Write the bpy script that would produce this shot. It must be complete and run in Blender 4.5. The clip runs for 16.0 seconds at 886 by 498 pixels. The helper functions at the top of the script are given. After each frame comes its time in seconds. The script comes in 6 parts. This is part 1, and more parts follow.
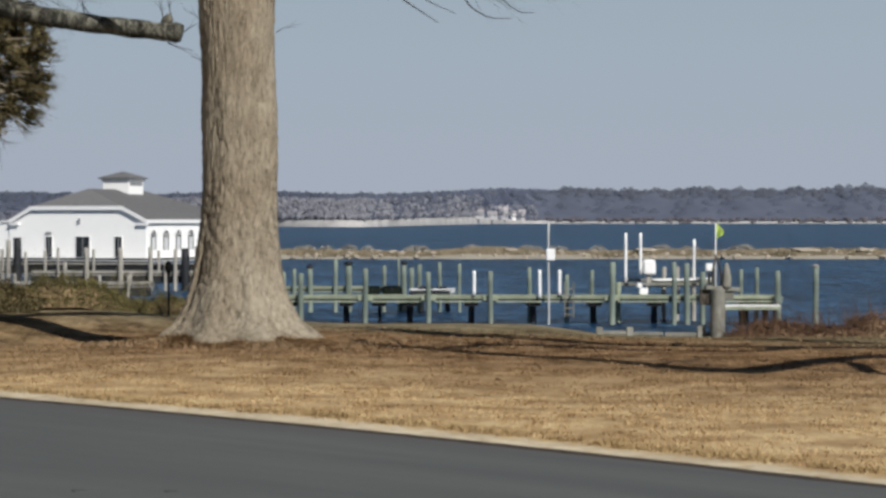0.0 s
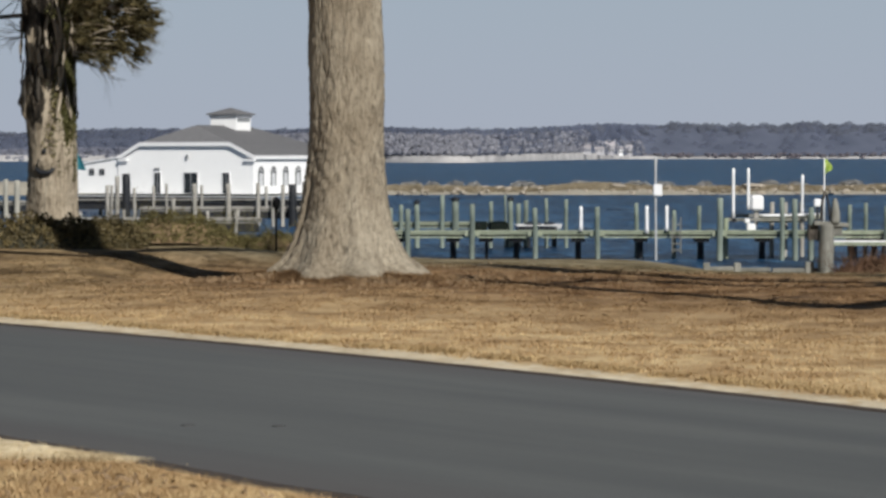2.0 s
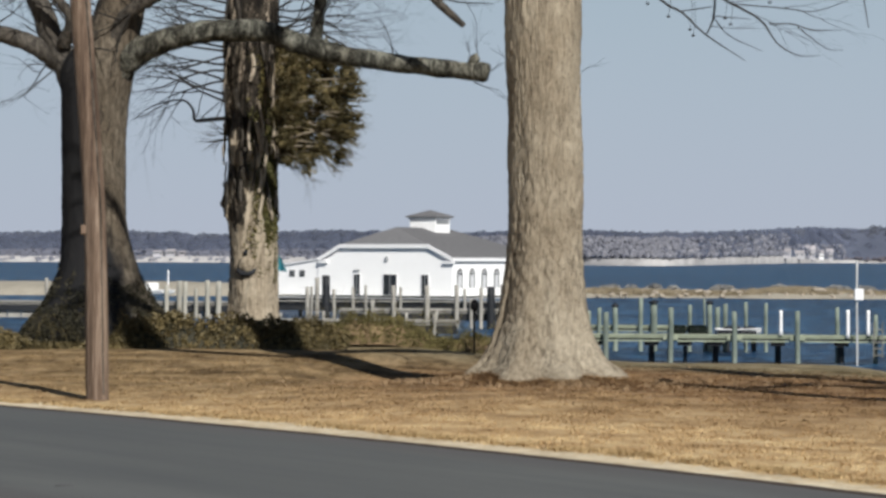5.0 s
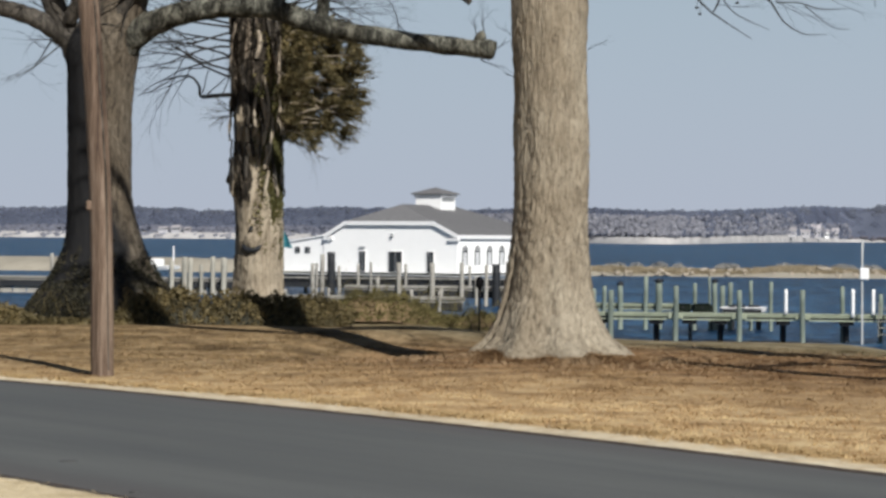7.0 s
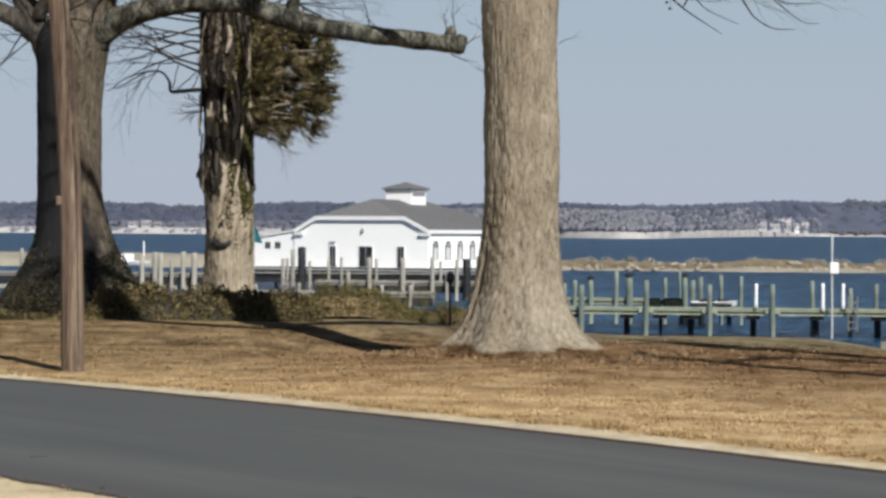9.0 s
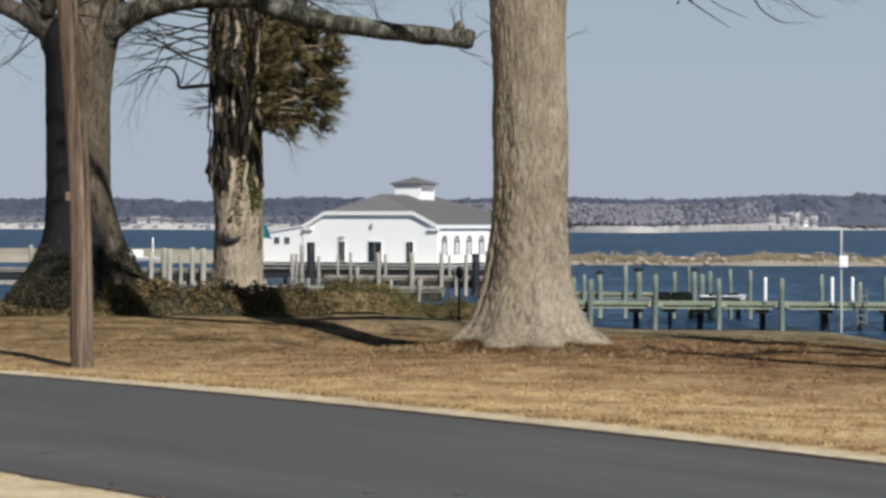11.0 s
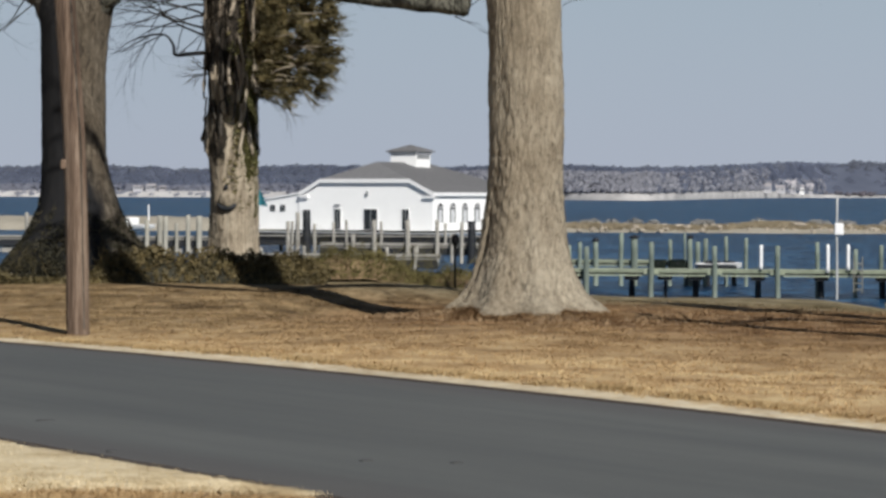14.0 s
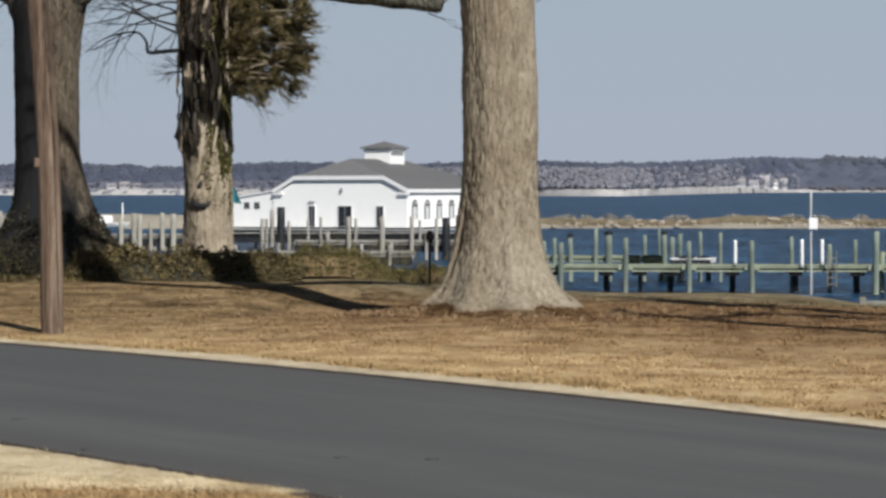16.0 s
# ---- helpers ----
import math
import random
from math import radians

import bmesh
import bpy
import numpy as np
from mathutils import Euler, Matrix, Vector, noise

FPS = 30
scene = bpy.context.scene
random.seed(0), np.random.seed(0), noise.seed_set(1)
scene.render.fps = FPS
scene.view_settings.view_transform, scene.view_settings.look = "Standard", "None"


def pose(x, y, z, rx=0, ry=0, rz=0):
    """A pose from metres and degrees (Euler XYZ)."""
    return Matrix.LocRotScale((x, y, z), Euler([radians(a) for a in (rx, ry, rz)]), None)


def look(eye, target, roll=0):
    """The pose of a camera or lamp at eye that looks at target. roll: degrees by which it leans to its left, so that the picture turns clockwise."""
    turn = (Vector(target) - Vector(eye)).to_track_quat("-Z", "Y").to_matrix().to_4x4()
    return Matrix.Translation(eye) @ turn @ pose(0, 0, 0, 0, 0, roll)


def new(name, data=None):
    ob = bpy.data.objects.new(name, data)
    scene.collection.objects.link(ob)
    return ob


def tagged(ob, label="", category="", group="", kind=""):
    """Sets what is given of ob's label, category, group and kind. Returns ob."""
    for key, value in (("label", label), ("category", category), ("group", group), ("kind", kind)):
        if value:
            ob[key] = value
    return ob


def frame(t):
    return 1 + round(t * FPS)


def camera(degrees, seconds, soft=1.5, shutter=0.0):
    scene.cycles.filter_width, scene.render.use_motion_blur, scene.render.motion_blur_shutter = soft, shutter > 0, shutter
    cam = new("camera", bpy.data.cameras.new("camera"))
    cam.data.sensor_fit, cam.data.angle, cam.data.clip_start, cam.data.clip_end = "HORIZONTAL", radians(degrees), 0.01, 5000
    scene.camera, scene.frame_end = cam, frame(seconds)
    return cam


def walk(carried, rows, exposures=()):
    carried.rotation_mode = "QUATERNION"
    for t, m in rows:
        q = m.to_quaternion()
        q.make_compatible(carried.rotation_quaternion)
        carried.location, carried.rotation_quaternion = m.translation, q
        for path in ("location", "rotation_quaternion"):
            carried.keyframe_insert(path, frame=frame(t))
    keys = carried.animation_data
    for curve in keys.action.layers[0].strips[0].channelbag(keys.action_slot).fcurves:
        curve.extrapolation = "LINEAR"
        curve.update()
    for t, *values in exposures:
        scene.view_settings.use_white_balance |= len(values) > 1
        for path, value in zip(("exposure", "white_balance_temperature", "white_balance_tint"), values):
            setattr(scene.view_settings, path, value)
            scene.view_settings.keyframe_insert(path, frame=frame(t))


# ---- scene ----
cam = camera(19.78, 16.0, soft=3.0)
EYE = 1.7
# seconds, yaw, pitch, roll: the camera stands still and pans
ROWS = [
    (0.0, -0.000, -0.670, 0.000),
    (0.5, 0.454, -0.945, 0.080),
    (1.0, 1.350, -1.404, 0.008),
    (1.5, 2.009, -1.787, -0.079),
    (2.0, 2.407, -2.118, -0.087),
    (2.5, 2.917, -2.406, -0.122),
    (3.0, 3.344, -2.546, -0.078),
    (3.5, 3.551, -2.757, -0.050),
    (4.0, 3.957, -2.732, 0.001),
    (4.5, 4.906, -1.603, 0.060),
    (5.0, 6.877, 0.192, 0.175),
    (5.2, 7.616, 0.523, 0.205),
    (7.3, 6.729, -0.441, 0.510),
    (7.5, 6.535, -0.481, 0.529),
    (8.0, 6.343, -0.489, 0.454),
    (8.5, 6.321, -0.511, 0.380),
    (9.0, 6.331, -0.433, 0.369),
    (11.3, 6.541, -0.615, 0.156),
    (11.5, 6.419, -0.707, 0.224),
    (12.0, 6.210, -0.973, 0.184),
    (12.5, 6.238, -1.193, 0.204),
    (13.0, 6.598, -1.275, 0.255),
    (13.5, 6.600, -1.317, 0.291),
    (14.0, 6.436, -1.280, 0.169),
    (14.5, 6.084, -1.251, 0.091),
    (15.0, 5.820, -1.163, 0.068),
    (15.5, 5.723, -1.324, -0.078),
    (16.0, 5.863, -1.358, -0.104),
]
walk(cam, [(t, pose(0, 0, EYE, 0, 0, yaw) @ pose(0, 0, 0, 90 + pitch) @ pose(0, 0, 0, 0, 0, roll))
           for t, yaw, pitch, roll in ROWS],
     exposures=[(0.0, -0.06), (3.5, 0.04), (5.0, 0.15), (9.0, 0.15), (11.5, 0.04), (16.0, 0.02)])

# ---- light: a clear winter sky, the sun behind the camera and to its right ----
SUN_AZ, SUN_EL = 148.5, 36.0
world = bpy.data.worlds.new("sky")
scene.world = world
world.use_nodes = True
wn = world.node_tree
sky = wn.nodes.new("ShaderNodeTexSky")
sky.sky_type = "NISHITA"
sky.sun_disc = False
sky.sun_elevation, sky.sun_rotation = radians(SUN_EL), radians(SUN_AZ)
sky.altitude, sky.air_density, sky.dust_density, sky.ozone_density = 1500, 0.5, 0.0, 4.0
# winter haze: thick and pale along the horizon, thinning towards a deep blue zenith
sky_way = wn.nodes.new("ShaderNodeTexCoord")
sky_split = wn.nodes.new("ShaderNodeSeparateXYZ")
wn.links.new(sky_way.outputs["Generated"], sky_split.inputs[0])
sky_up = wn.nodes.new("ShaderNodeMath")
sky_up.operation = "MAXIMUM"
sky_up.inputs[1].default_value = 0.0
wn.links.new(sky_split.outputs[2], sky_up.inputs[0])
sky_sq = wn.nodes.new("ShaderNodeMath")
sky_sq.operation = "POWER"
sky_sq.inputs[1].default_value = 2.0
wn.links.new(sky_up.outputs[0], sky_sq.inputs[0])
thin = wn.nodes.new("ShaderNodeMath")
thin.operation = "MULTIPLY"
thin.inputs[1].default_value = -9.0
wn.links.new(sky_sq.outputs[0], thin.inputs[0])
thick = wn.nodes.new("ShaderNodeMath")
thick.operation = "EXPONENT"
wn.links.new(thin.outputs[0], thick.inputs[0])
haze = wn.nodes.new("ShaderNodeMix")
haze.data_type = "RGBA"
lift = wn.nodes.new("ShaderNodeMapRange")
lift.inputs[1].default_value, lift.inputs[2].default_value = 0.01, 0.1
wn.links.new(sky_split.outputs[2], lift.inputs[0])
veil = wn.nodes.new("ShaderNodeMix")
veil.data_type = "RGBA"
veil.inputs[6].default_value, veil.inputs[7].default_value = (7.75, 8.65, 10.35, 1), (7.35, 8.95, 10.25, 1)
wn.links.new(lift.outputs[0], veil.inputs[0])
wn.links.new(veil.outputs[2], haze.inputs[7])
wn.links.new(thick.outputs[0], haze.inputs[0])
wn.links.new(sky.outputs[0], haze.inputs[6])
wn.links.new(haze.outputs[2], wn.nodes["Background"].inputs[0])
wn.nodes["Background"].inputs[1].default_value = 0.05
sun = new("sun", bpy.data.lights.new("sun", "SUN"))
sun.data.energy, sun.data.angle, sun.data.color = 5.0, radians(0.55), (1.0, 0.965, 0.91)
az, el = radians(SUN_AZ), radians(SUN_EL)
sun_dir = Vector((math.sin(az) * math.cos(el), math.cos(az) * math.cos(el), math.sin(el)))
sun.matrix_world = look(sun_dir * 60, (0, 0, 0))

WATER = -2.6


# ---- materials ----
def ramp_node(nt, stops, fac):
    r = nt.nodes.new("ShaderNodeValToRGB")
    el_ = r.color_ramp.elements
    while len(el_) < len(stops):
        el_.new(0.5)
    for e, (p, c) in zip(el_, stops):
        e.position, e.color = p, (*c, 1)
    nt.links.new(fac, r.inputs[0])
    return r.outputs[0]


def math_node(nt, op, a, b=None, clamp=False):
    m = nt.nodes.new("ShaderNodeMath")
    m.operation, m.use_clamp = op, clamp
    for i, v in enumerate((a, b)):
        if v is None:
            continue
        if isinstance(v, (int, float)):
            m.inputs[i].default_value = v
        else:
            nt.links.new(v, m.inputs[i])
    return m.outputs[0]


def noise_node(nt, vec, scale, detail=5.0, rough=0.6, distort=0.0):
    n = nt.nodes.new("ShaderNodeTexNoise")
    n.inputs["Scale"].default_value, n.inputs["Detail"].default_value = scale, detail
    n.inputs["Roughness"].default_value, n.inputs["Distortion"].default_value = rough, distort
    nt.links.new(vec, n.inputs["Vector"])
    return n.outputs["Fac"]


def mix_node(nt, fac, a, b, blend="MIX"):
    m = nt.nodes.new("ShaderNodeMix")
    m.data_type, m.blend_type = "RGBA", blend
    for sock, v in ((m.inputs[0], fac), (m.inputs[6], a), (m.inputs[7], b)):
        if isinstance(v, (int, float)):
            sock.default_value = v
        elif isinstance(v, tuple):
            sock.default_value = (*v, 1)
        else:
            nt.links.new(v, sock)
    return m.outputs[2]


def start_material(name):
    m = bpy.data.materials.new(name)
    m.use_nodes = True
    nt = m.node_tree
    tc = nt.nodes.new("ShaderNodeTexCoord")
    return m, nt, nt.nodes["Principled BSDF"], tc.outputs["Object"]


def stretched(nt, vec, s):
    mp = nt.nodes.new("ShaderNodeMapping")
    mp.inputs["Scale"].default_value = s
    nt.links.new(vec, mp.inputs["Vector"])
    return mp.outputs[0]


def bump_node(nt, bsdf, height, strength, distance):
    b = nt.nodes.new("ShaderNodeBump")
    b.inputs["Strength"].default_value, b.inputs["Distance"].default_value = strength, distance
    nt.links.new(height, b.inputs["Height"])
    nt.links.new(b.outputs[0], bsdf.inputs["Normal"])


def grainy(name, stops, scale=4.0, rough=0.85, bump=0.4, depth=0.01, stretch=(1, 1, 1), vary=0.25, spec=0.3, metal=0.0):
    """A two-scale noise material: broad patches and fine grain, with relief, and a little shift from object to object."""
    m, nt, bsdf, vec = start_material(name)
    v = stretched(nt, vec, stretch)
    broad, fine = noise_node(nt, v, scale), noise_node(nt, v, scale * 9, 4.0, 0.7)
    f = math_node(nt, "ADD", math_node(nt, "MULTIPLY", broad, 0.6), math_node(nt, "MULTIPLY", fine, 0.4))
    col = ramp_node(nt, stops, f)
    info = nt.nodes.new("ShaderNodeObjectInfo")
    geo = nt.nodes.new("ShaderNodeNewGeometry")
    r = math_node(nt, "ADD", math_node(nt, "MULTIPLY", info.outputs["Random"], vary), math_node(nt, "MULTIPLY", geo.outputs["Random Per Island"], vary))
    val = math_node(nt, "SUBTRACT", 1.0 + vary, r)
    hsv = nt.nodes.new("ShaderNodeHueSaturation")
    nt.links.new(col, hsv.inputs["Color"])
    nt.links.new(val, hsv.inputs["Value"])
    nt.links.new(hsv.outputs[0], bsdf.inputs["Base Color"])
    bsdf.inputs["Roughness"].default_value, bsdf.inputs["Specular IOR Level"].default_value = rough, spec
    bsdf.inputs["Metallic"].default_value = metal
    if bump:
        bump_node(nt, bsdf, f, bump, depth)
    return m


def airy(name, a, b, vary=0.2, gaps=0.4):
    """Far crowns of bare twigs: half the light passes through them."""
    m, nt, bsdf, vec = start_material(name)
    n = noise_node(nt, vec, 0.03, 6, 0.65)
    geo = nt.nodes.new("ShaderNodeNewGeometry")
    f = math_node(nt, "ADD", math_node(nt, "MULTIPLY", n, 1.0 - vary), math_node(nt, "MULTIPLY", geo.outputs["Random Per Island"], vary))
    col = ramp_node(nt, [(0.25, a), (0.75, b)], f)
    d, t, mx = nt.nodes.new("ShaderNodeBsdfDiffuse"), nt.nodes.new("ShaderNodeBsdfTranslucent"), nt.nodes.new("ShaderNodeMixShader")
    nt.links.new(col, d.inputs["Color"])
    nt.links.new(col, t.inputs["Color"])
    mx.inputs[0].default_value = 0.45
    nt.links.new(d.outputs[0], mx.inputs[1])
    nt.links.new(t.outputs[0], mx.inputs[2])
    gap, open_ = nt.nodes.new("ShaderNodeBsdfTransparent"), nt.nodes.new("ShaderNodeMixShader")
    open_.inputs[0].default_value = gaps
    nt.links.new(mx.outputs[0], open_.inputs[1])
    nt.links.new(gap.outputs[0], open_.inputs[2])
    nt.links.new(open_.outputs[0], nt.nodes["Material Output"].inputs["Surface"])
    return m


def road_edges(s):
    """The asphalt's near and far edge, metres across, at s metres along."""
    k = min(1.0, max(0.0, (s + 12.0) / 1.4))
    return 8.03 - 0.13 * k, 13.58 - 0.0065 * min(10.0, abs(s + 18.2)) ** 2


def road_coordinate(nt, vec):
    """Metres across the road, from its line through the eye's foot."""
    d = nt.nodes.new("ShaderNodeVectorMath")
    d.operation = "DOT_PRODUCT"
    nt.links.new(vec, d.inputs[0])
    d.inputs[1].default_value = (0.724, 0.69, 0)
    return d.outputs["Value"]


def lawn_material(name="dormant_lawn", blades=0.0):
    """Dormant winter lawn: pale straw by the road, browner with leaf litter towards the trees, sand at the asphalt's edge.
    blades: how far single blades differ from one another."""
    m, nt, bsdf, vec = start_material(name)
    n0 = noise_node(nt, vec, 0.35, 4)
    n1 = noise_node(nt, stretched(nt, vec, (1, 0.4, 1)), 5.5, 6, 0.7)
    n2 = noise_node(nt, stretched(nt, vec, (1, 0.16, 1)), 26, 5, 0.75)
    n3 = noise_node(nt, stretched(nt, vec, (0.8, 0.8, 1)), 1.3, 5, 0.62)
    across = road_coordinate(nt, vec)
    wob = math_node(nt, "ADD", across, math_node(nt, "MULTIPLY", math_node(nt, "SUBTRACT", n1, 0.5), 1.3))
    wob = math_node(nt, "ADD", wob, math_node(nt, "MULTIPLY", math_node(nt, "SUBTRACT", n0, 0.5), 5.0))
    place = nt.nodes.new("ShaderNodeSeparateXYZ")
    nt.links.new(vec, place.inputs[0])
    wob = math_node(nt, "SUBTRACT", wob, math_node(nt, "MULTIPLY", place.outputs[0], 0.26))
    wob = math_node(nt, "SUBTRACT", wob, math_node(nt, "MULTIPLY", math_node(nt, "MINIMUM", math_node(nt, "ADD", place.outputs[0], 3.0), 0.0), 0.3))
    grain = math_node(nt, "ADD", math_node(nt, "MULTIPLY", n1, 0.34), math_node(nt, "MULTIPLY", n2, 0.14))
    grain = math_node(nt, "ADD", grain, math_node(nt, "MULTIPLY", n3, 0.52))
    straw = ramp_node(nt, [(0.36, (0.24, 0.157, 0.078)), (0.47, (0.385, 0.26, 0.132)), (0.58, (0.55, 0.415, 0.232))], grain)
    brown = ramp_node(nt, [(0.39, (0.085, 0.049, 0.025)), (0.48, (0.168, 0.101, 0.051)), (0.58, (0.29, 0.186, 0.097))], grain)
    dull = ramp_node(nt, [(0.39, (0.07, 0.046, 0.023)), (0.48, (0.172, 0.117, 0.06)), (0.58, (0.33, 0.237, 0.128))], grain)
    litter = nt.nodes.new("ShaderNodeMapRange")  # oak leaves lie red-brown from the big trunk on
    nt.links.new(math_node(nt, "ADD", place.outputs[0], math_node(nt, "MULTIPLY", math_node(nt, "SUBTRACT", n3, 0.5), 6.0)), litter.inputs[0])
    litter.inputs[1].default_value, litter.inputs[2].default_value = -6.6, -4.2
    brown = mix_node(nt, litter.outputs[0], dull, brown)
    away = nt.nodes.new("ShaderNodeMapRange")
    nt.links.new(wob, away.inputs[0])
    away.inputs[1].default_value, away.inputs[2].default_value = 16.4, 21.8
    col = mix_node(nt, away.outputs[0], straw, brown)
    lean = math_node(nt, "ADD", math_node(nt, "MAXIMUM", place.outputs[0], 0.0), math_node(nt, "MULTIPLY", math_node(nt, "MINIMUM", place.outputs[0], 0.0), 0.6))
    far_ = math_node(nt, "ADD", math_node(nt, "ADD", place.outputs[1], lean), math_node(nt, "MULTIPLY", math_node(nt, "SUBTRACT", n3, 0.5), 6.0))
    bank = nt.nodes.new("ShaderNodeMapRange")
    nt.links.new(far_, bank.inputs[0])
    bank.inputs[1].default_value, bank.inputs[2].default_value = 38.2, 42.2
    worn_bank = ramp_node(nt, [(0.38, (0.075, 0.062, 0.035)), (0.48, (0.155, 0.13, 0.075)), (0.58, (0.28, 0.238, 0.15))], grain)
    col = mix_node(nt, math_node(nt, "MULTIPLY", bank.outputs[0], 0.9), col, worn_bank)
    sand = ramp_node(nt, [(0.36, (0.38, 0.315, 0.215)), (0.6, (0.70, 0.615, 0.455))], grain)
    run = nt.nodes.new("ShaderNodeVectorMath")
    run.operation = "DOT_PRODUCT"
    nt.links.new(vec, run.inputs[0])
    run.inputs[1].default_value = (0.69, -0.724, 0)
    along = run.outputs["Value"]
    bow = math_node(nt, "MULTIPLY", math_node(nt, "POWER", math_node(nt, "MINIMUM", math_node(nt, "ABSOLUTE", math_node(nt, "ADD", along, 18.2)), 10.0), 2.0), 0.0065)
    ragged = math_node(nt, "ADD", math_node(nt, "MULTIPLY", math_node(nt, "SUBTRACT", n1, 0.5), 0.8), math_node(nt, "MULTIPLY", math_node(nt, "SUBTRACT", n2, 0.5), 0.6))
    edge = math_node(nt, "ADD", math_node(nt, "ADD", math_node(nt, "ADD", across, ragged), bow), math_node(nt, "MULTIPLY", math_node(nt, "MAXIMUM", math_node(nt, "SUBTRACT", -12.0, along), 0.0), -0.025))
    strip = nt.nodes.new("ShaderNodeMapRange")
    nt.links.new(edge, strip.inputs[0])
    strip.inputs[1].default_value, strip.inputs[2].default_value = 14.12, 13.94
    beyond = math_node(nt, "GREATER_THAN", across, 10.6)
    worn = ramp_node(nt, [(0.37, (0.35, 0.35, 0.35)), (0.52, (1, 1, 1))], noise_node(nt, vec, 7.0, 4, 0.7))
    col = mix_node(nt, math_node(nt, "MULTIPLY", math_node(nt, "MULTIPLY", strip.outputs[0], beyond), worn), col, sand)
    if blades:
        geo = nt.nodes.new("ShaderNodeNewGeometry")
        tone = nt.nodes.new("ShaderNodeHueSaturation")
        nt.links.new(math_node(nt, "ADD", 1.0 - blades, math_node(nt, "MULTIPLY", geo.outputs["Random Per Island"], 2 * blades)), tone.inputs["Value"])
        nt.links.new(col, tone.inputs["Color"])
        col = tone.outputs[0]
    nt.links.new(col, bsdf.inputs["Base Color"])
    bsdf.inputs["Roughness"].default_value, bsdf.inputs["Specular IOR Level"].default_value = 0.95, 0.1
    if not blades:
        bump_node(nt, bsdf, grain, 0.8, 0.03)
    return m


def asphalt_material():
    m, nt, bsdf, vec = start_material("asphalt")
    across = road_coordinate(nt, vec)
    rot = nt.nodes.new("ShaderNodeMapping")
    rot.inputs["Rotation"].default_value = (0, 0, radians(46.4))
    nt.links.new(vec, rot.inputs["Vector"])
    n1 = noise_node(nt, stretched(nt, rot.outputs[0], (0.1, 1.0, 1)), 1.1, 5)
    n2 = noise_node(nt, vec, 60, 3, 0.7)
    f = math_node(nt, "ADD", math_node(nt, "MULTIPLY", n1, 0.75), math_node(nt, "MULTIPLY", n2, 0.25))
    col = ramp_node(nt, [(0.36, (0.078, 0.083, 0.084)), (0.5, (0.092, 0.097, 0.095)), (0.64, (0.11, 0.115, 0.111))], f)
    off = math_node(nt, "ABSOLUTE", math_node(nt, "SUBTRACT", math_node(nt, "ADD", across, math_node(nt, "MULTIPLY", n1, 0.8)), 11.05))
    dust = nt.nodes.new("ShaderNodeMapRange")
    nt.links.new(off, dust.inputs[0])
    dust.inputs[1].default_value, dust.inputs[2].default_value = 1.9, 2.75
    col = mix_node(nt, math_node(nt, "MULTIPLY", dust.outputs[0], 0.6), col, (0.094, 0.083, 0.08))
    nt.links.new(col, bsdf.inputs["Base Color"])
    bsdf.inputs["Roughness"].default_value, bsdf.inputs["Specular IOR Level"].default_value = 0.8, 0.3
    bump_node(nt, bsdf, n2, 0.35, 0.004)
    return m


def water_material():
    m, nt, bsdf, vec = start_material("bay_water")
    w1 = noise_node(nt, stretched(nt, vec, (0.35, 1, 1)), 1.1, 6, 0.62)
    w2 = noise_node(nt, stretched(nt, vec, (0.02, 0.05, 1)), 1.0, 3)
    w3 = noise_node(nt, stretched(nt, vec, (0.9, 0.45, 1)), 1.0, 5, 0.7)
    f = math_node(nt, "ADD", math_node(nt, "MULTIPLY", w2, 0.2), math_node(nt, "MULTIPLY", w3, 0.8))
    col = ramp_node(nt, [(0.44, (0.002, 0.014, 0.038)), (0.5, (0.005, 0.036, 0.092)), (0.565, (0.034, 0.106, 0.2))], f)
    nt.links.new(col, bsdf.inputs["Base Color"])
    bsdf.inputs["Roughness"].default_value, bsdf.inputs["Specular IOR Level"].default_value = 0.35, 0.1
    bump_node(nt, bsdf, w1, 1.0, 0.5)
    return m


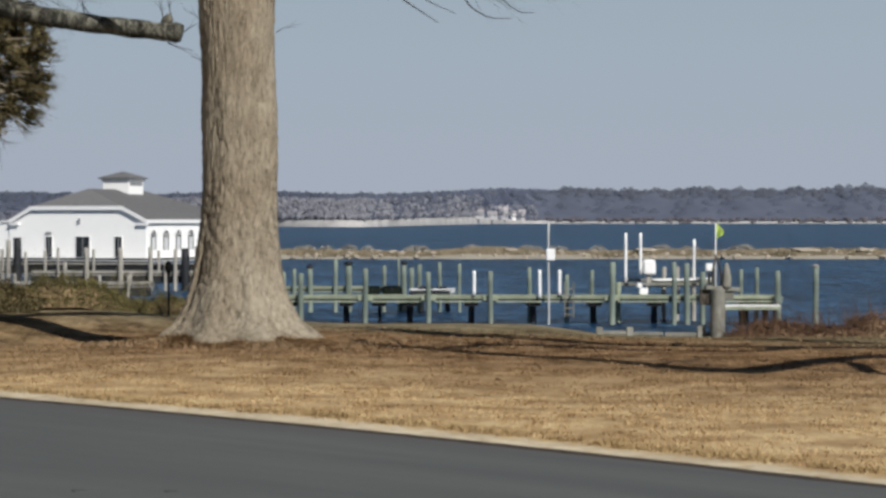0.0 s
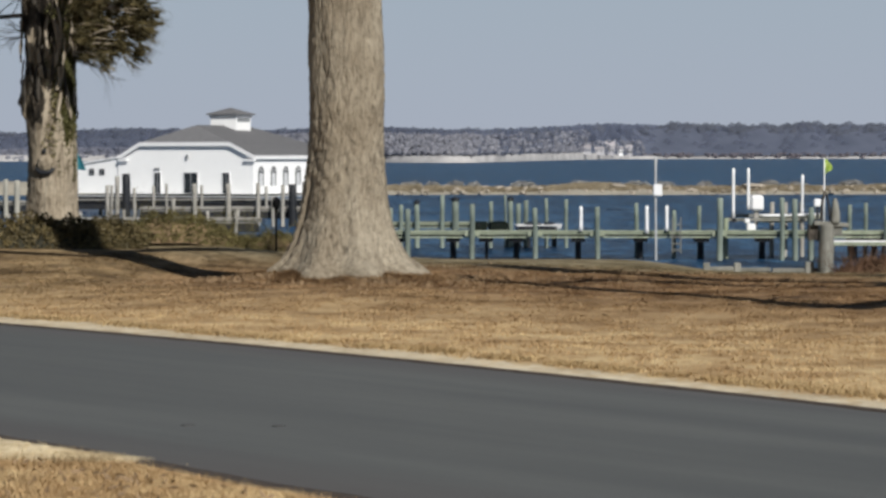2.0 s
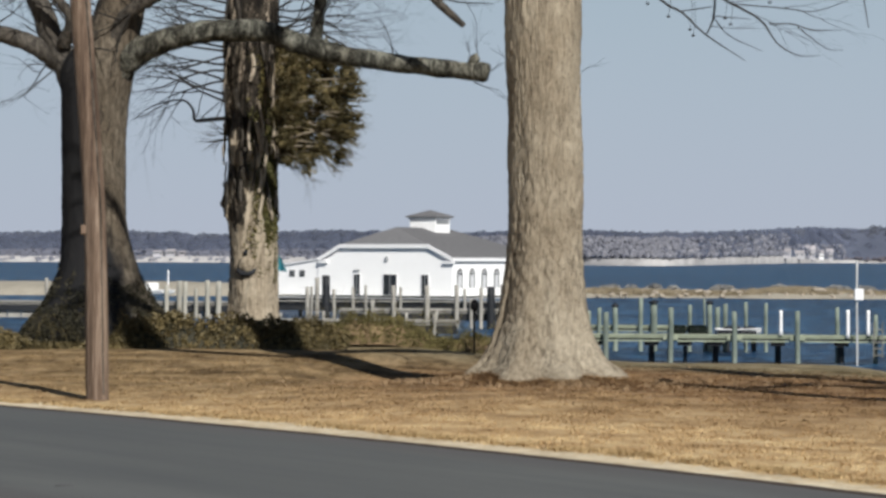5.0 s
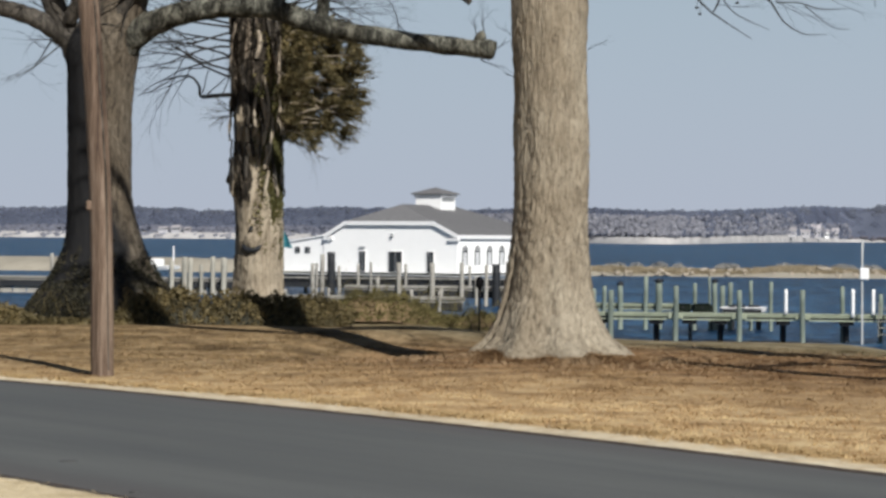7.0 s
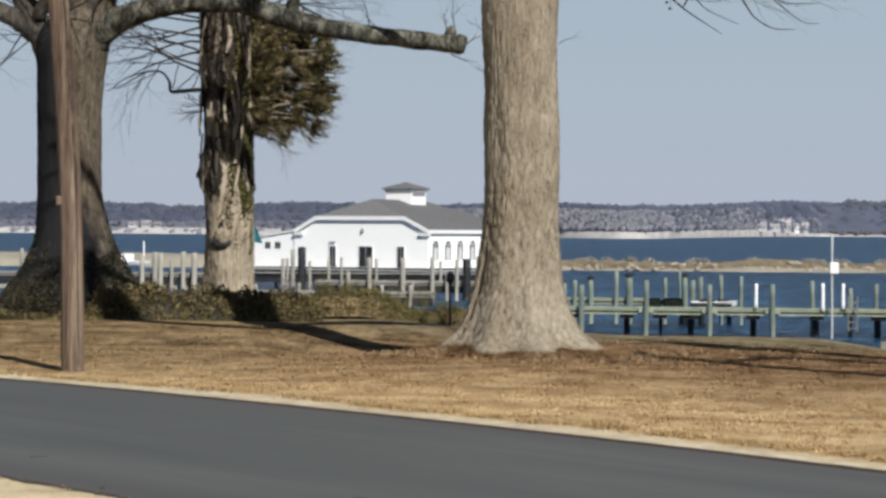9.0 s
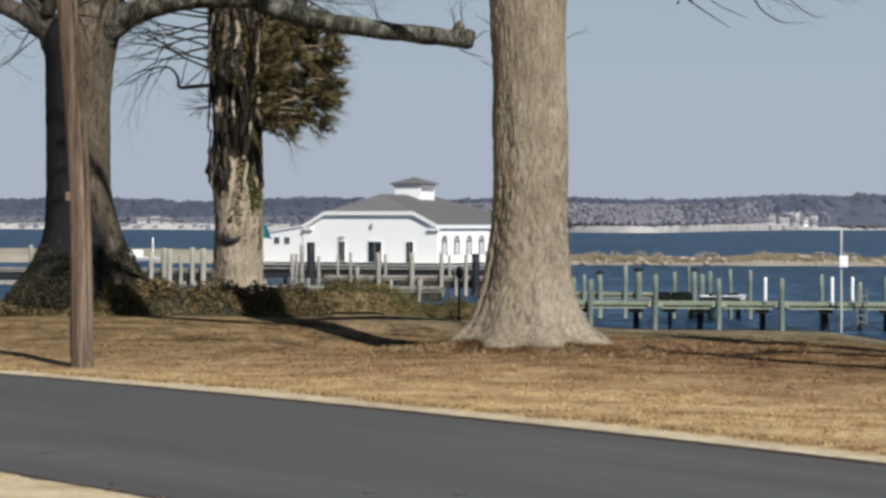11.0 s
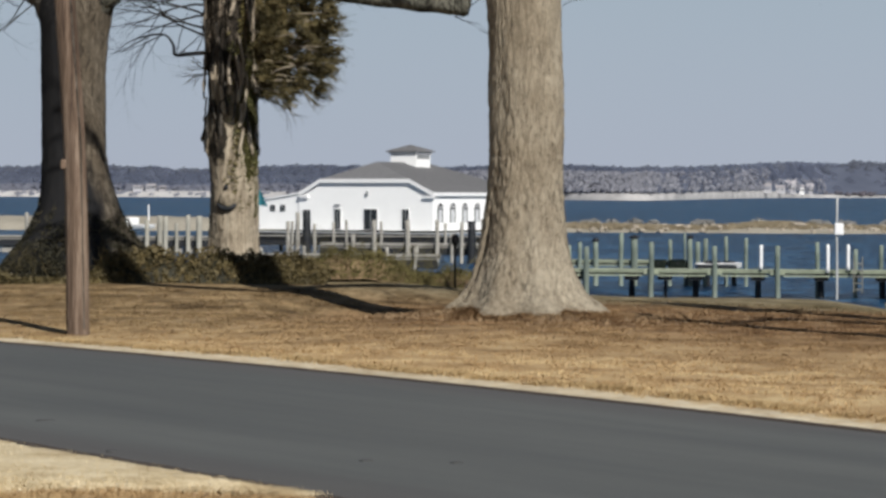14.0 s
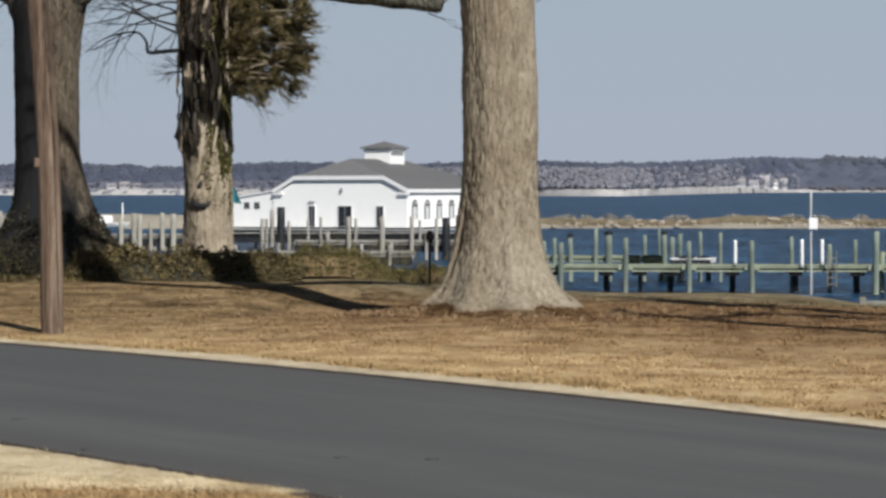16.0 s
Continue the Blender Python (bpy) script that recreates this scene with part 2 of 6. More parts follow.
def bark_material(name, dark, mid, light, scale=5.0, bump=0.8, dark_mix=0.0):
    m, nt, bsdf, vec = start_material(name)
    v = stretched(nt, vec, (1, 1, 0.36))
    ridge = noise_node(nt, v, scale * 2.4, 6, 0.65, 0.9)
    fine = noise_node(nt, stretched(nt, vec, (1, 1, 0.4)), scale * 14, 4, 0.7)
    broad = noise_node(nt, stretched(nt, vec, (1, 1, 0.5)), 1.3, 4)
    f = math_node(nt, "ADD", math_node(nt, "MULTIPLY", ridge, 0.65), math_node(nt, "MULTIPLY", fine, 0.35))
    col = ramp_node(nt, [(0.385, dark), (0.46, mid), (0.63, light)], f)
    col = mix_node(nt, math_node(nt, "MULTIPLY", broad, 0.55), col, mid)
    patch = ramp_node(nt, [(0.42, (0.62, 0.58, 0.54)), (0.6, (1, 1, 1))], broad)
    col = mix_node(nt, 0.75, col, patch, "MULTIPLY")
    if dark_mix:  # near-black mixed over the left flank, painting its shaded side
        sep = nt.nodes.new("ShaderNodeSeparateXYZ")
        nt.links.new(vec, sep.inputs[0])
        dark_side = math_node(nt, "ADD", sep.outputs[0], math_node(nt, "MULTIPLY", math_node(nt, "SUBTRACT", broad, 0.5), 0.9))
        foot_dark = math_node(nt, "MULTIPLY", math_node(nt, "SUBTRACT", 2.5, sep.outputs[2]), 0.5, True)  # the dark spreads round the trunk towards the foot
        dark_side = math_node(nt, "SUBTRACT", dark_side, foot_dark)
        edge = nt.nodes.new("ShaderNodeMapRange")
        nt.links.new(dark_side, edge.inputs[0])
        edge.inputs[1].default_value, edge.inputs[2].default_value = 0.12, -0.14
        col = mix_node(nt, math_node(nt, "MULTIPLY", edge.outputs[0], dark_mix), col, (0.012, 0.013, 0.015))
    nt.links.new(col, bsdf.inputs["Base Color"])
    bsdf.inputs["Roughness"].default_value, bsdf.inputs["Specular IOR Level"].default_value = 0.9, 0.15
    bump_node(nt, bsdf, f, bump, 0.03)
    return m


def snag_material():
    """Pale stripped wood below, torn dark bark above, the edge between them ragged."""
    m, nt, bsdf, vec = start_material("weathered_snag")
    v = stretched(nt, vec, (1, 1, 0.14))
    ridge = noise_node(nt, v, 8.0, 6, 0.65, 0.8)
    fine = noise_node(nt, stretched(nt, vec, (1, 1, 0.4)), 50, 4, 0.7)
    f = math_node(nt, "ADD", math_node(nt, "MULTIPLY", ridge, 0.7), math_node(nt, "MULTIPLY", fine, 0.3))
    wood = ramp_node(nt, [(0.36, (0.075, 0.06, 0.043)), (0.47, (0.27, 0.225, 0.165)), (0.66, (0.45, 0.395, 0.305))], f)
    bark = ramp_node(nt, [(0.44, (0.008, 0.007, 0.006)), (0.55, (0.04, 0.033, 0.025)), (0.63, (0.36, 0.3, 0.23))], f)
    sep = nt.nodes.new("ShaderNodeSeparateXYZ")
    nt.links.new(vec, sep.inputs[0])
    torn = noise_node(nt, stretched(nt, vec, (1, 1, 0.3)), 2.6, 5, 0.6)
    h = math_node(nt, "ADD", sep.outputs[2], math_node(nt, "MULTIPLY", math_node(nt, "SUBTRACT", torn, 0.5), 13.0))
    # bark runs lower on the left, its dark also painting the shaded side
    h = math_node(nt, "SUBTRACT", h, math_node(nt, "MULTIPLY", sep.outputs[0], 2.2))
    edge = nt.nodes.new("ShaderNodeMapRange")
    nt.links.new(h, edge.inputs[0])
    edge.inputs[1].default_value, edge.inputs[2].default_value = 3.3, 4.1
    col = mix_node(nt, edge.outputs[0], wood, bark)
    nt.links.new(col, bsdf.inputs["Base Color"])
    bsdf.inputs["Roughness"].default_value, bsdf.inputs["Specular IOR Level"].default_value = 0.9, 0.15
    bump_node(nt, bsdf, f, 0.8, 0.03)
    return m


M_lawn, M_road, M_water = lawn_material(), asphalt_material(), water_material()
M_blades = lawn_material("dormant_grass_blades", 0.18)
M_bark = bark_material("pale_oak_bark", (0.07, 0.055, 0.04), (0.285, 0.247, 0.187), (0.49, 0.436, 0.338), 7.0, 1.0)
M_bark_dark = bark_material("grey_oak_bark", (0.014, 0.013, 0.012), (0.055, 0.05, 0.043), (0.17, 0.153, 0.13))
M_dark_flank_bark = bark_material("dark_flank_bark", (0.014, 0.012, 0.009), (0.088, 0.073, 0.055), (0.235, 0.2, 0.152), 5.0, 0.8, 0.95)
# pale lichen patches; the black blotches stand in for twig shadows
M_limb = bark_material("lichen_and_shadow_bark", (0.005, 0.005, 0.004), (0.045, 0.045, 0.037), (0.34, 0.34, 0.285), 2.0)
M_snag = snag_material()
M_strip = grainy("pale_torn_bark", [(0.36, (0.09, 0.074, 0.055)), (0.5, (0.24, 0.2, 0.152)), (0.64, (0.42, 0.365, 0.285))], 9, 0.9, 0.5, 0.01, (1, 1, 0.12))
M_twig = grainy("twig", [(0.3, (0.012, 0.011, 0.010)), (0.7, (0.038, 0.034, 0.03))], 8, bump=0)
M_pole = grainy("brown_pole_wood", [(0.36, (0.038, 0.022, 0.015)), (0.5, (0.165, 0.114, 0.081)), (0.66, (0.37, 0.29, 0.225))], 7, 0.85, 0.7, 0.015, (1, 1, 0.05))
M_dock = grainy("algae_green_dock_wood", [(0.3, (0.17, 0.20, 0.14)), (0.5, (0.30, 0.335, 0.245)), (0.7, (0.44, 0.47, 0.36))], 3, 0.85, 0.3, 0.01, (1, 1, 0.3))
M_post = grainy("algae_green_pile_wood", [(0.3, (0.095, 0.122, 0.105)), (0.5, (0.185, 0.222, 0.188)), (0.7, (0.30, 0.338, 0.295))], 3, 0.85, 0.3, 0.01, (1, 1, 0.3))
# near-black wood; below decks it also carries painted shade
M_dark = grainy("dark_wood_and_shade", [(0.3, (0.008, 0.010, 0.014)), (0.7, (0.03, 0.032, 0.036))], 3, 0.6, 0.3)
M_grey = grainy("grey_weathered_wood", [(0.3, (0.19, 0.178, 0.155)), (0.5, (0.36, 0.345, 0.31)), (0.7, (0.52, 0.5, 0.455))], 3, 0.85, 0.4, 0.01, (1, 1, 0.2))
M_silver = grainy("dull_silvered_wood", [(0.3, (0.10, 0.1, 0.085)), (0.5, (0.19, 0.188, 0.165)), (0.7, (0.31, 0.305, 0.27))], 3, 0.9, 0.4, 0.01, (1, 1, 0.2))
M_white = grainy("white_paint", [(0.3, (0.86, 0.86, 0.85)), (0.7, (0.91, 0.91, 0.9))], 1.2, 0.55, 0.05, vary=0.03)
M_trim = grainy("white_trim", [(0.3, (0.78, 0.78, 0.78)), (0.7, (0.86, 0.86, 0.86))], 2, 0.45, 0.0, vary=0.02)
M_roof = grainy("grey_shingle", [(0.3, (0.115, 0.115, 0.12)), (0.7, (0.19, 0.19, 0.195))], 2.5, 0.9, 0.3, 0.02, (1, 1, 4))
M_glass = grainy("dark_glass", [(0.3, (0.012, 0.016, 0.02)), (0.7, (0.035, 0.04, 0.045))], 1, 0.12, 0.0, spec=0.5)
M_sand = grainy("far_sand_bank", [(0.34, (0.25, 0.24, 0.24)), (0.5, (0.42, 0.41, 0.405)), (0.66, (0.52, 0.51, 0.50))], 0.05, 0.95, 0.0)
M_marsh = grainy("dry_marsh_grass", [(0.3, (0.09, 0.075, 0.048)), (0.5, (0.2, 0.165, 0.11)), (0.72, (0.38, 0.325, 0.23))], 0.5, 0.95, 0.5, 0.1)
# far shore: the air's bluish haze is mixed into these base colours
M_canopy = airy("haze_tinted_canopy", (0.135, 0.158, 0.218), (0.212, 0.238, 0.315), 0.0, 0.0)
M_woods = airy("haze_tinted_woods", (0.145, 0.168, 0.233), (0.215, 0.242, 0.325), 0.08, 0.6)
M_far_wall = grainy("haze_tinted_wall", [(0.3, (0.42, 0.42, 0.45)), (0.7, (0.55, 0.54, 0.56))], 0.2, 0.9, 0.0)
M_far_roof = grainy("haze_tinted_roof", [(0.3, (0.30, 0.29, 0.31)), (0.7, (0.42, 0.40, 0.41))], 0.2, 0.9, 0.0)
M_scrub = airy("haze_tinted_scrub", (0.2, 0.185, 0.215), (0.31, 0.285, 0.31), 0.3, 0.4)
M_pines = airy("haze_tinted_pines", (0.16, 0.182, 0.235), (0.22, 0.238, 0.29), 0.2, 0.5)
M_pale = airy("haze_tinted_pale_trees", (0.28, 0.29, 0.345), (0.56, 0.565, 0.61), 0.4, 0.45)
M_low_scrub = airy("haze_tinted_low_scrub", (0.225, 0.24, 0.305), (0.37, 0.385, 0.45), 0.3, 0.4)
M_ivy = grainy("ivy_leaves", [(0.3, (0.02, 0.017, 0.008)), (0.5, (0.085, 0.067, 0.029)), (0.7, (0.2, 0.15, 0.066))], 3, 0.6, 0.0, vary=0.45)
M_ivy_green = grainy("fresh_ivy_leaves", [(0.3, (0.035, 0.036, 0.012)), (0.7, (0.15, 0.143, 0.05))], 3, 0.6, 0.0, vary=0.35)
M_brush = grainy("brown_brush", [(0.3, (0.05, 0.045, 0.016)), (0.7, (0.215, 0.18, 0.068))], 3, 0.85, 0.0, vary=0.4)
M_rust = grainy("russet_brush", [(0.3, (0.05, 0.028, 0.017)), (0.7, (0.19, 0.108, 0.064))], 3, 0.85, 0.0, vary=0.4)
M_cedar = grainy("bronzed_cedar", [(0.38, (0.012, 0.011, 0.005)), (0.5, (0.085, 0.07, 0.031)), (0.64, (0.26, 0.205, 0.095))], 4, 0.85, 0.0, vary=0.4)
M_dark_leaf = grainy("dark_leaf_brown", [(0.3, (0.008, 0.009, 0.005)), (0.5, (0.026, 0.024, 0.013)), (0.72, (0.085, 0.068, 0.036))], 3, 0.7, 0.0, vary=0.45)
M_straw = grainy("dry_grass_blades", [(0.3, (0.30, 0.20, 0.09)), (0.7, (0.54, 0.40, 0.21))], 0.9, 0.9, 0.0, vary=0.18)
M_litter = grainy("leaf_litter", [(0.3, (0.145, 0.096, 0.054)), (0.7, (0.33, 0.23, 0.133))], 1, 0.9, 0.0, vary=0.3)


# ---- mesh helpers ----
def empty(name, x, y, z, label, category, group="", kind="", turn=0.0):
    ob = new(name)
    ob.matrix_world = pose(x, y, z, 0, 0, turn)
    return tagged(ob, label, category, group, kind)


def mesh_of(name, bm, material, smooth=True):
    me = bpy.data.meshes.new(name)
    bm.to_mesh(me)
    bm.free()
    me.materials.append(material)
    if smooth:
        me.shade_smooth()
    return me


def part(name, bm, material, parent=None, label="", smooth=False):
    """Links a bmesh (or a ready mesh) as one mesh object under a thing or a part."""
    me = bm if isinstance(bm, bpy.types.Mesh) else mesh_of(name, bm, material, smooth)
    ob = new(name, me)
    if parent is not None:
        ob.parent = parent
    return tagged(ob, label)


def sheet(name, verts, faces, material, smooth=True):
    me = bpy.data.meshes.new(name)
    me.from_pydata(verts, [], faces)
    me.materials.append(material)
    if smooth:
        me.shade_smooth()
    return me


def box(bm, x0, x1, y0, y1, z0, z1, bevel=0.0, m=None):
    g = bmesh.ops.create_cube(bm, size=1)["verts"]
    for v in g:
        v.co = Vector((x0 + (v.co.x + 0.5) * (x1 - x0), y0 + (v.co.y + 0.5) * (y1 - y0), z0 + (v.co.z + 0.5) * (z1 - z0)))
    if bevel:
        es = list({e for v in g for e in v.link_edges})
        bmesh.ops.bevel(bm, geom=es, offset=bevel, segments=1, affect="EDGES")
        g = [v for v in bm.verts] if m is not None else g
    if m is not None:
        for v in g:
            v.co = m @ v.co
    return bm


def boxed(*a, bevel=0.0, m=None):
    return box(bmesh.new(), *a, bevel=bevel, m=m)


def tube(bm, pts, radii, segs=10, rough=0.0, seed=0, cap=True):
    """A tapered limb along pts; rough lets its skin swell and dent."""
    rings, prev = [], None
    pts = [Vector(p) for p in pts]
    for i, (p, r) in enumerate(zip(pts, radii)):
        d = (pts[min(i + 1, len(pts) - 1)] - pts[max(i - 1, 0)]).normalized()
        if prev is None:
            ref = Vector((1, 0, 0)) if abs(d.x) < 0.8 else Vector((0, 1, 0))
            a = d.cross(ref).normalized()
        else:
            a = (prev - d * prev.dot(d)).normalized()
        prev, b = a, d.cross(a)
        ring = []
        for k in range(segs):
            w = 2 * math.pi * k / segs
            q = r
            if rough:
                q *= 1 + rough * noise.noise(Vector((3 * math.cos(w) + seed, 3 * math.sin(w), i * 0.35)))
            ring.append(bm.verts.new(p + (a * math.cos(w) + b * math.sin(w)) * q))
        rings.append(ring)
    for r0, r1 in zip(rings, rings[1:]):
        for k in range(segs):
            bm.faces.new((r0[k], r0[(k + 1) % segs], r1[(k + 1) % segs], r1[k]))
    if cap:
        bm.faces.new(rings[-1])
        bm.faces.new(rings[0][::-1])
    return bm


def smooth_path(pts, n):
    """n points along a Catmull-Rom line through pts (any number of columns)."""
    P = np.array(pts, float)
    P = np.vstack([2 * P[0] - P[1], P, 2 * P[-1] - P[-2]])
    out = []
    for s in np.linspace(0, len(P) - 3 - 1e-6, n):
        i, u = int(s), s - int(s)
        p0, p1, p2, p3 = P[i:i + 4]
        out.append(0.5 * (2 * p1 + (p2 - p0) * u + (2 * p0 - 5 * p1 + 4 * p2 - p3) * u * u + (3 * p1 - p0 - 3 * p2 + p3) * u ** 3))
    return out


def limb(bm, pts, n=24, segs=12, rough=0.12, seed=0):
    """pts: rows of x, y, z, radius."""
    path = smooth_path(pts, n)
    return tube(bm, [p[:3] for p in path], [max(p[3], 0.004) for p in path], segs, rough, seed)


def twigs(bm, rnd, p, d, length, r, depth, spread=0.6, droop=0.0, segs=4, bend=0.25, kids=3):
    """A bare branch that forks again and again."""
    p, d = Vector(p), Vector(d).normalized()
    pts, radii, steps = [p.copy()], [r], 5
    for i in range(steps):
        d = (d + Vector((rnd.gauss(0, bend), rnd.gauss(0, bend), rnd.gauss(0, bend) - droop)) * 0.55).normalized()
        p = p + d * length / steps
        pts.append(p.copy())
        radii.append(r * (1 - 0.7 * (i + 1) / steps))
        if depth > 0 and i >= 1 and rnd.random() < kids / 4.0:
            side = Vector((rnd.gauss(0, 1), rnd.gauss(0, 1), rnd.gauss(0, 1)))
            nd = (d + side.cross(d).normalized() * spread * rnd.uniform(0.7, 1.4)).normalized()
            twigs(bm, rnd, p, nd, length * rnd.uniform(0.5, 0.75), radii[-1] * 0.75, depth - 1, spread, droop, max(3, segs - 1), bend, kids)
    tube(bm, pts, radii, segs, cap=False)


def leaf_cards(points, size, rnd, up=0.3, aspect=0.5):
    """Vertices and faces of many small two-triangle leaves at the given points."""
    verts, faces = [], []
    for p in points:
        s = size * rnd.uniform(0.6, 1.4)
        a = Vector((rnd.gauss(0, 1), rnd.gauss(0, 1), rnd.gauss(0, 1) + up)).normalized()
        b = a.cross(Vector((rnd.gauss(0, 1), rnd.gauss(0, 1), rnd.gauss(0, 1)))).normalized() * aspect
        i, q = len(verts), Vector(p)
        verts += [q - a * s, q + b * s * 0.5, q + a * s, q - b * s * 0.5 + a.cross(b) * s * 0.3]
        faces += [(i, i + 1, i + 2), (i, i + 2, i + 3)]
    return verts, faces


# ---- the land: one sheet, with the road and the water laid on and round it ----
def shore(x):
    """How far off the lawn's edge lies."""
    return 47.5 + 0.6 * math.sin(x * 0.35) - 0.10 * x


def ease(u):
    u = max(0.0, min(1.0, u))
    return u * u * (3 - 2 * u)


def height(x, y):
    e = shore(x) if abs(x) < 60 else shore(math.copysign(60, x))
    z = 0.05 * noise.noise(Vector((x * 0.25, y * 0.25, 0))) if y > 9 else 0.0
    if 0.724 * x + 0.69 * y < 14.2:
        z *= max(0.0, min(1.0, (0.724 * x + 0.69 * y - 13.75) * 2)) if 0.724 * x + 0.69 * y > 10.5 else max(0.0, min(1.0, 7.9 - 0.724 * x - 0.69 * y))
    fall = max(0.0, min(1.0, (y - 36) / 11.0))
    right = 0.775 * ease((x + 6.4) / 4.7) + 0.225 * max(0.0, min(1.0, (x + 1.7) / 4.7))
    z += fall * (0.07 * (1 - right) - 0.42 * right)
    z -= 0.07 * fall * ease((x - 1.5) / 2.5)
    z += 0.11 * fall * ease((x + 3.6) / 1.2) * (1 - ease((x - 1.4) / 1.6))
    z -= 0.10 * (1 - right) * math.exp(-((y - 37.3) / 2.0) ** 2)
    if y > e:
        z -= 3.6 * min(1.0, (y - e) / 1.6)
    dx, dy = x + 2.83, y - 35.6
    r = math.hypot(dx, dy)
    z -= 0.07 * math.exp(-r * r / 7.0)
    if r < 4:  # soil and litter heaped unevenly against the oak's roots
        a = math.atan2(dy, dx)
        z += (0.075 + 0.12 * noise.noise(Vector((2.4 * math.cos(a), 2.4 * math.sin(a), 5))) + 0.05 * noise.noise(Vector((6 * math.cos(a), 6 * math.sin(a), r)))) * math.exp(-((r - 0.9) / 0.55) ** 2)
    # the lawn dips behind the oak
    return z - 0.15 * ease((y - 35.9) / 2.0) * (1 - ease((y - 41.5) / 3.5)) * ease((x + 7.4) / 1.8) * (1 - ease((x + 3.6) / 1.2))


def axis(stops):
    out = []
    for a, b, s in stops:
        out += list(np.arange(a, b, s))
    return out + [stops[-1][1]]


def build_land():
    xs = axis([(-2500, -100, 240), (-100, -24, 7), (-24, -5, 0.3), (-5, -0.8, 0.1), (-0.8, 14, 0.3), (14, 100, 7), (100, 2500, 240)])
    ys = axis([(-2500, -60, 240), (-60, 9, 3), (9, 33.5, 0.3), (33.5, 37.5, 0.1), (37.5, 52, 0.3), (52, 80, 4)])
    verts = [(x, y, height(x, y)) for y in ys for x in xs]
    nx = len(xs)
    faces = [(j * nx + i, j * nx + i + 1, (j + 1) * nx + i + 1, (j + 1) * nx + i) for j in range(len(ys) - 1) for i in range(nx - 1)]
    ob = part("ground", sheet("ground", verts, faces, M_lawn), None)
    tagged(ob, "dormant straw-brown lawn with leaf litter under the trees", "ground", kind="structure")
    # the road: a crowned strip at 46 degrees to the shore
    verts, faces = [], []
    cuts = [8.0, 8.25, 9.0, 10.6, 12.3, 13.05, 13.3]
    along = axis([(-900, -60, 60), (-60, 40, 0.12), (40, 900, 60)])
    for s in along:
        near, far = road_edges(s)
        for k, c in enumerate(cuts):
            c = (near, near + 0.25, 9.0, 10.6, 12.3, far - 0.25, far)[k]
            w = c + (0.06 * noise.noise(Vector((s * 0.8, k, 0))) + 0.035 * noise.noise(Vector((s * 3.1, k, 4))) if k in (0, 6) else 0)
            z = 0.016 + 0.03 * (1 - ((c - 10.65) / 2.65) ** 2)
            verts.append((0.724 * w + 0.69 * s, 0.69 * w - 0.724 * s, z if k not in (0, 6) else 0.0))
    n = len(cuts)
    faces = [(j * n + k, j * n + k + 1, (j + 1) * n + k + 1, (j + 1) * n + k) for j in range(len(along) - 1) for k in range(n - 1)]
    ob = part("road", sheet("road", verts, [f[::-1] for f in faces], M_road), None)
    tagged(ob, "narrow grey asphalt road without markings", "road", kind="structure")
    # water
    xs = axis([(-4500, -300, 600), (-300, 300, 30), (300, 4500, 600)])
    ys = axis([(46, 400, 24), (400, 4900, 450)])
    verts = [(x, y, WATER) for y in ys for x in xs]
    nx = len(xs)
    faces = [(j * nx + i, j * nx + i + 1, (j + 1) * nx + i + 1, (j + 1) * nx + i) for j in range(len(ys) - 1) for i in range(nx - 1)]
    ob = part("water", sheet("water", verts, faces, M_water), None)
    tagged(ob, "deep blue rippled bay water", "water", kind="structure")


build_land()


# ---- trees ----
def trunk_mesh(name, rows, rings, segs, seed, ridge, roots=6, root_h=0.9, material=None, gnarl=0.05, clefts=()):
    """An upright trunk with root flare and furrowed bark. rows: x, y, z, radius."""
    path = smooth_path(rows, rings)
    verts, faces = [], []
    for i, p in enumerate(path):
        for k in range(segs):
            w = 2 * math.pi * k / segs
            r = p[3]
            h = p[2] - path[0][2]
            flare = math.exp(-h / root_h * 2.2)
            r *= 1 + 0.22 * flare * math.cos(roots * w + seed) + gnarl * noise.noise(Vector((2 * math.cos(w) + seed, 2 * math.sin(w), h * 0.8)))
            v = Vector((math.cos(w) * 11, math.sin(w) * 11, h * 6.0 + seed))
            f = noise.noise(v + 0.8 * noise.noise_vector(v * 0.5))
            f2 = noise.noise(Vector((math.cos(w) * 24, math.sin(w) * 24, h * 7 + seed)))
            r += ridge * (min(0.35, abs(f) * 1.4) * 2 - 0.35) + ridge * 0.4 * f2
            for cw, top, deep in clefts:  # folds between the roots
                r -= deep * math.exp(-((w - cw - 0.12 * h + 0.04 * noise.noise(Vector((h * 3, cw, 0)))) / 0.045) ** 2) * max(0.0, 1 - h / top) ** 0.5
            verts.append((p[0] + math.cos(w) * r, p[1] + math.sin(w) * r, p[2]))
    for i in range(rings - 1):
        for k in range(segs):
            a, b = i * segs + k, i * segs + (k + 1) % segs
            faces.append((a, b, b + segs, a + segs))
    return sheet(name, verts, faces, material)


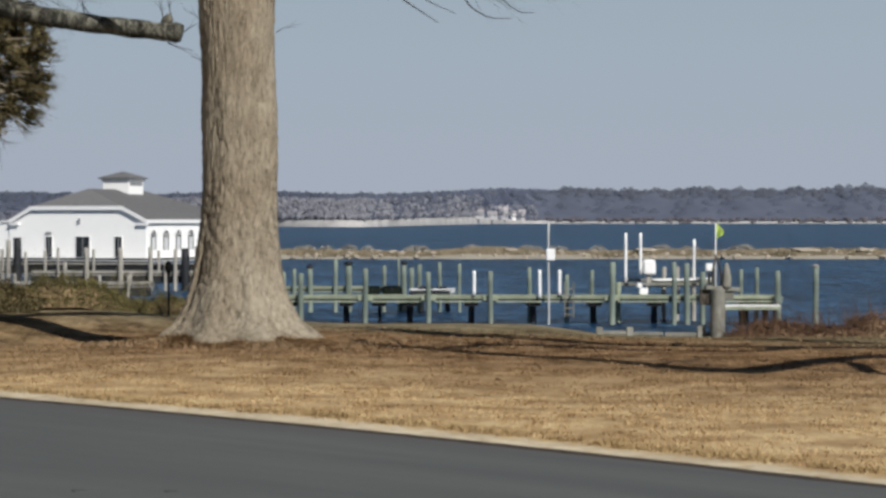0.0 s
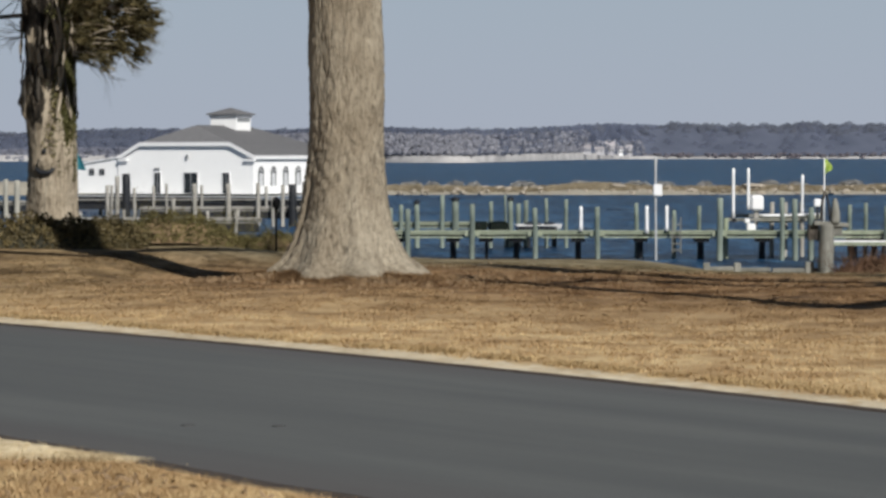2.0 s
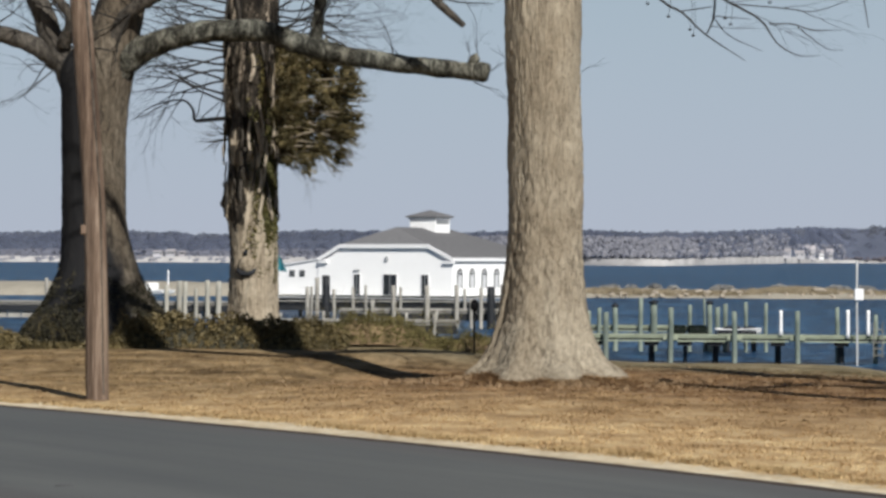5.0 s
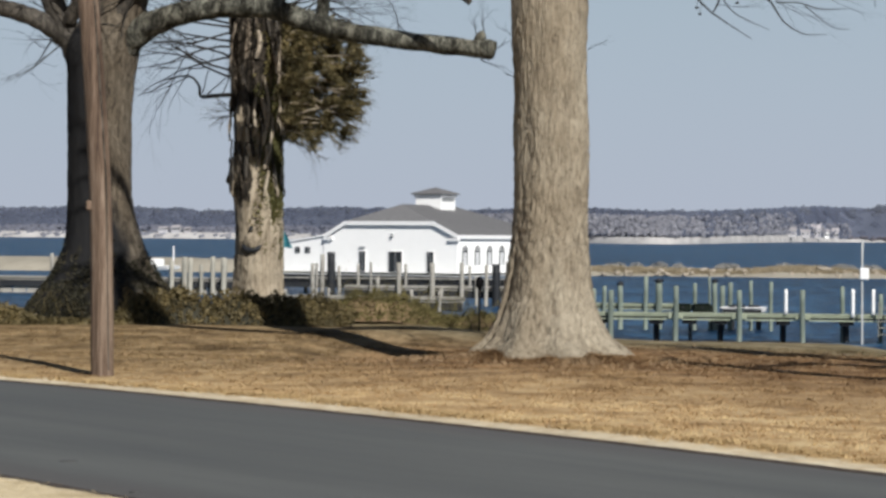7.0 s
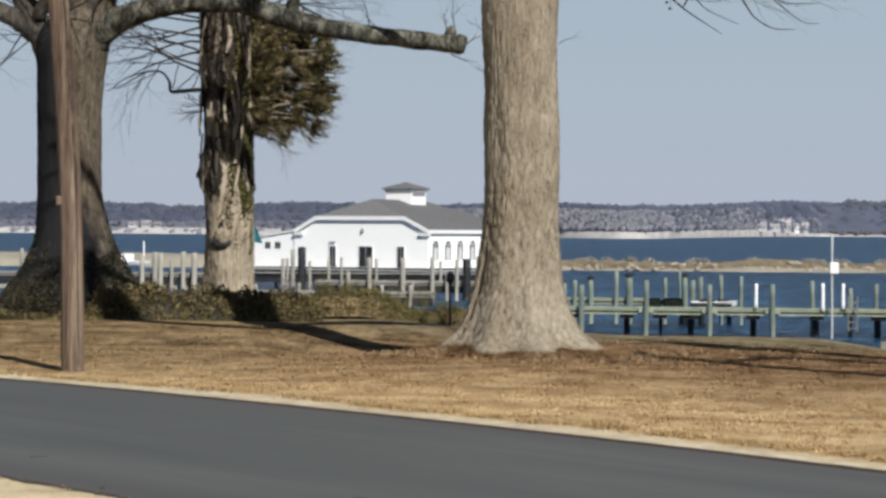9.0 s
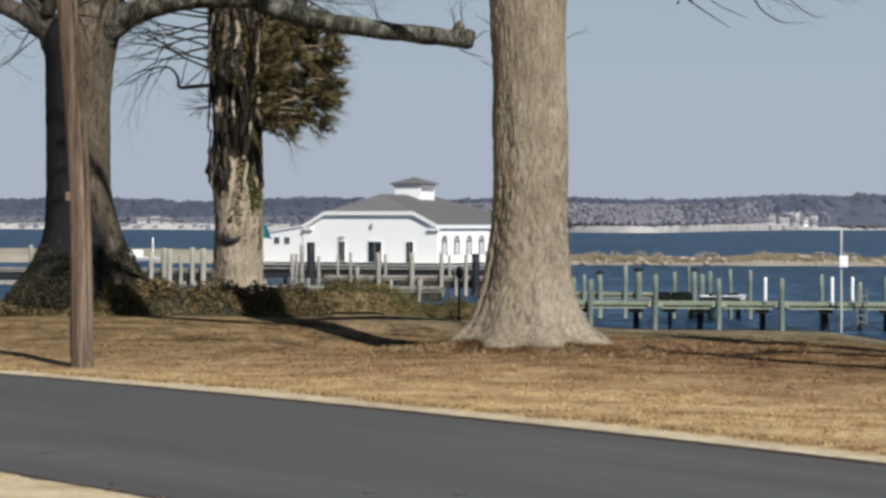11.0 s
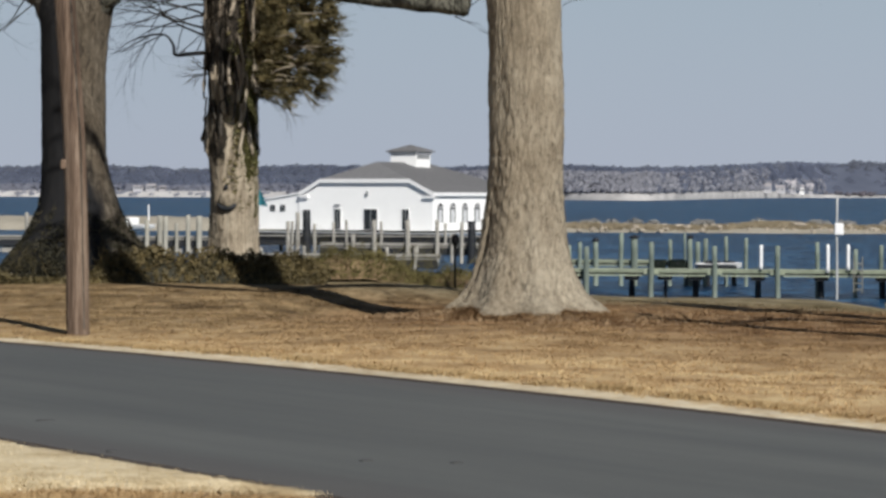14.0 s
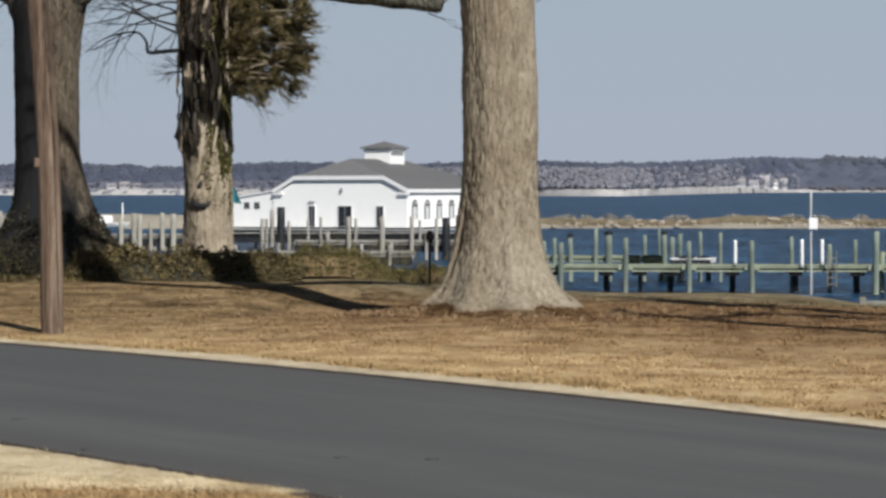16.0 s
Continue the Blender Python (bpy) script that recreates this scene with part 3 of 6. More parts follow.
def build_oak():
    oak = empty("oak_tree", -2.83, 35.6, 0, "tall bare oak with a pale furrowed trunk and flared roots", "tree")
    rows = [(-0.06, 0, -0.4, 1.56), (-0.06, 0, -0.15, 1.3), (-0.06, 0, 0.08, 1.08), (-0.06, 0, 0.32, 0.845), (-0.05, 0, 0.8, 0.65), (-0.02, 0, 1.5, 0.54), (-0.02, 0, 2.2, 0.508), (-0.03, 0, 3.4, 0.508),
            (-0.05, 0, 5.2, 0.51), (-0.06, 0, 6.8, 0.44), (-0.03, 0, 7.8, 0.35), (0, 0, 9, 0.29), (0.1, 0, 12, 0.2), (0.2, 0.1, 15, 0.1)]
    part("trunk", trunk_mesh("trunk", rows, 230, 200, 3.1, 0.042, 8, 1.3, M_bark, 0.085, ((math.pi + 0.38, 1.9, 0.32), (math.pi + 1.0, 0.7, 0.08), (2 * math.pi - 0.9, 0.6, 0.07), (2 * math.pi - 0.35, 0.8, 0.09))), M_bark, oak)
    rnd = random.Random(11)
    limbs = [[(0.3, -0.1, 6.9, 0.2), (1.6, -0.2, 7.6, 0.22), (2.8, -0.3, 8.0, 0.22), (3.9, -0.35, 8.3, 0.1)],
             [(-0.3, 0.1, 7.8, 0.2), (-1.6, 0.8, 9.0, 0.15), (-3.2, 1.4, 9.8, 0.09), (-4.6, 1.9, 10.0, 0.04)],
             [(0.2, 0.3, 8.6, 0.18), (1.4, 1.4, 9.8, 0.13), (2.6, 2.4, 10.6, 0.07)],
             [(-0.2, -0.3, 9.3, 0.16), (-1.2, -1.6, 10.6, 0.11), (-2.0, -2.8, 11.2, 0.05)],
             [(0, -0.2, 5.9, 0.22), (-0.5, -0.69, 6.3, 0.22), (-0.89, -1.38, 7.6, 0.24), (-0.77, -2.44, 9.0, 0.27), (-0.69, -3.33, 10.8, 0.27), (-0.5, -3.6, 12.6, 0.12)]]
    for i, rows in enumerate(limbs):
        part("limb", limb(bmesh.new(), rows, 16, 10, 0.1, i), M_bark, oak, smooth=True)
        bm = bmesh.new()
        for k in range(16 if i == 0 else 7):
            p = smooth_path(rows, 12)[min(11, (7 if i == 4 else 3) + k % 9)]
            twigs(bm, rnd, p[:3], (p[0] * 0.25 + rnd.gauss(0, 0.5), p[1] * 0.25 + rnd.gauss(0, 0.5), 0.25 + rnd.gauss(0, 0.4)), rnd.uniform(1.2, 2.2), 0.035, 2, 0.7, 0.02)
        tagged(part("twig_spray", bm, M_twig, oak, smooth=True), kind="stuff")
    # thin sprays that hang low beyond the trunk
    def hang(x, z):
        return (x - 2.87) * 1.139 + 2.83, EYE + (z - EYE) * 1.139
    bm = bmesh.new()
    inner = ([(0.6, 6.6, 0.03), (1.05, 5.7, 0.022), (1.73, 5.04, 0.02), (2.0, 4.88, 0.017), (2.29, 4.6, 0.013), (2.81, 4.25, 0.005)], [(2.0, 4.9, 0.01), (2.38, 4.95, 0.008)],
                 [(2.2, 6.3, 0.02), (2.4, 5.2, 0.018), (2.4, 4.83, 0.016), (2.34, 4.65, 0.012), (2.29, 4.59, 0.01)],
                 [(1.4, 6.0, 0.022), (2.0, 5.4, 0.02), (2.56, 5.03, 0.018), (3.0, 4.78, 0.016), (3.21, 4.48, 0.011), (3.47, 4.32, 0.008), (3.76, 4.31, 0.004)])
    outer = ([(3.12, 4.72, 0.011), (3.4, 4.72, 0.01), (3.68, 4.64, 0.009), (4.05, 4.64, 0.004)], [(3.48, 4.68, 0.009), (3.83, 4.41, 0.006), (4.05, 4.38, 0.004)],
                 [(4.2, 5.9, 0.016), (4.3, 5.2, 0.012), (4.32, 5.03, 0.01), (4.38, 4.66, 0.005)], [(2.4, 4.82, 0.01), (2.6, 4.58, 0.008), (3.03, 4.37, 0.004)],
                 [(2.4, 4.83, 0.009), (2.88, 4.79, 0.005)], [(2.6, 4.99, 0.01), (3.33, 4.92, 0.009), (3.69, 4.88, 0.007), (4.12, 5.02, 0.005)])
    for rows in inner + outer:
        limb(bm, [(hang(x, z)[0], 2.0, hang(x, z)[1], r) for x, z, r in rows], 16, 5, 0.1, rows[0][0])
    for p, d, n in (((2.6, -2.6, 5.0), (0.8, 0, 0.1), 0.9), ((3.1, -2.6, 4.75), (0.9, 0, -0.5), 0.7), ((2.35, -2.6, 4.7), (0.9, 0, -0.1), 0.7), ((3.3, -2.6, 4.93), (0.8, 0, 0.1), 0.8), ((2.9, -2.6, 4.85), (0.9, 0, -0.5), 0.9), ((3.5, -2.6, 4.9), (0.9, 0, -0.35), 0.9)):
        q = hang(p[0], p[2])
        twigs(bm, rnd, (q[0], 2.0, q[1]), d, n, 0.007, 2, 0.45, 0.0, 3, 0.2, 3)
    tagged(part("hanging_spray", bm, M_twig, oak, smooth=True), kind="stuff")
    # last leaves and galls on the spray
    for x, z in ((1.55, 5.0), (1.82, 4.83), (2.55, 4.8), (2.62, 4.72), (2.1, 4.66), (2.14, 4.58), (3.12, 5.0)):
        x, z = hang(x, z)
        bm = bmesh.new()
        bmesh.ops.create_icosphere(bm, subdivisions=1, radius=0.024, matrix=Matrix.Translation((x, 2.0, z)) @ Matrix.Diagonal((1.4, 1, 0.8, 1)))
        part("dead_leaf", bm, M_twig, oak)
        bm = tube(bmesh.new(), [(x, 2.0, z), (x + 0.03, 2.0, z + 0.2), (x + 0.02, 2.0, z + 0.5)], [0.003, 0.004, 0.004], 3)
        part("leaf_stalk", bm, M_twig, oak)
    # short epicormic shoots on the trunk
    bm = bmesh.new()
    for z, s, n in ((4.45, -1, 0.35), (4.3, 1, 0.3), (3.9, -1, 0.2)):
        twigs(bm, rnd, (s * 0.5, -0.15, z), (s, -0.3, 0.5), n, 0.006, 1, 0.5)
    tagged(part("shoot", bm, M_twig, oak, smooth=True), kind="stuff")
    return oak


def build_forked_oak():
    """The dark oak behind the pole, with a long lopped limb."""
    tree = empty("oak_tree", -11.95, 46.0, 0.1, "forked bare oak with dark bark and one lopped limb", "tree")
    rows = [(0, 0, -0.3, 1.8), (0.02, 0, 0.3, 1.42), (0.0, 0, 0.75, 1.03), (0.0, 0, 1.3, 0.765), (-0.1, 0, 2.2, 0.60), (-0.12, 0, 3.4, 0.58), (-0.12, 0, 4.4, 0.61), (-0.05, 0, 5.1, 0.66),
            (0.2, 0, 5.7, 0.52), (0.42, 0, 6.5, 0.42), (0.5, 0.1, 8, 0.33), (0.6, 0.2, 10, 0.18)]
    part("trunk", trunk_mesh("trunk", rows, 130, 100, 7.7, 0.025, 6, 0.8, M_dark_flank_bark, 0.06), M_dark_flank_bark, tree)

    def loc(rows):
        return [(x + 11.95, y, z - 0.1, r) for x, y, z, r in rows]
    arms = [
        ([(-11.98, -0.02, 4.3, 0.25), (-11.86, -0.03, 4.8, 0.3), (-11.6, -0.08, 5.17, 0.29), (-11.2, -0.2, 5.46, 0.245), (-10.65, -0.3, 5.68, 0.215), (-9.8, -0.4, 5.83, 0.2), (-8.85, -0.5, 5.81, 0.2), (-8.1, -0.6, 5.57, 0.19), (-7.27, -0.7, 5.34, 0.175), (-6.0, -0.8, 5.15, 0.16), (-4.95, -0.9, 5.02, 0.155), (-4.7, -0.9, 5.0, 0.15)], "lopped_limb", 60),
        ([(-12.0, 0, 4.2, 0.34), (-12.12, 0, 4.7, 0.38), (-12.38, 0, 5.06, 0.3), (-12.72, 0, 5.32, 0.22), (-13.2, -0.1, 5.62, 0.18), (-13.9, -0.2, 5.84, 0.15), (-15.2, -0.3, 6.0, 0.1)], "limb", 24),
        ([(-12.1, 0.05, 4.4, 0.3), (-12.4, 0, 5.0, 0.32), (-12.75, 0, 5.5, 0.24), (-13.05, 0, 6.2, 0.2), (-13.5, 0, 7.4, 0.14), (-13.8, 0.2, 9, 0.06)], "limb", 24),
    ]
    arms += [
        ([(-7.82, -0.62, 5.5, 0.14), (-7.78, -0.6, 5.9, 0.115), (-7.68, -0.6, 6.6, 0.1), (-7.5, -0.5, 7.8, 0.06)], "limb", 20),
        ([(-11.6, -0.2, 6.9, 0.2), (-9.5, -1.0, 7.5, 0.15), (-7.4, -1.6, 7.2, 0.11), (-5.9, -1.9, 6.55, 0.085), (-5.3, -2.0, 6.05, 0.075), (-4.95, -2.0, 5.74, 0.05)], "limb", 30),
        ([(-12.6, -0.2, 5.6, 0.14), (-12.4, -0.5, 6.1, 0.1), (-12.9, -0.7, 6.7, 0.07), (-13.6, -0.8, 7.2, 0.04)], "limb", 20),
        ([(-11.75, -0.3, 5.5, 0.15), (-11.3, -0.5, 6.15, 0.13), (-10.5, -0.7, 6.6, 0.1), (-9.6, -0.9, 7.3, 0.06)], "limb", 20),
    ]
    made = []
    for i, (rows, name, n) in enumerate(arms):
        # the darker bark on the left limbs paints in their shade
        made.append(part(name, limb(bmesh.new(), loc(rows), n + 30, 18, 0.2, i * 3), (M_limb, M_bark_dark, M_bark_dark, M_limb, M_bark_dark, M_bark_dark, M_bark_dark)[i], tree, smooth=True))
    rnd = random.Random(5)
    # the sawn end with its burl
    bm = limb(bmesh.new(), loc([(-4.95, -0.9, 5.09, 0.06), (-4.9, -0.9, 5.23, 0.1), (-4.82, -0.92, 5.29, 0.07)]), 8, 10, 0.3, 4)
    limb(bm, loc([(-4.86, -0.9, 5.01, 0.17), (-4.72, -0.92, 5.01, 0.185), (-4.62, -0.92, 4.99, 0.15)]), 8, 14, 0.2, 9)
    part("burl", bm, M_limb, made[0], "swollen sawn end of the limb", smooth=True)
    bm = bmesh.new()
    for x, z, d, n in ((-4.85, 5.35, (0.4, 0, 1), 0.45), (-4.95, 5.3, (-0.3, 0, 1), 0.4), (-6.2, 5.4, (-0.7, 0, 0.8), 0.45), (-4.7, 5.1, (1, 0, 0.2), 0.4), (-4.9, 4.95, (1, 0, -0.15), 0.5),
                       (-6.35, 5.35, (0.02, 0, 1), 0.9), (-10.2, 5.95, (-0.5, 0, 0.9), 0.7), (-9.2, 6.0, (0.3, 0, 1), 0.6), (-8.5, 5.9, (0.4, 0, 0.8), 0.6)):
        twigs(bm, rnd, (x + 11.95, -0.8, z - 0.21), d, n, 0.012, 2, 0.6)
    tagged(part("twig_spray", bm, M_twig, made[0], smooth=True), kind="stuff")
    for rows, count, size in ((arms[1][0], 14, 1.3), (arms[2][0], 16, 1.6), (arms[3][0], 14, 1.2), (arms[4][0], 30, 1.3), (arms[5][0], 12, 1.0), (arms[6][0], 22, 1.2)):
        bm = bmesh.new()
        path = smooth_path(loc(rows), 30)
        for k in range(count):
            p = path[rnd.randrange(8, 22 if rows is arms[4][0] else 30)]
            twigs(bm, rnd, p[:3], (rnd.gauss(0.1, 0.8), rnd.gauss(0, 0.4), rnd.gauss(0.25, 0.5) + (0.5 if rows is arms[4][0] else 0)), size * rnd.uniform(0.6, 1.2), 0.02, 2, 0.8, 0.01, 4, 0.3, 3)
        tagged(part("twig_spray", bm, M_twig, tree, smooth=True), kind="stuff")
    # leaves added tight on the bark to darken the foot
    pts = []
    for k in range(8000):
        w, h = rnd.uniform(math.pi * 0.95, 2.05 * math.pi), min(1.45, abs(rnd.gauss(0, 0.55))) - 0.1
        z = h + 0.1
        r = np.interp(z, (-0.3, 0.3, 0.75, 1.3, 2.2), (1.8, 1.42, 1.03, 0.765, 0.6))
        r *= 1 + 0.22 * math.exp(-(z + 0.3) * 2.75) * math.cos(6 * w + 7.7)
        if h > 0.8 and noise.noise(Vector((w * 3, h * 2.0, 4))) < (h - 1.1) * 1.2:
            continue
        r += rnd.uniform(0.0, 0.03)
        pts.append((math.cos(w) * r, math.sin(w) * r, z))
    part("ivy", sheet("ivy", *leaf_cards(pts, 0.036, rnd, 0.2, 0.8), M_dark_leaf, False), M_dark_leaf, tree, "added dark leaves that darken the trunk's foot")
    return tree


def build_snag():
    """A broken cedar: stripped trunk, ivy on one side, one mass of bronzed foliage."""
    x0, z0 = -9.9, 0.1
    tree = empty("cedar_tree", x0 * 0.968, 48.4, z0 + 0.051, "old cedar with peeling trunk and bronzed foliage clump", "tree")
    rows = [(0.03, 0, -0.3, 0.62), (0.05, 0, 0.4, 0.505), (0.06, 0, 1.0, 0.46), (0.05, 0, 1.7, 0.45), (0.01, 0, 2.6, 0.445), (-0.02, 0, 3.1, 0.42), (-0.03, 0, 3.9, 0.43), (-0.06, 0, 5.0, 0.47), (0.0, 0, 6.2, 0.52), (0.06, 0, 7.2, 0.45), (0.1, 0, 8.6, 0.3), (0.1, 0, 9.5, 0.12)]
    part("trunk", trunk_mesh("trunk", rows, 150, 90, 1.3, 0.045, 5, 0.6, M_snag, 0.16), M_snag, tree)
    rnd = random.Random(21)
    # burls and a torn branch collar
    part("burl", limb(bmesh.new(), [(-0.42, -0.15, 2.3, 0.03), (-0.46, -0.16, 2.55, 0.08), (-0.47, -0.15, 2.72, 0.1), (-0.42, -0.12, 2.9, 0.05)], 18, 14, 0.5, 2), M_snag, tree, "dark knobbly burl", smooth=True)
    part("branch_collar", limb(bmesh.new(), [(-0.2, -0.44, 1.36, 0.02), (-0.08, -0.485, 1.27, 0.05), (0.1, -0.485, 1.28, 0.055), (0.22, -0.43, 1.4, 0.02)], 14, 10, 0.4, 6), M_dark, tree, "dark healed branch scar", smooth=True)
    bm = bmesh.new()
    bmesh.ops.create_icosphere(bm, subdivisions=3, radius=1.0)
    for v in bm.verts:
        v.co = Vector((0.02, -0.40, 1.47)) + Vector((v.co.x * 0.2, v.co.y * 0.12, v.co.z * 0.2)) * (1 + 0.25 * noise.noise(v.co * 2.2))
    part("burl", bm, M_snag, tree, "round pale burl over the scar", smooth=True)
    part("knot", limb(bmesh.new(), [(-0.03, -0.44, 1.64, 0.03), (-0.02, -0.47, 1.68, 0.045), (0.0, -0.44, 1.74, 0.03)], 8, 10, 0.2, 2), M_dark, tree, "dark knot hole", smooth=True)
    # long strips of bark that peel from the trunk
    for k in range(66):
        w, h0 = rnd.uniform(math.pi * 0.95, 2.05 * math.pi), rnd.uniform(2.3, 6.0)
        ln, wd = rnd.uniform(0.4, 1.1), rnd.uniform(0.03, 0.075)
        bm, rows_ = bmesh.new(), []
        for i in range(7):
            u = i / 6
            r = 0.485 + 0.05 * math.sin(math.pi * u) + rnd.uniform(0, 0.015) + (0.05 if u < 0.2 else 0)
            ww, z = w + 0.10 * math.sin(u * 3 + k), h0 + ln * u
            hw = wd * (0.35 + 0.65 * math.sin(math.pi * (0.15 + 0.7 * u)))
            c = Vector((math.cos(ww) * r, math.sin(ww) * r, z))
            t_ = Vector((-math.sin(ww), math.cos(ww), 0)) * hw
            n_ = Vector((math.cos(ww), math.sin(ww), 0)) * 0.02
            rows_.append([bm.verts.new(c - t_), bm.verts.new(c + n_), bm.verts.new(c + t_), bm.verts.new(c - n_ * 0.8)])
        for a_, b_ in zip(rows_, rows_[1:]):
            for i in range(4):
                bm.faces.new((a_[i], a_[(i + 1) % 4], b_[(i + 1) % 4], b_[i]))
        part("bark_strip", bm, (M_strip, M_snag, M_bark_dark)[k % 3], tree, smooth=True)
    # dead branch with fine twigs
    bm = limb(bmesh.new(), [(-0.4, -0.1, 4.37, 0.045), (-0.8, -0.1, 4.35, 0.04), (-1.12, -0.1, 4.33, 0.035), (-1.17, -0.1, 4.55, 0.026), (-1.4, -0.1, 4.74, 0.02), (-2.0, -0.1, 4.62, 0.012), (-2.4, -0.1, 4.33, 0.005)], 26, 6, 0.1, 1)
    for p, d, n in (((-0.7, -0.1, 4.37), (0.3, 0, 1), 0.7), ((-1.1, -0.1, 4.4), (0.1, 0, 1), 0.7), ((-1.0, -0.1, 4.36), (0.5, 0, 0.8), 0.6), ((-1.4, -0.1, 4.72), (-0.9, 0, -0.4), 0.9), ((-1.7, -0.1, 4.7), (-0.8, 0, -0.7), 0.8)):
        twigs(bm, rnd, p, d, n, 0.013, 2, 0.6)
    part("dead_branch", bm, M_twig, tree, smooth=True)
    for k in range(17):
        z = 4.75 + 0.13 * k + rnd.uniform(-0.1, 0.1)
        bm = bmesh.new()
        twigs(bm, rnd, (-0.35, -0.1, z), (-1, rnd.gauss(0, 0.3), rnd.uniform(-0.05, 0.35)), rnd.uniform(1.4, 2.3), 0.028, 3, 0.55, 0.05, 5, 0.25, 3)
        part("dead_branch", bm, M_twig, tree, smooth=True)
    for k in range(9):  # bare tops over the foliage
        bm = bmesh.new()
        twigs(bm, rnd, (0.3, -0.1, 5.75 + 0.1 * k), (1, rnd.gauss(0, 0.3), rnd.uniform(0.05, 0.5)), rnd.uniform(1.3, 2.0), 0.026, 3, 0.55, 0.03, 5, 0.25, 3)
        part("dead_branch", bm, M_twig, tree, smooth=True)
    # the living side: branches that carry the foliage
    cx, cz, rx, rz = 1.22, 4.64, 0.84, 1.28
    ends = []
    for gx in range(9):
        for gz in range(12):
            u, v = -1.15 + 2.15 * (gx + rnd.random()) / 9, -1 + 2 * (gz + rnd.random()) / 12
            if max(0, u) ** 2.6 + abs(v) ** 2.6 > 1 or v < -0.86 + 0.32 * max(0, u) ** 2 + 0.12 * math.sin(9 * u):
                continue
            ends.append(Vector((cx + u * rx, 0.35 + rnd.uniform(-0.7, 0.6) * math.sqrt(max(0.1, 1 - 0.55 * (u * u + v * v))), cz + v * rz)))
    for k in range(46):  # dark growth close in against the trunk
        ends.append(Vector((rnd.uniform(0.38, 0.95), rnd.uniform(-0.1, 0.8), rnd.uniform(3.7, 5.9))))
    bm = bmesh.new()
    for e in ends:
        s = Vector((0.3, 0, max(3.6, min(6.4, e.z + rnd.uniform(-0.5, 0.3)))))
        tube(bm, [s, s.lerp(e, 0.5) + Vector((0, 0, 0.12)), e], [0.035, 0.022, 0.008], 5, cap=False)
    tagged(part("branchwork", bm, M_snag, tree, smooth=True), kind="stuff")
    verts, faces = [], []
    for e in ends:
        # each spray is a ragged plume that points out from the trunk its own way
        way = Vector((0.9 + 0.5 * (e.x - cx), rnd.gauss(-0.15, 0.4), 0.35 * (e.z - cz) + rnd.gauss(0.0, 0.4))).normalized()
        for tip in range(11):
            tw = (way + Vector((rnd.gauss(0, 0.5), rnd.gauss(0, 0.5), rnd.gauss(0, 0.5)))).normalized()
            ln, root = rnd.uniform(0.16, 0.36), e - way * 0.12 + Vector((rnd.gauss(0, 0.05), rnd.gauss(0, 0.06), rnd.gauss(0, 0.05)))
            for j in range(58):
                u = rnd.random() ** 0.85
                q = tw * ln * u + Vector((rnd.gauss(0, 0.034), rnd.gauss(0, 0.034), rnd.gauss(0, 0.03))) * (1.3 - u)
                a = (tw + Vector((rnd.gauss(0, 0.4), rnd.gauss(0, 0.4), rnd.gauss(0, 0.4)))).normalized()
                b = a.cross(Vector((rnd.gauss(0, 1), rnd.gauss(0, 1), rnd.gauss(0, 1)))).normalized() * rnd.uniform(0.006, 0.012)
                s, i, p = rnd.uniform(0.05, 0.12), len(verts), root + q
                verts += [p, p + a * s * 0.45 + b, p + a * s, p + a * s * 0.45 - b]
                faces += [(i, i + 1, i + 2), (i, i + 2, i + 3)]
    part("foliage", sheet("foliage", verts, faces, M_cedar, False), M_cedar, tree, "dense bronze-green scale foliage")
    bm = bmesh.new()
    for k in range(90):
        w = rnd.uniform(-1.2, 1.2)
        c0 = Vector((cx + math.cos(w) * rx * 0.95, rnd.uniform(-0.3, 0.3), cz + math.sin(w) * rz * 0.95))
        twigs(bm, rnd, c0, (math.cos(w) + 0.3, rnd.gauss(0, 0.2), math.sin(w) * 0.6 - 0.1), rnd.uniform(0.18, 0.36), 0.016, 1, 0.5, 0, 3, 0.2, 4)
    tagged(part("foliage_fringe", bm, M_cedar, tree, smooth=True), kind="stuff")
    # low ragged sprigs under the clump and at the trunk's other side
    bm = bmesh.new()
    for p, d in (((0.5, -0.2, 3.55), (1, 0, -0.35)), ((0.7, -0.2, 3.5), (1, 0, 0.05)), ((-0.4, -0.1, 3.95), (-1, 0, 0.0)), ((-0.4, -0.1, 4.05), (-1, 0, 0.25)), ((1.2, -0.1, 3.6), (1, 0, 0.1)), ((0.9, -0.2, 3.45), (0.6, 0, -0.4))):
        for j in range(3):
            twigs(bm, rnd, p, Vector(d) + Vector((0, rnd.gauss(0, 0.2), rnd.gauss(0, 0.12))), rnd.uniform(0.35, 0.6), 0.014, 2, 0.5, 0, 3, 0.2, 4)
    tagged(part("sprig", bm, M_cedar, tree, smooth=True), kind="stuff")
    # ivy on the lit flank
    pts = []
    for k in range(7500):
        w, h = min(0.35, -0.25 + rnd.gauss(0, 0.33)), rnd.uniform(1.1, 4.2)
        if rnd.random() < abs(h - 2.5) * 0.4 + 0.6 * noise.noise(Vector((w * 4, h * 2, 2))):
            continue
        pts.append((math.cos(w) * 0.5, math.sin(w) * 0.5, h))
    for k in range(220):
        w, h = rnd.uniform(-1.5, -0.3), rnd.uniform(3.0, 4.6)
        pts.append((math.cos(w) * 0.5, math.sin(w) * 0.5, h))
    brown = []
    for k in range(5200):
        w, h = -0.5 + rnd.gauss(0, 0.45), rnd.uniform(1.2, 5.8)
        if noise.noise(Vector((w * 3.5, h * 1.3, 6))) > 0.05:
            brown.append((math.cos(w) * 0.5, math.sin(w) * 0.5, h))
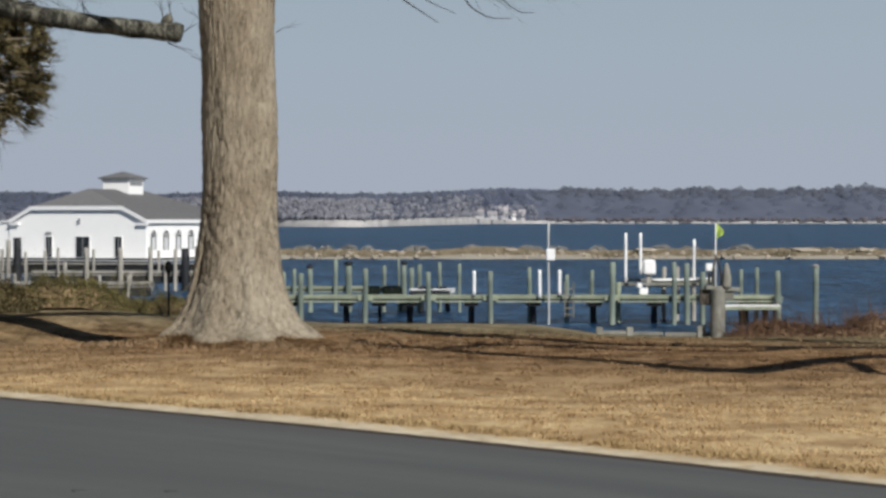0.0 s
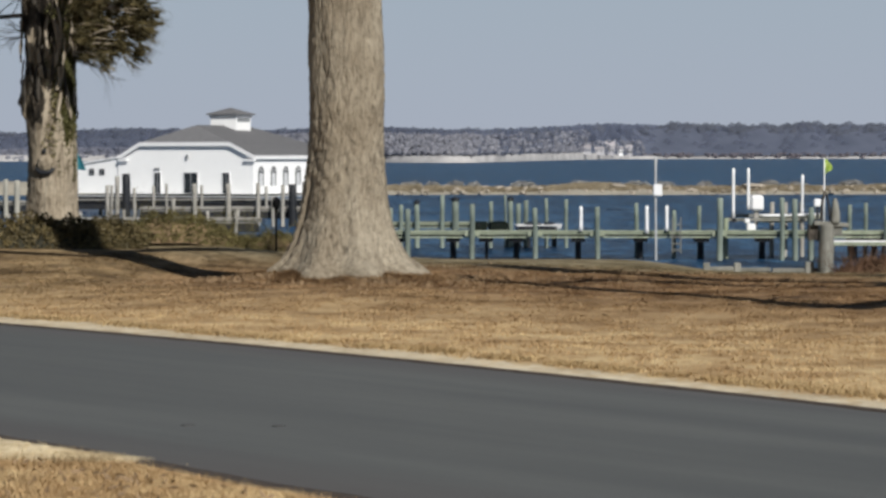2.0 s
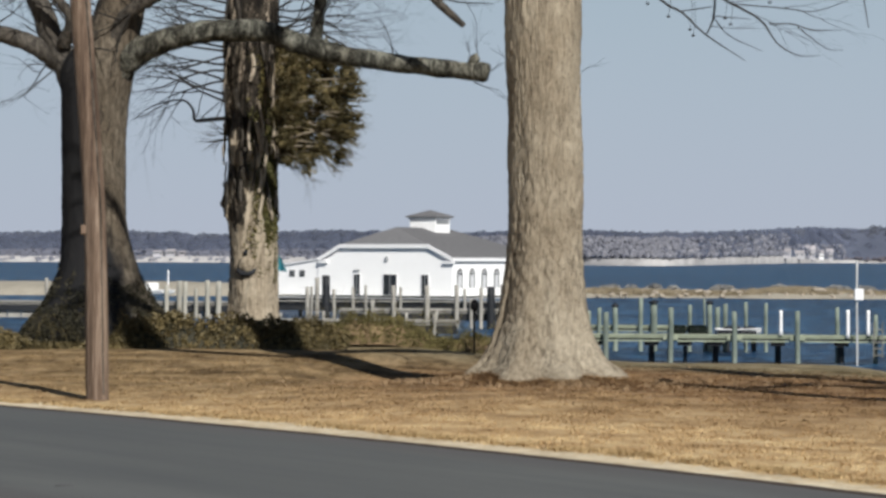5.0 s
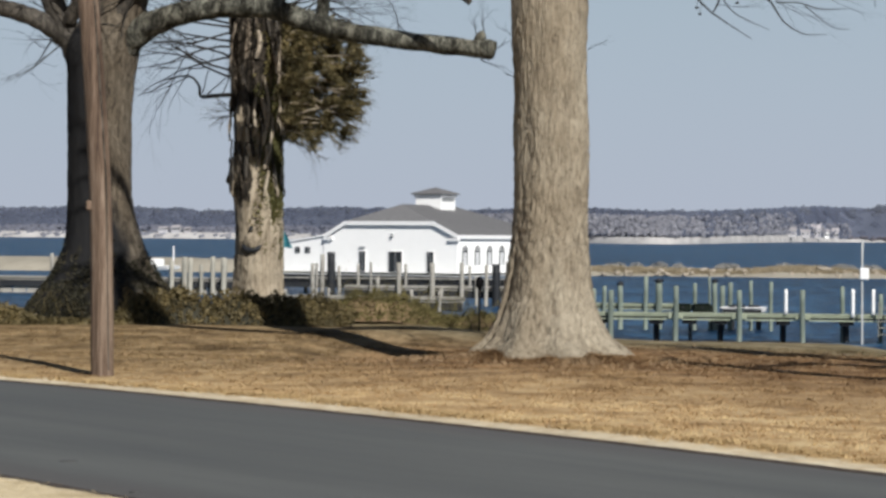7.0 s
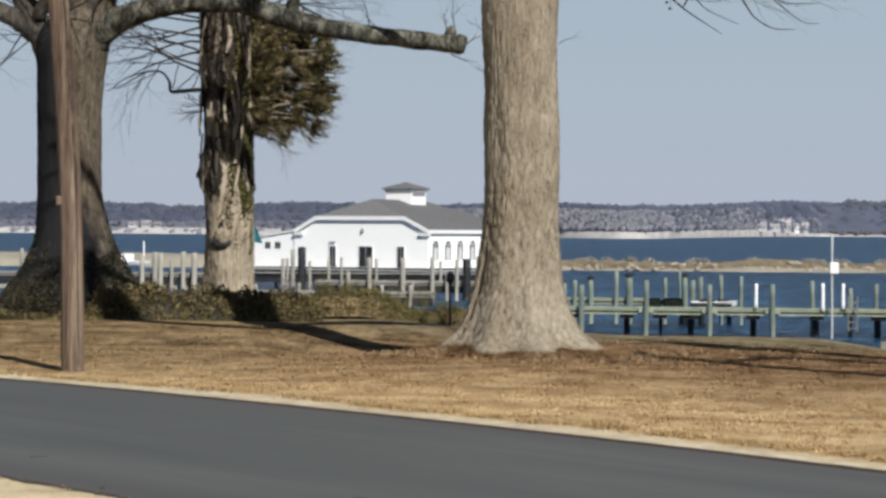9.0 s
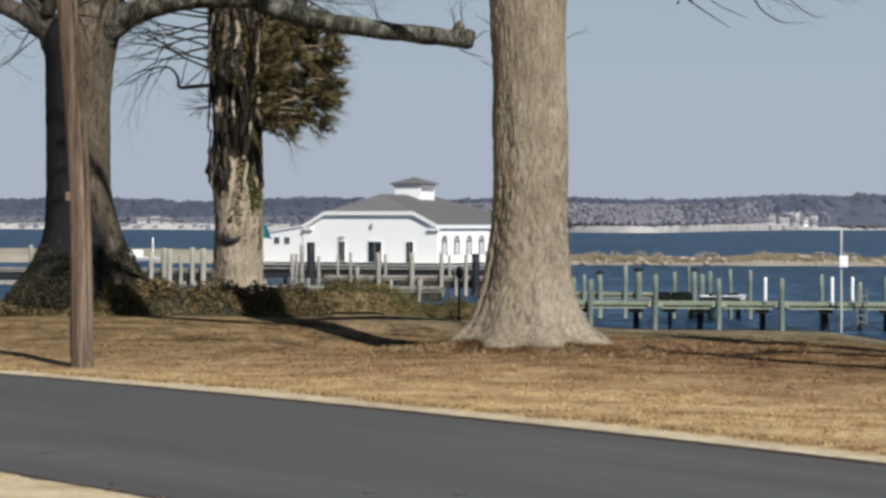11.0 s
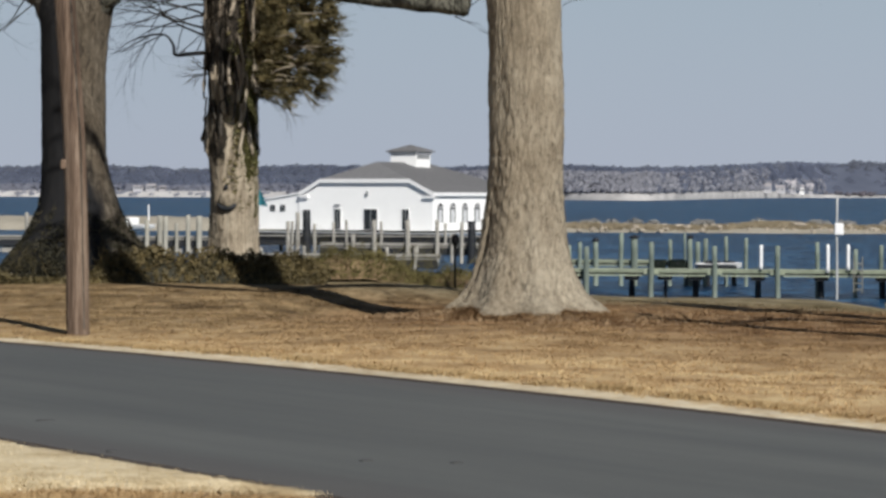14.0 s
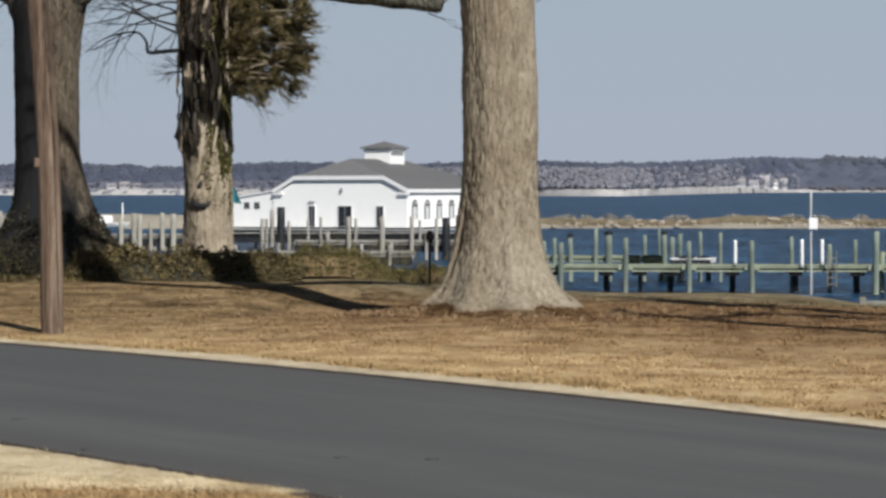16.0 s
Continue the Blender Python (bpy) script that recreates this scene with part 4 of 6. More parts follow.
    part("dry_ivy", sheet("dry_ivy", *leaf_cards(brown, 0.045, rnd, 0.2, 0.7), M_brush, False), M_brush, tree, "dry olive-brown ivy on the bark")
    part("ivy", sheet("ivy", *leaf_cards(pts, 0.05, rnd, 0.2, 0.8), M_ivy_green, False), M_ivy_green, tree, "green ivy up the flank")
    tree.scale = (0.968, 0.968, 0.968)
    return tree


def build_shade_tree():
    """A bare tree on the lawn whose limbs throw their shadow across it."""
    tree = empty("bare_tree", 10.5, 27.0, 0, "bare winter tree with spreading limbs on the lawn", "tree")
    rows = [(0, 0, -0.1, 0.45), (0, 0, 0.5, 0.3), (0.05, 0, 2.5, 0.25), (0.1, 0, 4.2, 0.22), (0.6, -0.3, 5.6, 0.14), (1.2, -0.6, 6.8, 0.06)]
    part("trunk", trunk_mesh("trunk", rows, 60, 40, 4.2, 0.015, 5, 0.6, M_bark_dark), M_bark_dark, tree)
    rnd = random.Random(9)
    # one long limb bears an upright leader; its end droops
    limbs = ([(0, 0, 4.0, 0.2), (-1.4, -0.9, 4.75, 0.17), (-2.65, -2.2, 4.6, 0.17), (-3.5, -3.0, 4.3, 0.17), (-4.3, -3.45, 4.0, 0.18), (-4.45, -3.5, 3.95, 0.1)],
             [(-4.3, -3.45, 4.0, 0.2), (-4.4, -3.8, 5.0, 0.2), (-4.35, -3.7, 6.4, 0.19), (-4.45, -3.5, 8.0, 0.23), (-4.46, -2.7, 10.2, 0.13)],
             [(-2.6, -2.15, 4.6, 0.11), (-2.88, -2.39, 4.0, 0.1), (-3.3, -2.9, 3.4, 0.08), (-3.1, -3.0, 3.0, 0.03)],
             [(0.05, 0, 3.6, 0.13), (1.2, -0.6, 4.8, 0.1), (2.4, -1.0, 6.2, 0.05)])
    limbs += (
             [(0.6, -0.3, 5.6, 0.16), (-1.2, -0.9, 6.8, 0.15), (-2.9, -0.8, 7.4, 0.16), (-4.4, 2.1, 7.5, 0.3), (-5.2, 3.9, 7.5, 0.36), (-5.8, 5.3, 7.5, 0.28), (-6.9, 6.8, 7.5, 0.1)],
             [(1.1, -0.55, 6.6, 0.1), (1.0, -1.25, 7.4, 0.13), (0.2, -0.6, 7.5, 0.15), (-0.56, -0.05, 7.5, 0.15), (-1.2, 0.6, 7.6, 0.06)],
             [(-0.9, -0.85, 6.7, 0.12), (-1.5, -2.2, 7.0, 0.12), (-2.6, -2.4, 7.5, 0.13), (-3.3, -1.6, 7.5, 0.14), (-4.3, -0.9, 7.5, 0.15), (-5.0, -1.7, 7.5, 0.1)],
             [(-4.3, 1.9, 7.5, 0.12), (-4.6, 2.5, 7.5, 0.15), (-3.91, 2.91, 7.5, 0.14), (-2.88, 3.45, 7.5, 0.12), (-1.8, 3.9, 7.6, 0.05)])
    for i, rows in enumerate(limbs):
        part("limb", limb(bmesh.new(), [(x, y, z, r * (1.15 if i >= 4 else 1.0)) for x, y, z, r in rows], 20, 8, 0.25, i), M_bark_dark, tree, smooth=True)
        bm = bmesh.new()
        path = smooth_path(rows, 12)
        for k in range((8, 6, 3, 3, 16, 8, 10, 10)[i]):
            p = path[rnd.randrange(3, 12)]
            twigs(bm, rnd, p[:3], (rnd.gauss(0, 0.7), rnd.gauss(0, 0.5), 0.5), rnd.uniform(0.8, 1.5), 0.07 if i == 4 else 0.045, 1, 0.7)
        tagged(part("twig_spray", bm, M_twig, tree, smooth=True), kind="stuff")


oak = build_oak()
build_forked_oak()
build_snag()
build_shade_tree()


# ---- the utility pole ----
def build_pole():
    pole = empty("utility_pole", -7.77, 29.8, 0, "leaning weathered brown wooden utility pole by the road", "utility pole")
    rows = [(0, 0, -0.3, 0.142), (0, 0, 0.0, 0.14), (-0.045, 0.0, 2.3, 0.132), (-0.245, 0, 5.0, 0.122), (-0.6, 0, 9.3, 0.105)]
    part("shaft", limb(bmesh.new(), rows, 60, 24, 0.03, 2), M_pole, pole, smooth=True)
    bm = tube(bmesh.new(), [(0.095, -0.09, 0.05), (0.055, -0.09, 2.3), (-0.15, -0.08, 5.0), (-0.48, -0.07, 9.0)], [0.014] * 4, 6)
    part("ground_wire_moulding", bm, M_bark_dark, pole, "dark wire moulding down the shaft")
    part("bracket", boxed(-0.19, -0.1, -0.1, -0.02, 1.96, 2.08, bevel=0.015), M_pole, pole, "small brown bracket")


build_pole()


# ---- brush along the bank ----
def mound(name, label, rows, depth, count, leaf, material, seed, base_material, aspect=0.8, stems=0):
    """A low bank of growth. rows: x, y, ground z, height."""
    rnd = random.Random(seed)
    x0, y0 = rows[0][0], rows[0][1]
    th = empty(name, x0, y0, rows[0][2], label, "brush" if "brush" in name else "ground cover")
    path = smooth_path([(x - x0, y - y0, z - rows[0][2], h) for x, y, z, h in rows], 60)
    verts, faces, n = [], [], 9
    for p in path:
        for k in range(n):
            u = k / (n - 1)
            lump = 1 + 0.35 * noise.noise(Vector((p[0] * 1.7, u * 3, seed)))
            verts.append((p[0], p[1] + (u - 0.5) * depth, p[2] - 0.12 + 0.86 * (p[3] + 0.12) * math.sin(math.pi * min(1, 0.02 + u * 0.98)) ** 0.6 * lump))
    for i in range(len(path) - 1):
        for k in range(n - 1):
            a = i * n + k
            faces.append((a, a + n, a + n + 1, a + 1))
    part("soil_bank", sheet("soil_bank", verts, faces, base_material), base_material, th)
    pts = []
    for k in range(count):
        p = path[min(59, int(rnd.uniform(0, 60)))]
        u = rnd.uniform(0.0, 0.75) ** 1.2
        x = p[0] + rnd.uniform(-0.15, 0.15)
        lump = 1 + 0.35 * noise.noise(Vector((x * 1.7, u * 3, seed))) + 0.25 * noise.noise(Vector((x * 5, u * 8, seed)))
        pts.append((x, p[1] + (u - 0.5) * depth, p[2] - 0.1 + (p[3] + 0.12) * math.sin(math.pi * (0.02 + u * 0.98)) ** 0.6 * lump * rnd.uniform(0.8, 1.05)))
    ob = part("leaves", sheet("leaves", *leaf_cards(pts, leaf, rnd, 0.3, aspect), material, False), material, th)
    tagged(ob, kind="stuff")
    if stems:
        bm = bmesh.new()
        for k in range(stems):
            p = path[rnd.randrange(2, 58)]
            twigs(bm, rnd, (p[0], p[1] + rnd.uniform(-0.3, 0.2) * depth, p[2] + p[3] * 0.3), (rnd.gauss(0, 0.8), rnd.gauss(0, 0.4), 1), rnd.uniform(0.35, 0.7), 0.008, 2, 0.7, 0.05, 3)
        tagged(part("stem_tangle", bm, material, th, smooth=True), kind="stuff")


mound("ivy_bank", "dull green ivy bank along the lawn's edge", [(-21, 45.1, 0.07, 0.47), (-16, 44.9, 0.07, 0.45), (-13.9, 44.6, 0.07, 0.41), (-13.1, 44.5, 0.04, 0.17), (-12.2, 44.4, 0.02, 0.11), (-11.4, 44.4, 0.02, 0.17), (-10.9, 44.5, 0.02, 0.49), (-10.3, 44.6, 0.00, 0.63), (-9.4, 44.7, 0.00, 0.57), (-8.6, 44.8, 0.04, 0.49), (-8.0, 44.9, 0.08, 0.43), (-7.6, 44.9, 0.08, 0.34), (-7.2, 44.9, 0.08, 0.15)], 0.9, 11000, 0.05, M_ivy, 3, M_dark_leaf, 0.8, 40)
mound("brush_bank", "heap of dry brown brush on the bank", [(-8.0, 46.3, 0.12, 0.20), (-7.5, 46.3, 0.14, 0.41), (-6.8, 46.3, 0.14, 0.46), (-6.25, 46.3, 0.11, 0.38), (-5.75, 46.3, 0.04, 0.20), (-5.3, 46.3, -0.01, 0.10)], 1.2, 4200, 0.06, M_brush, 7, M_litter, 0.3, 60)
mound("low_brush", "thin low brown brush at the bank", [(-5.7, 45.6, 0.05, 0.06), (-5.1, 45.6, 0.0, 0.27), (-4.5, 45.7, -0.05, 0.29), (-3.6, 45.7, -0.2, 0.18)], 0.9, 2600, 0.05, M_brush, 8, M_litter, 0.3, 8)
mound("brush_heap", "russet heap of dead brush above the bulkhead", [(5.05, 45.7, -0.55, 0.05), (5.5, 45.7, -0.55, 0.28), (6.0, 45.7, -0.55, 0.36), (6.6, 45.7, -0.55, 0.33), (7.3, 45.7, -0.55, 0.38), (8.0, 45.7, -0.55, 0.48), (9.5, 45.7, -0.55, 0.6), (12, 45.7, -0.55, 0.5)], 1.3, 7000, 0.06, M_rust, 12, M_litter, 0.3, 120)


# ---- docks ----
M_spar = grainy("pale_painted_post", [(0.3, (0.36, 0.37, 0.37)), (0.7, (0.56, 0.57, 0.57))], 3, 0.7, 0.1)


M_hull = grainy("weathered_cream_hull", [(0.3, (0.42, 0.42, 0.33)), (0.7, (0.6, 0.59, 0.48))], 2, 0.5, 0.05, vary=0.05)
M_black = grainy("black_iron", [(0.3, (0.003, 0.003, 0.0035)), (0.7, (0.008, 0.008, 0.009))], 6, 0.8, 0.1, spec=0.1)


def pile_mesh(r, z0, z1, material, seed=0):
    bm = bmesh.new()
    n = 7
    sway = 0.002 if material is M_trim else 0.012
    tube(bm, [(sway * math.sin(seed + i), 0, z0 + (z1 - z0) * i / (n - 1)) for i in range(n)], [r * (1.04 - 0.08 * i / (n - 1)) for i in range(n)], 10, 0.05, seed)
    return bm


def add_pile(parent, x, y, r, z0, z1, material, label="", cap=False, name="piling"):
    ob = part(name, pile_mesh(r * 0.84, z0, z1, material, x * 3.1), material, parent, label, smooth=True)
    ob.location = (x, y, 0)
    if cap:
        bm = tube(bmesh.new(), [(0, 0, z1 - 0.04), (0, 0, z1 + 0.02), (0, 0, z1 + 0.13)], [r * 1.22, r * 1.2, 0.02], 10)
        part("pile_cap", bm, M_dark, ob, "black conical cap", smooth=True)
    return ob


DECK = -1.42


def add_deck(parent, x0, x1, y0, y1, z=DECK, material=None, edge=None):
    material, edge = material or M_dock, edge or M_dock
    n, w = int((x1 - x0) / 0.5), 0.5
    me = mesh_of("deck_board", boxed(-0.243, 0.243, 0, y1 - y0, -0.05, 0, bevel=0.008), material, False)
    for i in range(n):
        part("deck_board", me, material, parent).location = (x0 + w * (i + 0.5), y0, z + 0.006 * math.sin(i * 2.3))
    part("stringer", boxed(x0, x1, y0 + 0.03, y0 + 0.1, z - 0.13, z - 0.056), edge, parent)
    # dark strip set back to stand in for shade under the boards
    part("under_beam", boxed(x0 + 0.1, x1 - 0.1, y0 + 0.22, y0 + 0.32, z - 0.2, z - 0.06), M_dark, parent, "dark strip as the shade under the boards")
    part("tie_rail", boxed(x0, x1, y0 + 0.04, y0 + 0.09, z - 0.27, z - 0.215), edge, parent)
    part("stringer", boxed(x0, x1, y1 - 0.1, y1 - 0.03, z - 0.24, z - 0.056), edge, parent)


def build_main_dock():
    y = 104.0
    dock = empty("dock", 0, y, WATER, "long weathered dock on piles with algae-green boards", "dock")
    z = -WATER
    add_deck(dock, -8.2, 13.9, -0.2, 1.5, DECK + z)
    # light piles before the deck
    for x, top, r in ((-6.5, -0.45, 0.12), (-5.8, -0.5, 0.14), (-3.17, -0.3, 0.135), (-0.6, -0.45, 0.13), (1.94, -0.42, 0.13), (6.91, -0.05, 0.15), (9.43, -0.05, 0.12), (9.95, -0.1, 0.14), (10.6, -0.45, 0.14), (13.66, -0.4, 0.14)):
        add_pile(dock, x, -0.35, r, -1.2, top + z, M_post)
    # piles and cross beams with the deck's shade put into their near-black colour
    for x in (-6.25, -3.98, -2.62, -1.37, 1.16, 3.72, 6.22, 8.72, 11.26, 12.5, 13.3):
        add_pile(dock, x, 0.9, 0.16 if x != -2.62 else 0.09, -1.2, DECK - 0.06 + z, M_dark, "pile painted near-black as under-deck shade")
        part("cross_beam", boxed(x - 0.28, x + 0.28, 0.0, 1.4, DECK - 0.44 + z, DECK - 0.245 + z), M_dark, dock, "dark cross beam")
    for x, top in ((5.15, -0.6), (6.2, -0.42), (12.4, -0.38), (13.05, -0.3), (3.6, -0.3)):
        add_pile(dock, x, 1.7, 0.11, -1.2, top + z, M_post)
    # white sleeved piles
    for x, top, low in ((1.27, -0.4, -1.4), (3.95, -0.37, -1.5), (4.76, -0.37, -1.4)):
        add_pile(dock, x, -0.25, 0.085, low + z, top + z, M_trim, "white sleeved post", name="white_post")
    # brackets at the front piles
    for x in (-3.17, -0.6, 1.94, 6.91):
        part("pile_bracket", boxed(x - 0.3, x + 0.3, -0.27, -0.21, DECK - 0.2 + z, DECK + 0.02 + z, bevel=0.01), M_dock, dock)
    # a swim ladder
    lad = part("ladder", boxed(4.95, 5.0, -0.45, -0.4, 0.3, 1.75), M_silver, dock, "grey metal ladder")
    part("ladder_rail", boxed(5.3, 5.35, -0.45, -0.4, 0.3, 1.75), M_silver, lad)
    for k in range(5):
        part("rung", boxed(5.0, 5.3, -0.445, -0.41, 0.4 + 0.26 * k, 0.45 + 0.26 * k), M_silver, lad)
    # channel marker on a thin post
    mark = empty("marker_post", 4.3, y - 0.5, WATER, "thin white marker post with a white box", "marker")
    part("post", pile_mesh(0.048, -1, 1.6 - WATER, M_spar), M_spar, mark, smooth=True)
    part("box", boxed(-0.1, 0.26, -0.14, 0.1, 2.62, 3.1, bevel=0.03), M_trim, mark, "white box")
    lone = empty("mooring_pile", 15.26, y, WATER, "lone algae-green mooring pile in the water", "pile")
    part("pile_shaft", pile_mesh(0.12, -1, 2.36, M_post, 2), M_post, lone, smooth=True)
    part("pile_top", tube(bmesh.new(), [(0, 0, 2.36), (0, 0, 2.4), (0, 0, 2.46)], [0.16, 0.16, 0.05], 10), M_grey, lone)


def build_back_dock():
    y = 118.0
    dock = empty("dock", -3.5, y, WATER, "short finger dock behind the long one", "dock")
    z = -WATER
    add_deck(dock, -4.4, 1.0, -0.2, 1.1, DECK + z)
    for x, top, cap, r in ((-6.9, -0.6, False, 0.12), (-6.16, -0.5, True, 0.15), (-4.98, -0.15, False, 0.13), (-4.38, -0.35, True, 0.2), (-2.73, -0.45, False, 0.12), (-2.05, -0.15, False, 0.07), (-1.81, -0.35, True, 0.15),
                           (-1.45, -0.55, False, 0.15), (-1.1, -0.4, False, 0.14), (-0.16, -0.3, False, 0.11), (0.76, -0.35, False, 0.11)):
        add_pile(dock, x + 3.5, -0.3, r, -1.2, top + z, M_post, cap=cap)
    for x in (-4.4, -1.9, -1.0, 0.2):
        add_pile(dock, x + 3.5, 0.6, 0.15, -1.2, DECK - 0.05 + z, M_dark, "pile painted near-black as under-deck shade")


def skiff(name, x, y, z, turn, length, label, hull_mat, engine=False, tarp=False, deep=0.52):
    boat = empty(name, x, y, z, label, "boat", turn=turn)
    n, m = 14, 9
    verts, faces = [], []
    for i in range(n):
        u = i / (n - 1)
        w = 0.72 * (1 - max(0, (u - 0.55) / 0.45) ** 2.2) + 0.03
        sheer, keel = deep + 0.06 * u * u, 0.6 * deep * max(0, (u - 0.6) / 0.4) ** 2
        for k in range(m):
            a = -1 + 2 * k / (m - 1)
            verts.append((length * (u - 0.5), w * a, keel + (sheer - keel) * abs(a) ** 2.4))
    for i in range(n - 1):
        for k in range(m - 1):
            q = i * m + k
            faces.append((q, q + 1, q + m + 1, q + m))
    faces.append(tuple(range(m)))
    part("hull", sheet("hull", verts, faces, hull_mat), hull_mat, boat)
    bm = bmesh.new()
    for s in (-1, 1):
        pts = []
        for i in range(n):
            u = i / (n - 1)
            w = 0.72 * (1 - max(0, (u - 0.55) / 0.45) ** 2.2) + 0.03
            pts.append((length * (u - 0.5), s * w, deep + 0.01 + 0.06 * u * u))
        tube(bm, pts, [0.035] * n, 6)
    part("gunwale", bm, M_trim, boat, smooth=True)
    for u in (0.25, 0.5, 0.72):
        part("thwart", boxed(length * (u - 0.5) - 0.13, length * (u - 0.5) + 0.13, -0.6, 0.6, deep * 0.63, deep * 0.63 + 0.05), hull_mat, boat)
    if tarp:
        bm = bmesh.new()
        box(bm, -length * 0.3, length * 0.05, -0.66, 0.66, 0.5, 0.72, 0.06)
        part("cover", bm, M_dark, boat, "dark canvas cover")
        part("cover", boxed(length * 0.1, length * 0.34, -0.5, 0.5, 0.52, 0.72, bevel=0.06), M_dark, boat, "dark canvas cover")
    if engine:
        eng = part("outboard_cowl", boxed(-length / 2 - 0.42, -length / 2 + 0.12, -0.24, 0.24, deep + 0.2, deep + 0.86, bevel=0.09), M_trim, boat, "white outboard motor cowl", smooth=False)
        part("outboard_leg", boxed(-length / 2 - 0.25, -length / 2 - 0.08, -0.06, 0.06, -0.1, deep + 0.22, bevel=0.02), M_grey, eng)
    return boat


def build_lift():
    y, z = 105.6, -WATER
    lift = empty("boat_lift", 9.0, y, WATER, "boat lift with tall white guide posts and pale beams", "boat lift")
    for x, top, low in ((7.62, 1.13, -0.95), (8.24, 1.13, -0.6), (10.48, 0.86, -1.15)):
        add_pile(lift, x - 9.0, 0.4, 0.075, low + z, top + z, M_trim, "tall white guide post", name="guide_post")
    for x0, x1, yy, zz in ((-1.7, 1.6, -0.5, -0.98), (-1.4, 1.7, 1.5, -0.86)):
        part("lift_beam", boxed(x0, x1, yy, yy + 0.16, zz + z - 0.06, zz + z + 0.06, bevel=0.01), M_silver, lift)
    for x in (-1.4, 1.4):
        part("bunk_beam", boxed(x - 0.08, x + 0.08, -0.6, 1.6, -1.08 + z, -0.93 + z), M_dark, lift, "dark carpeted bunk")
    part("winch_box", boxed(-0.9, -0.54, -0.8, -0.4, -1.42 + z, -1.14 + z, bevel=0.03), M_trim, lift, "white winch box")
    part("winch_motor", boxed(-1.0, -0.78, -0.78, -0.45, -1.13 + z, -0.94 + z, bevel=0.04), M_trim, lift)
    for x in (0.35, 0.9, 1.6):
        add_pile(lift, x, 1.9, 0.12, -1.2, -0.3 + z, M_grey)
    for x in (-1.75, 1.75):
        add_pile(lift, x, -0.55, 0.13, -1.2, -0.9 + z, M_dock)
    skiff("skiff", 10.0, y + 0.5, -1.12, 0, 2.5, "pale skiff with a white outboard on the lift", M_hull, engine=True, deep=0.28)
    # step-down platform at the dock's end
    fl = empty("low_platform", 12.4, y - 2.9, WATER, "low pale landing at the dock's end", "dock")
    n = 8
    me = mesh_of("deck_board", boxed(-0.15, 0.15, 0, 1.2, -0.05, 0, bevel=0.006), M_trim, False)
    for i in range(n):
        part("deck_board", me, M_trim, fl).location = (-1.05 + 0.31 * i, 0, 0.82)
    part("fascia", boxed(-1.2, 1.25, -0.05, 0.0, 0.64, 0.77), M_dock, fl, "pale fascia board")
    for x in (-1.0, 1.1):
        add_pile(fl, x, 0.6, 0.13, -1.2, 0.76, M_dark, "pile painted near-black as under-deck shade")
    bx = empty("dock_box", 10.98, 104.9, DECK, "small white box on a post at the dock", "box")
    part("post", boxed(-0.05, 0.05, -0.05, 0.05, 0, 1.0), M_dark, bx)
    part("case", boxed(-0.14, 0.14, -0.12, 0.12, 0.98, 1.3, bevel=0.03), M_trim, bx, "white case")
    flag = empty("flag_pole", 11.25, 104.8, DECK, "white pole with a limp yellow-green pennant", "flag")
    part("pole", tube(bmesh.new(), [(0, 0, 0), (0, 0, 1.5), (0, 0, 2.98)], [0.03, 0.028, 0.022], 8), M_trim, flag, smooth=True)
    verts, faces = [], []
    for i in range(9):
        for k in range(7):
            u, v = i / 8, k / 6
            h = 0.68 * (1 - 0.75 * u)
            verts.append((0.02 + 0.3 * u, 0.06 * math.sin(u * 5 + v * 2), 2.95 - 0.28 * u - h * v + 0.04 * math.sin(4 * u)))
    for i in range(8):
        for k in range(6):
            q = i * 7 + k
            faces.append((q, q + 1, q + 8, q + 7))
    part("pennant", sheet("pennant", verts, faces, M_flag), M_flag, flag, "yellow-green cloth pennant")


M_flag = grainy("flag_cloth", [(0.38, (0.10, 0.24, 0.03)), (0.5, (0.32, 0.44, 0.06)), (0.62, (0.58, 0.62, 0.30))], 1.6, 0.8, 0.1, vary=0.02)
M_teal = grainy("teal_cloth", [(0.4, (0.02, 0.12, 0.15)), (0.6, (0.04, 0.22, 0.26))], 2, 0.8, 0.1, vary=0.02)
M_skiff = grainy("white_gelcoat", [(0.3, (0.7, 0.71, 0.69)), (0.7, (0.8, 0.8, 0.78))], 2, 0.35, 0.0, vary=0.03)
build_main_dock()
build_back_dock()
build_lift()


def dock_box(x, w):
    chest = empty("dock_box", x, 117.45, DECK - 0.37, "dark green lidded storage box on the finger dock", "storage box", "boxes on the finger dock")
    part("chest", boxed(-w / 2, w / 2, -0.28, 0.28, 0.0, 0.34, bevel=0.02), M_chest, chest)
    part("lid", boxed(-w / 2 - 0.02, w / 2 + 0.02, -0.3, 0.3, 0.345, 0.42, bevel=0.025), M_chest, chest)
    part("latch", boxed(-0.04, 0.04, -0.315, -0.302, 0.2, 0.3), M_dark, chest)
    part("ledge", boxed(-w / 2 - 0.1, w / 2 + 0.1, -0.3, 0.36, -0.06, -0.002), M_dark, chest, "dark ledge bolted to the dock")


M_chest = grainy("dark_green_plastic", [(0.3, (0.004, 0.007, 0.005)), (0.7, (0.010, 0.016, 0.011))], 3, 0.8, 0.1, spec=0.15)
dock_box(-3.25, 0.66)
dock_box(-2.36, 0.74)
low = skiff("skiff", -0.5, 116.4, WATER + 0.72, 0, 2.1, "small white skiff at the finger dock", M_skiff, tarp=True)
low.scale = (1, 1, 0.68)
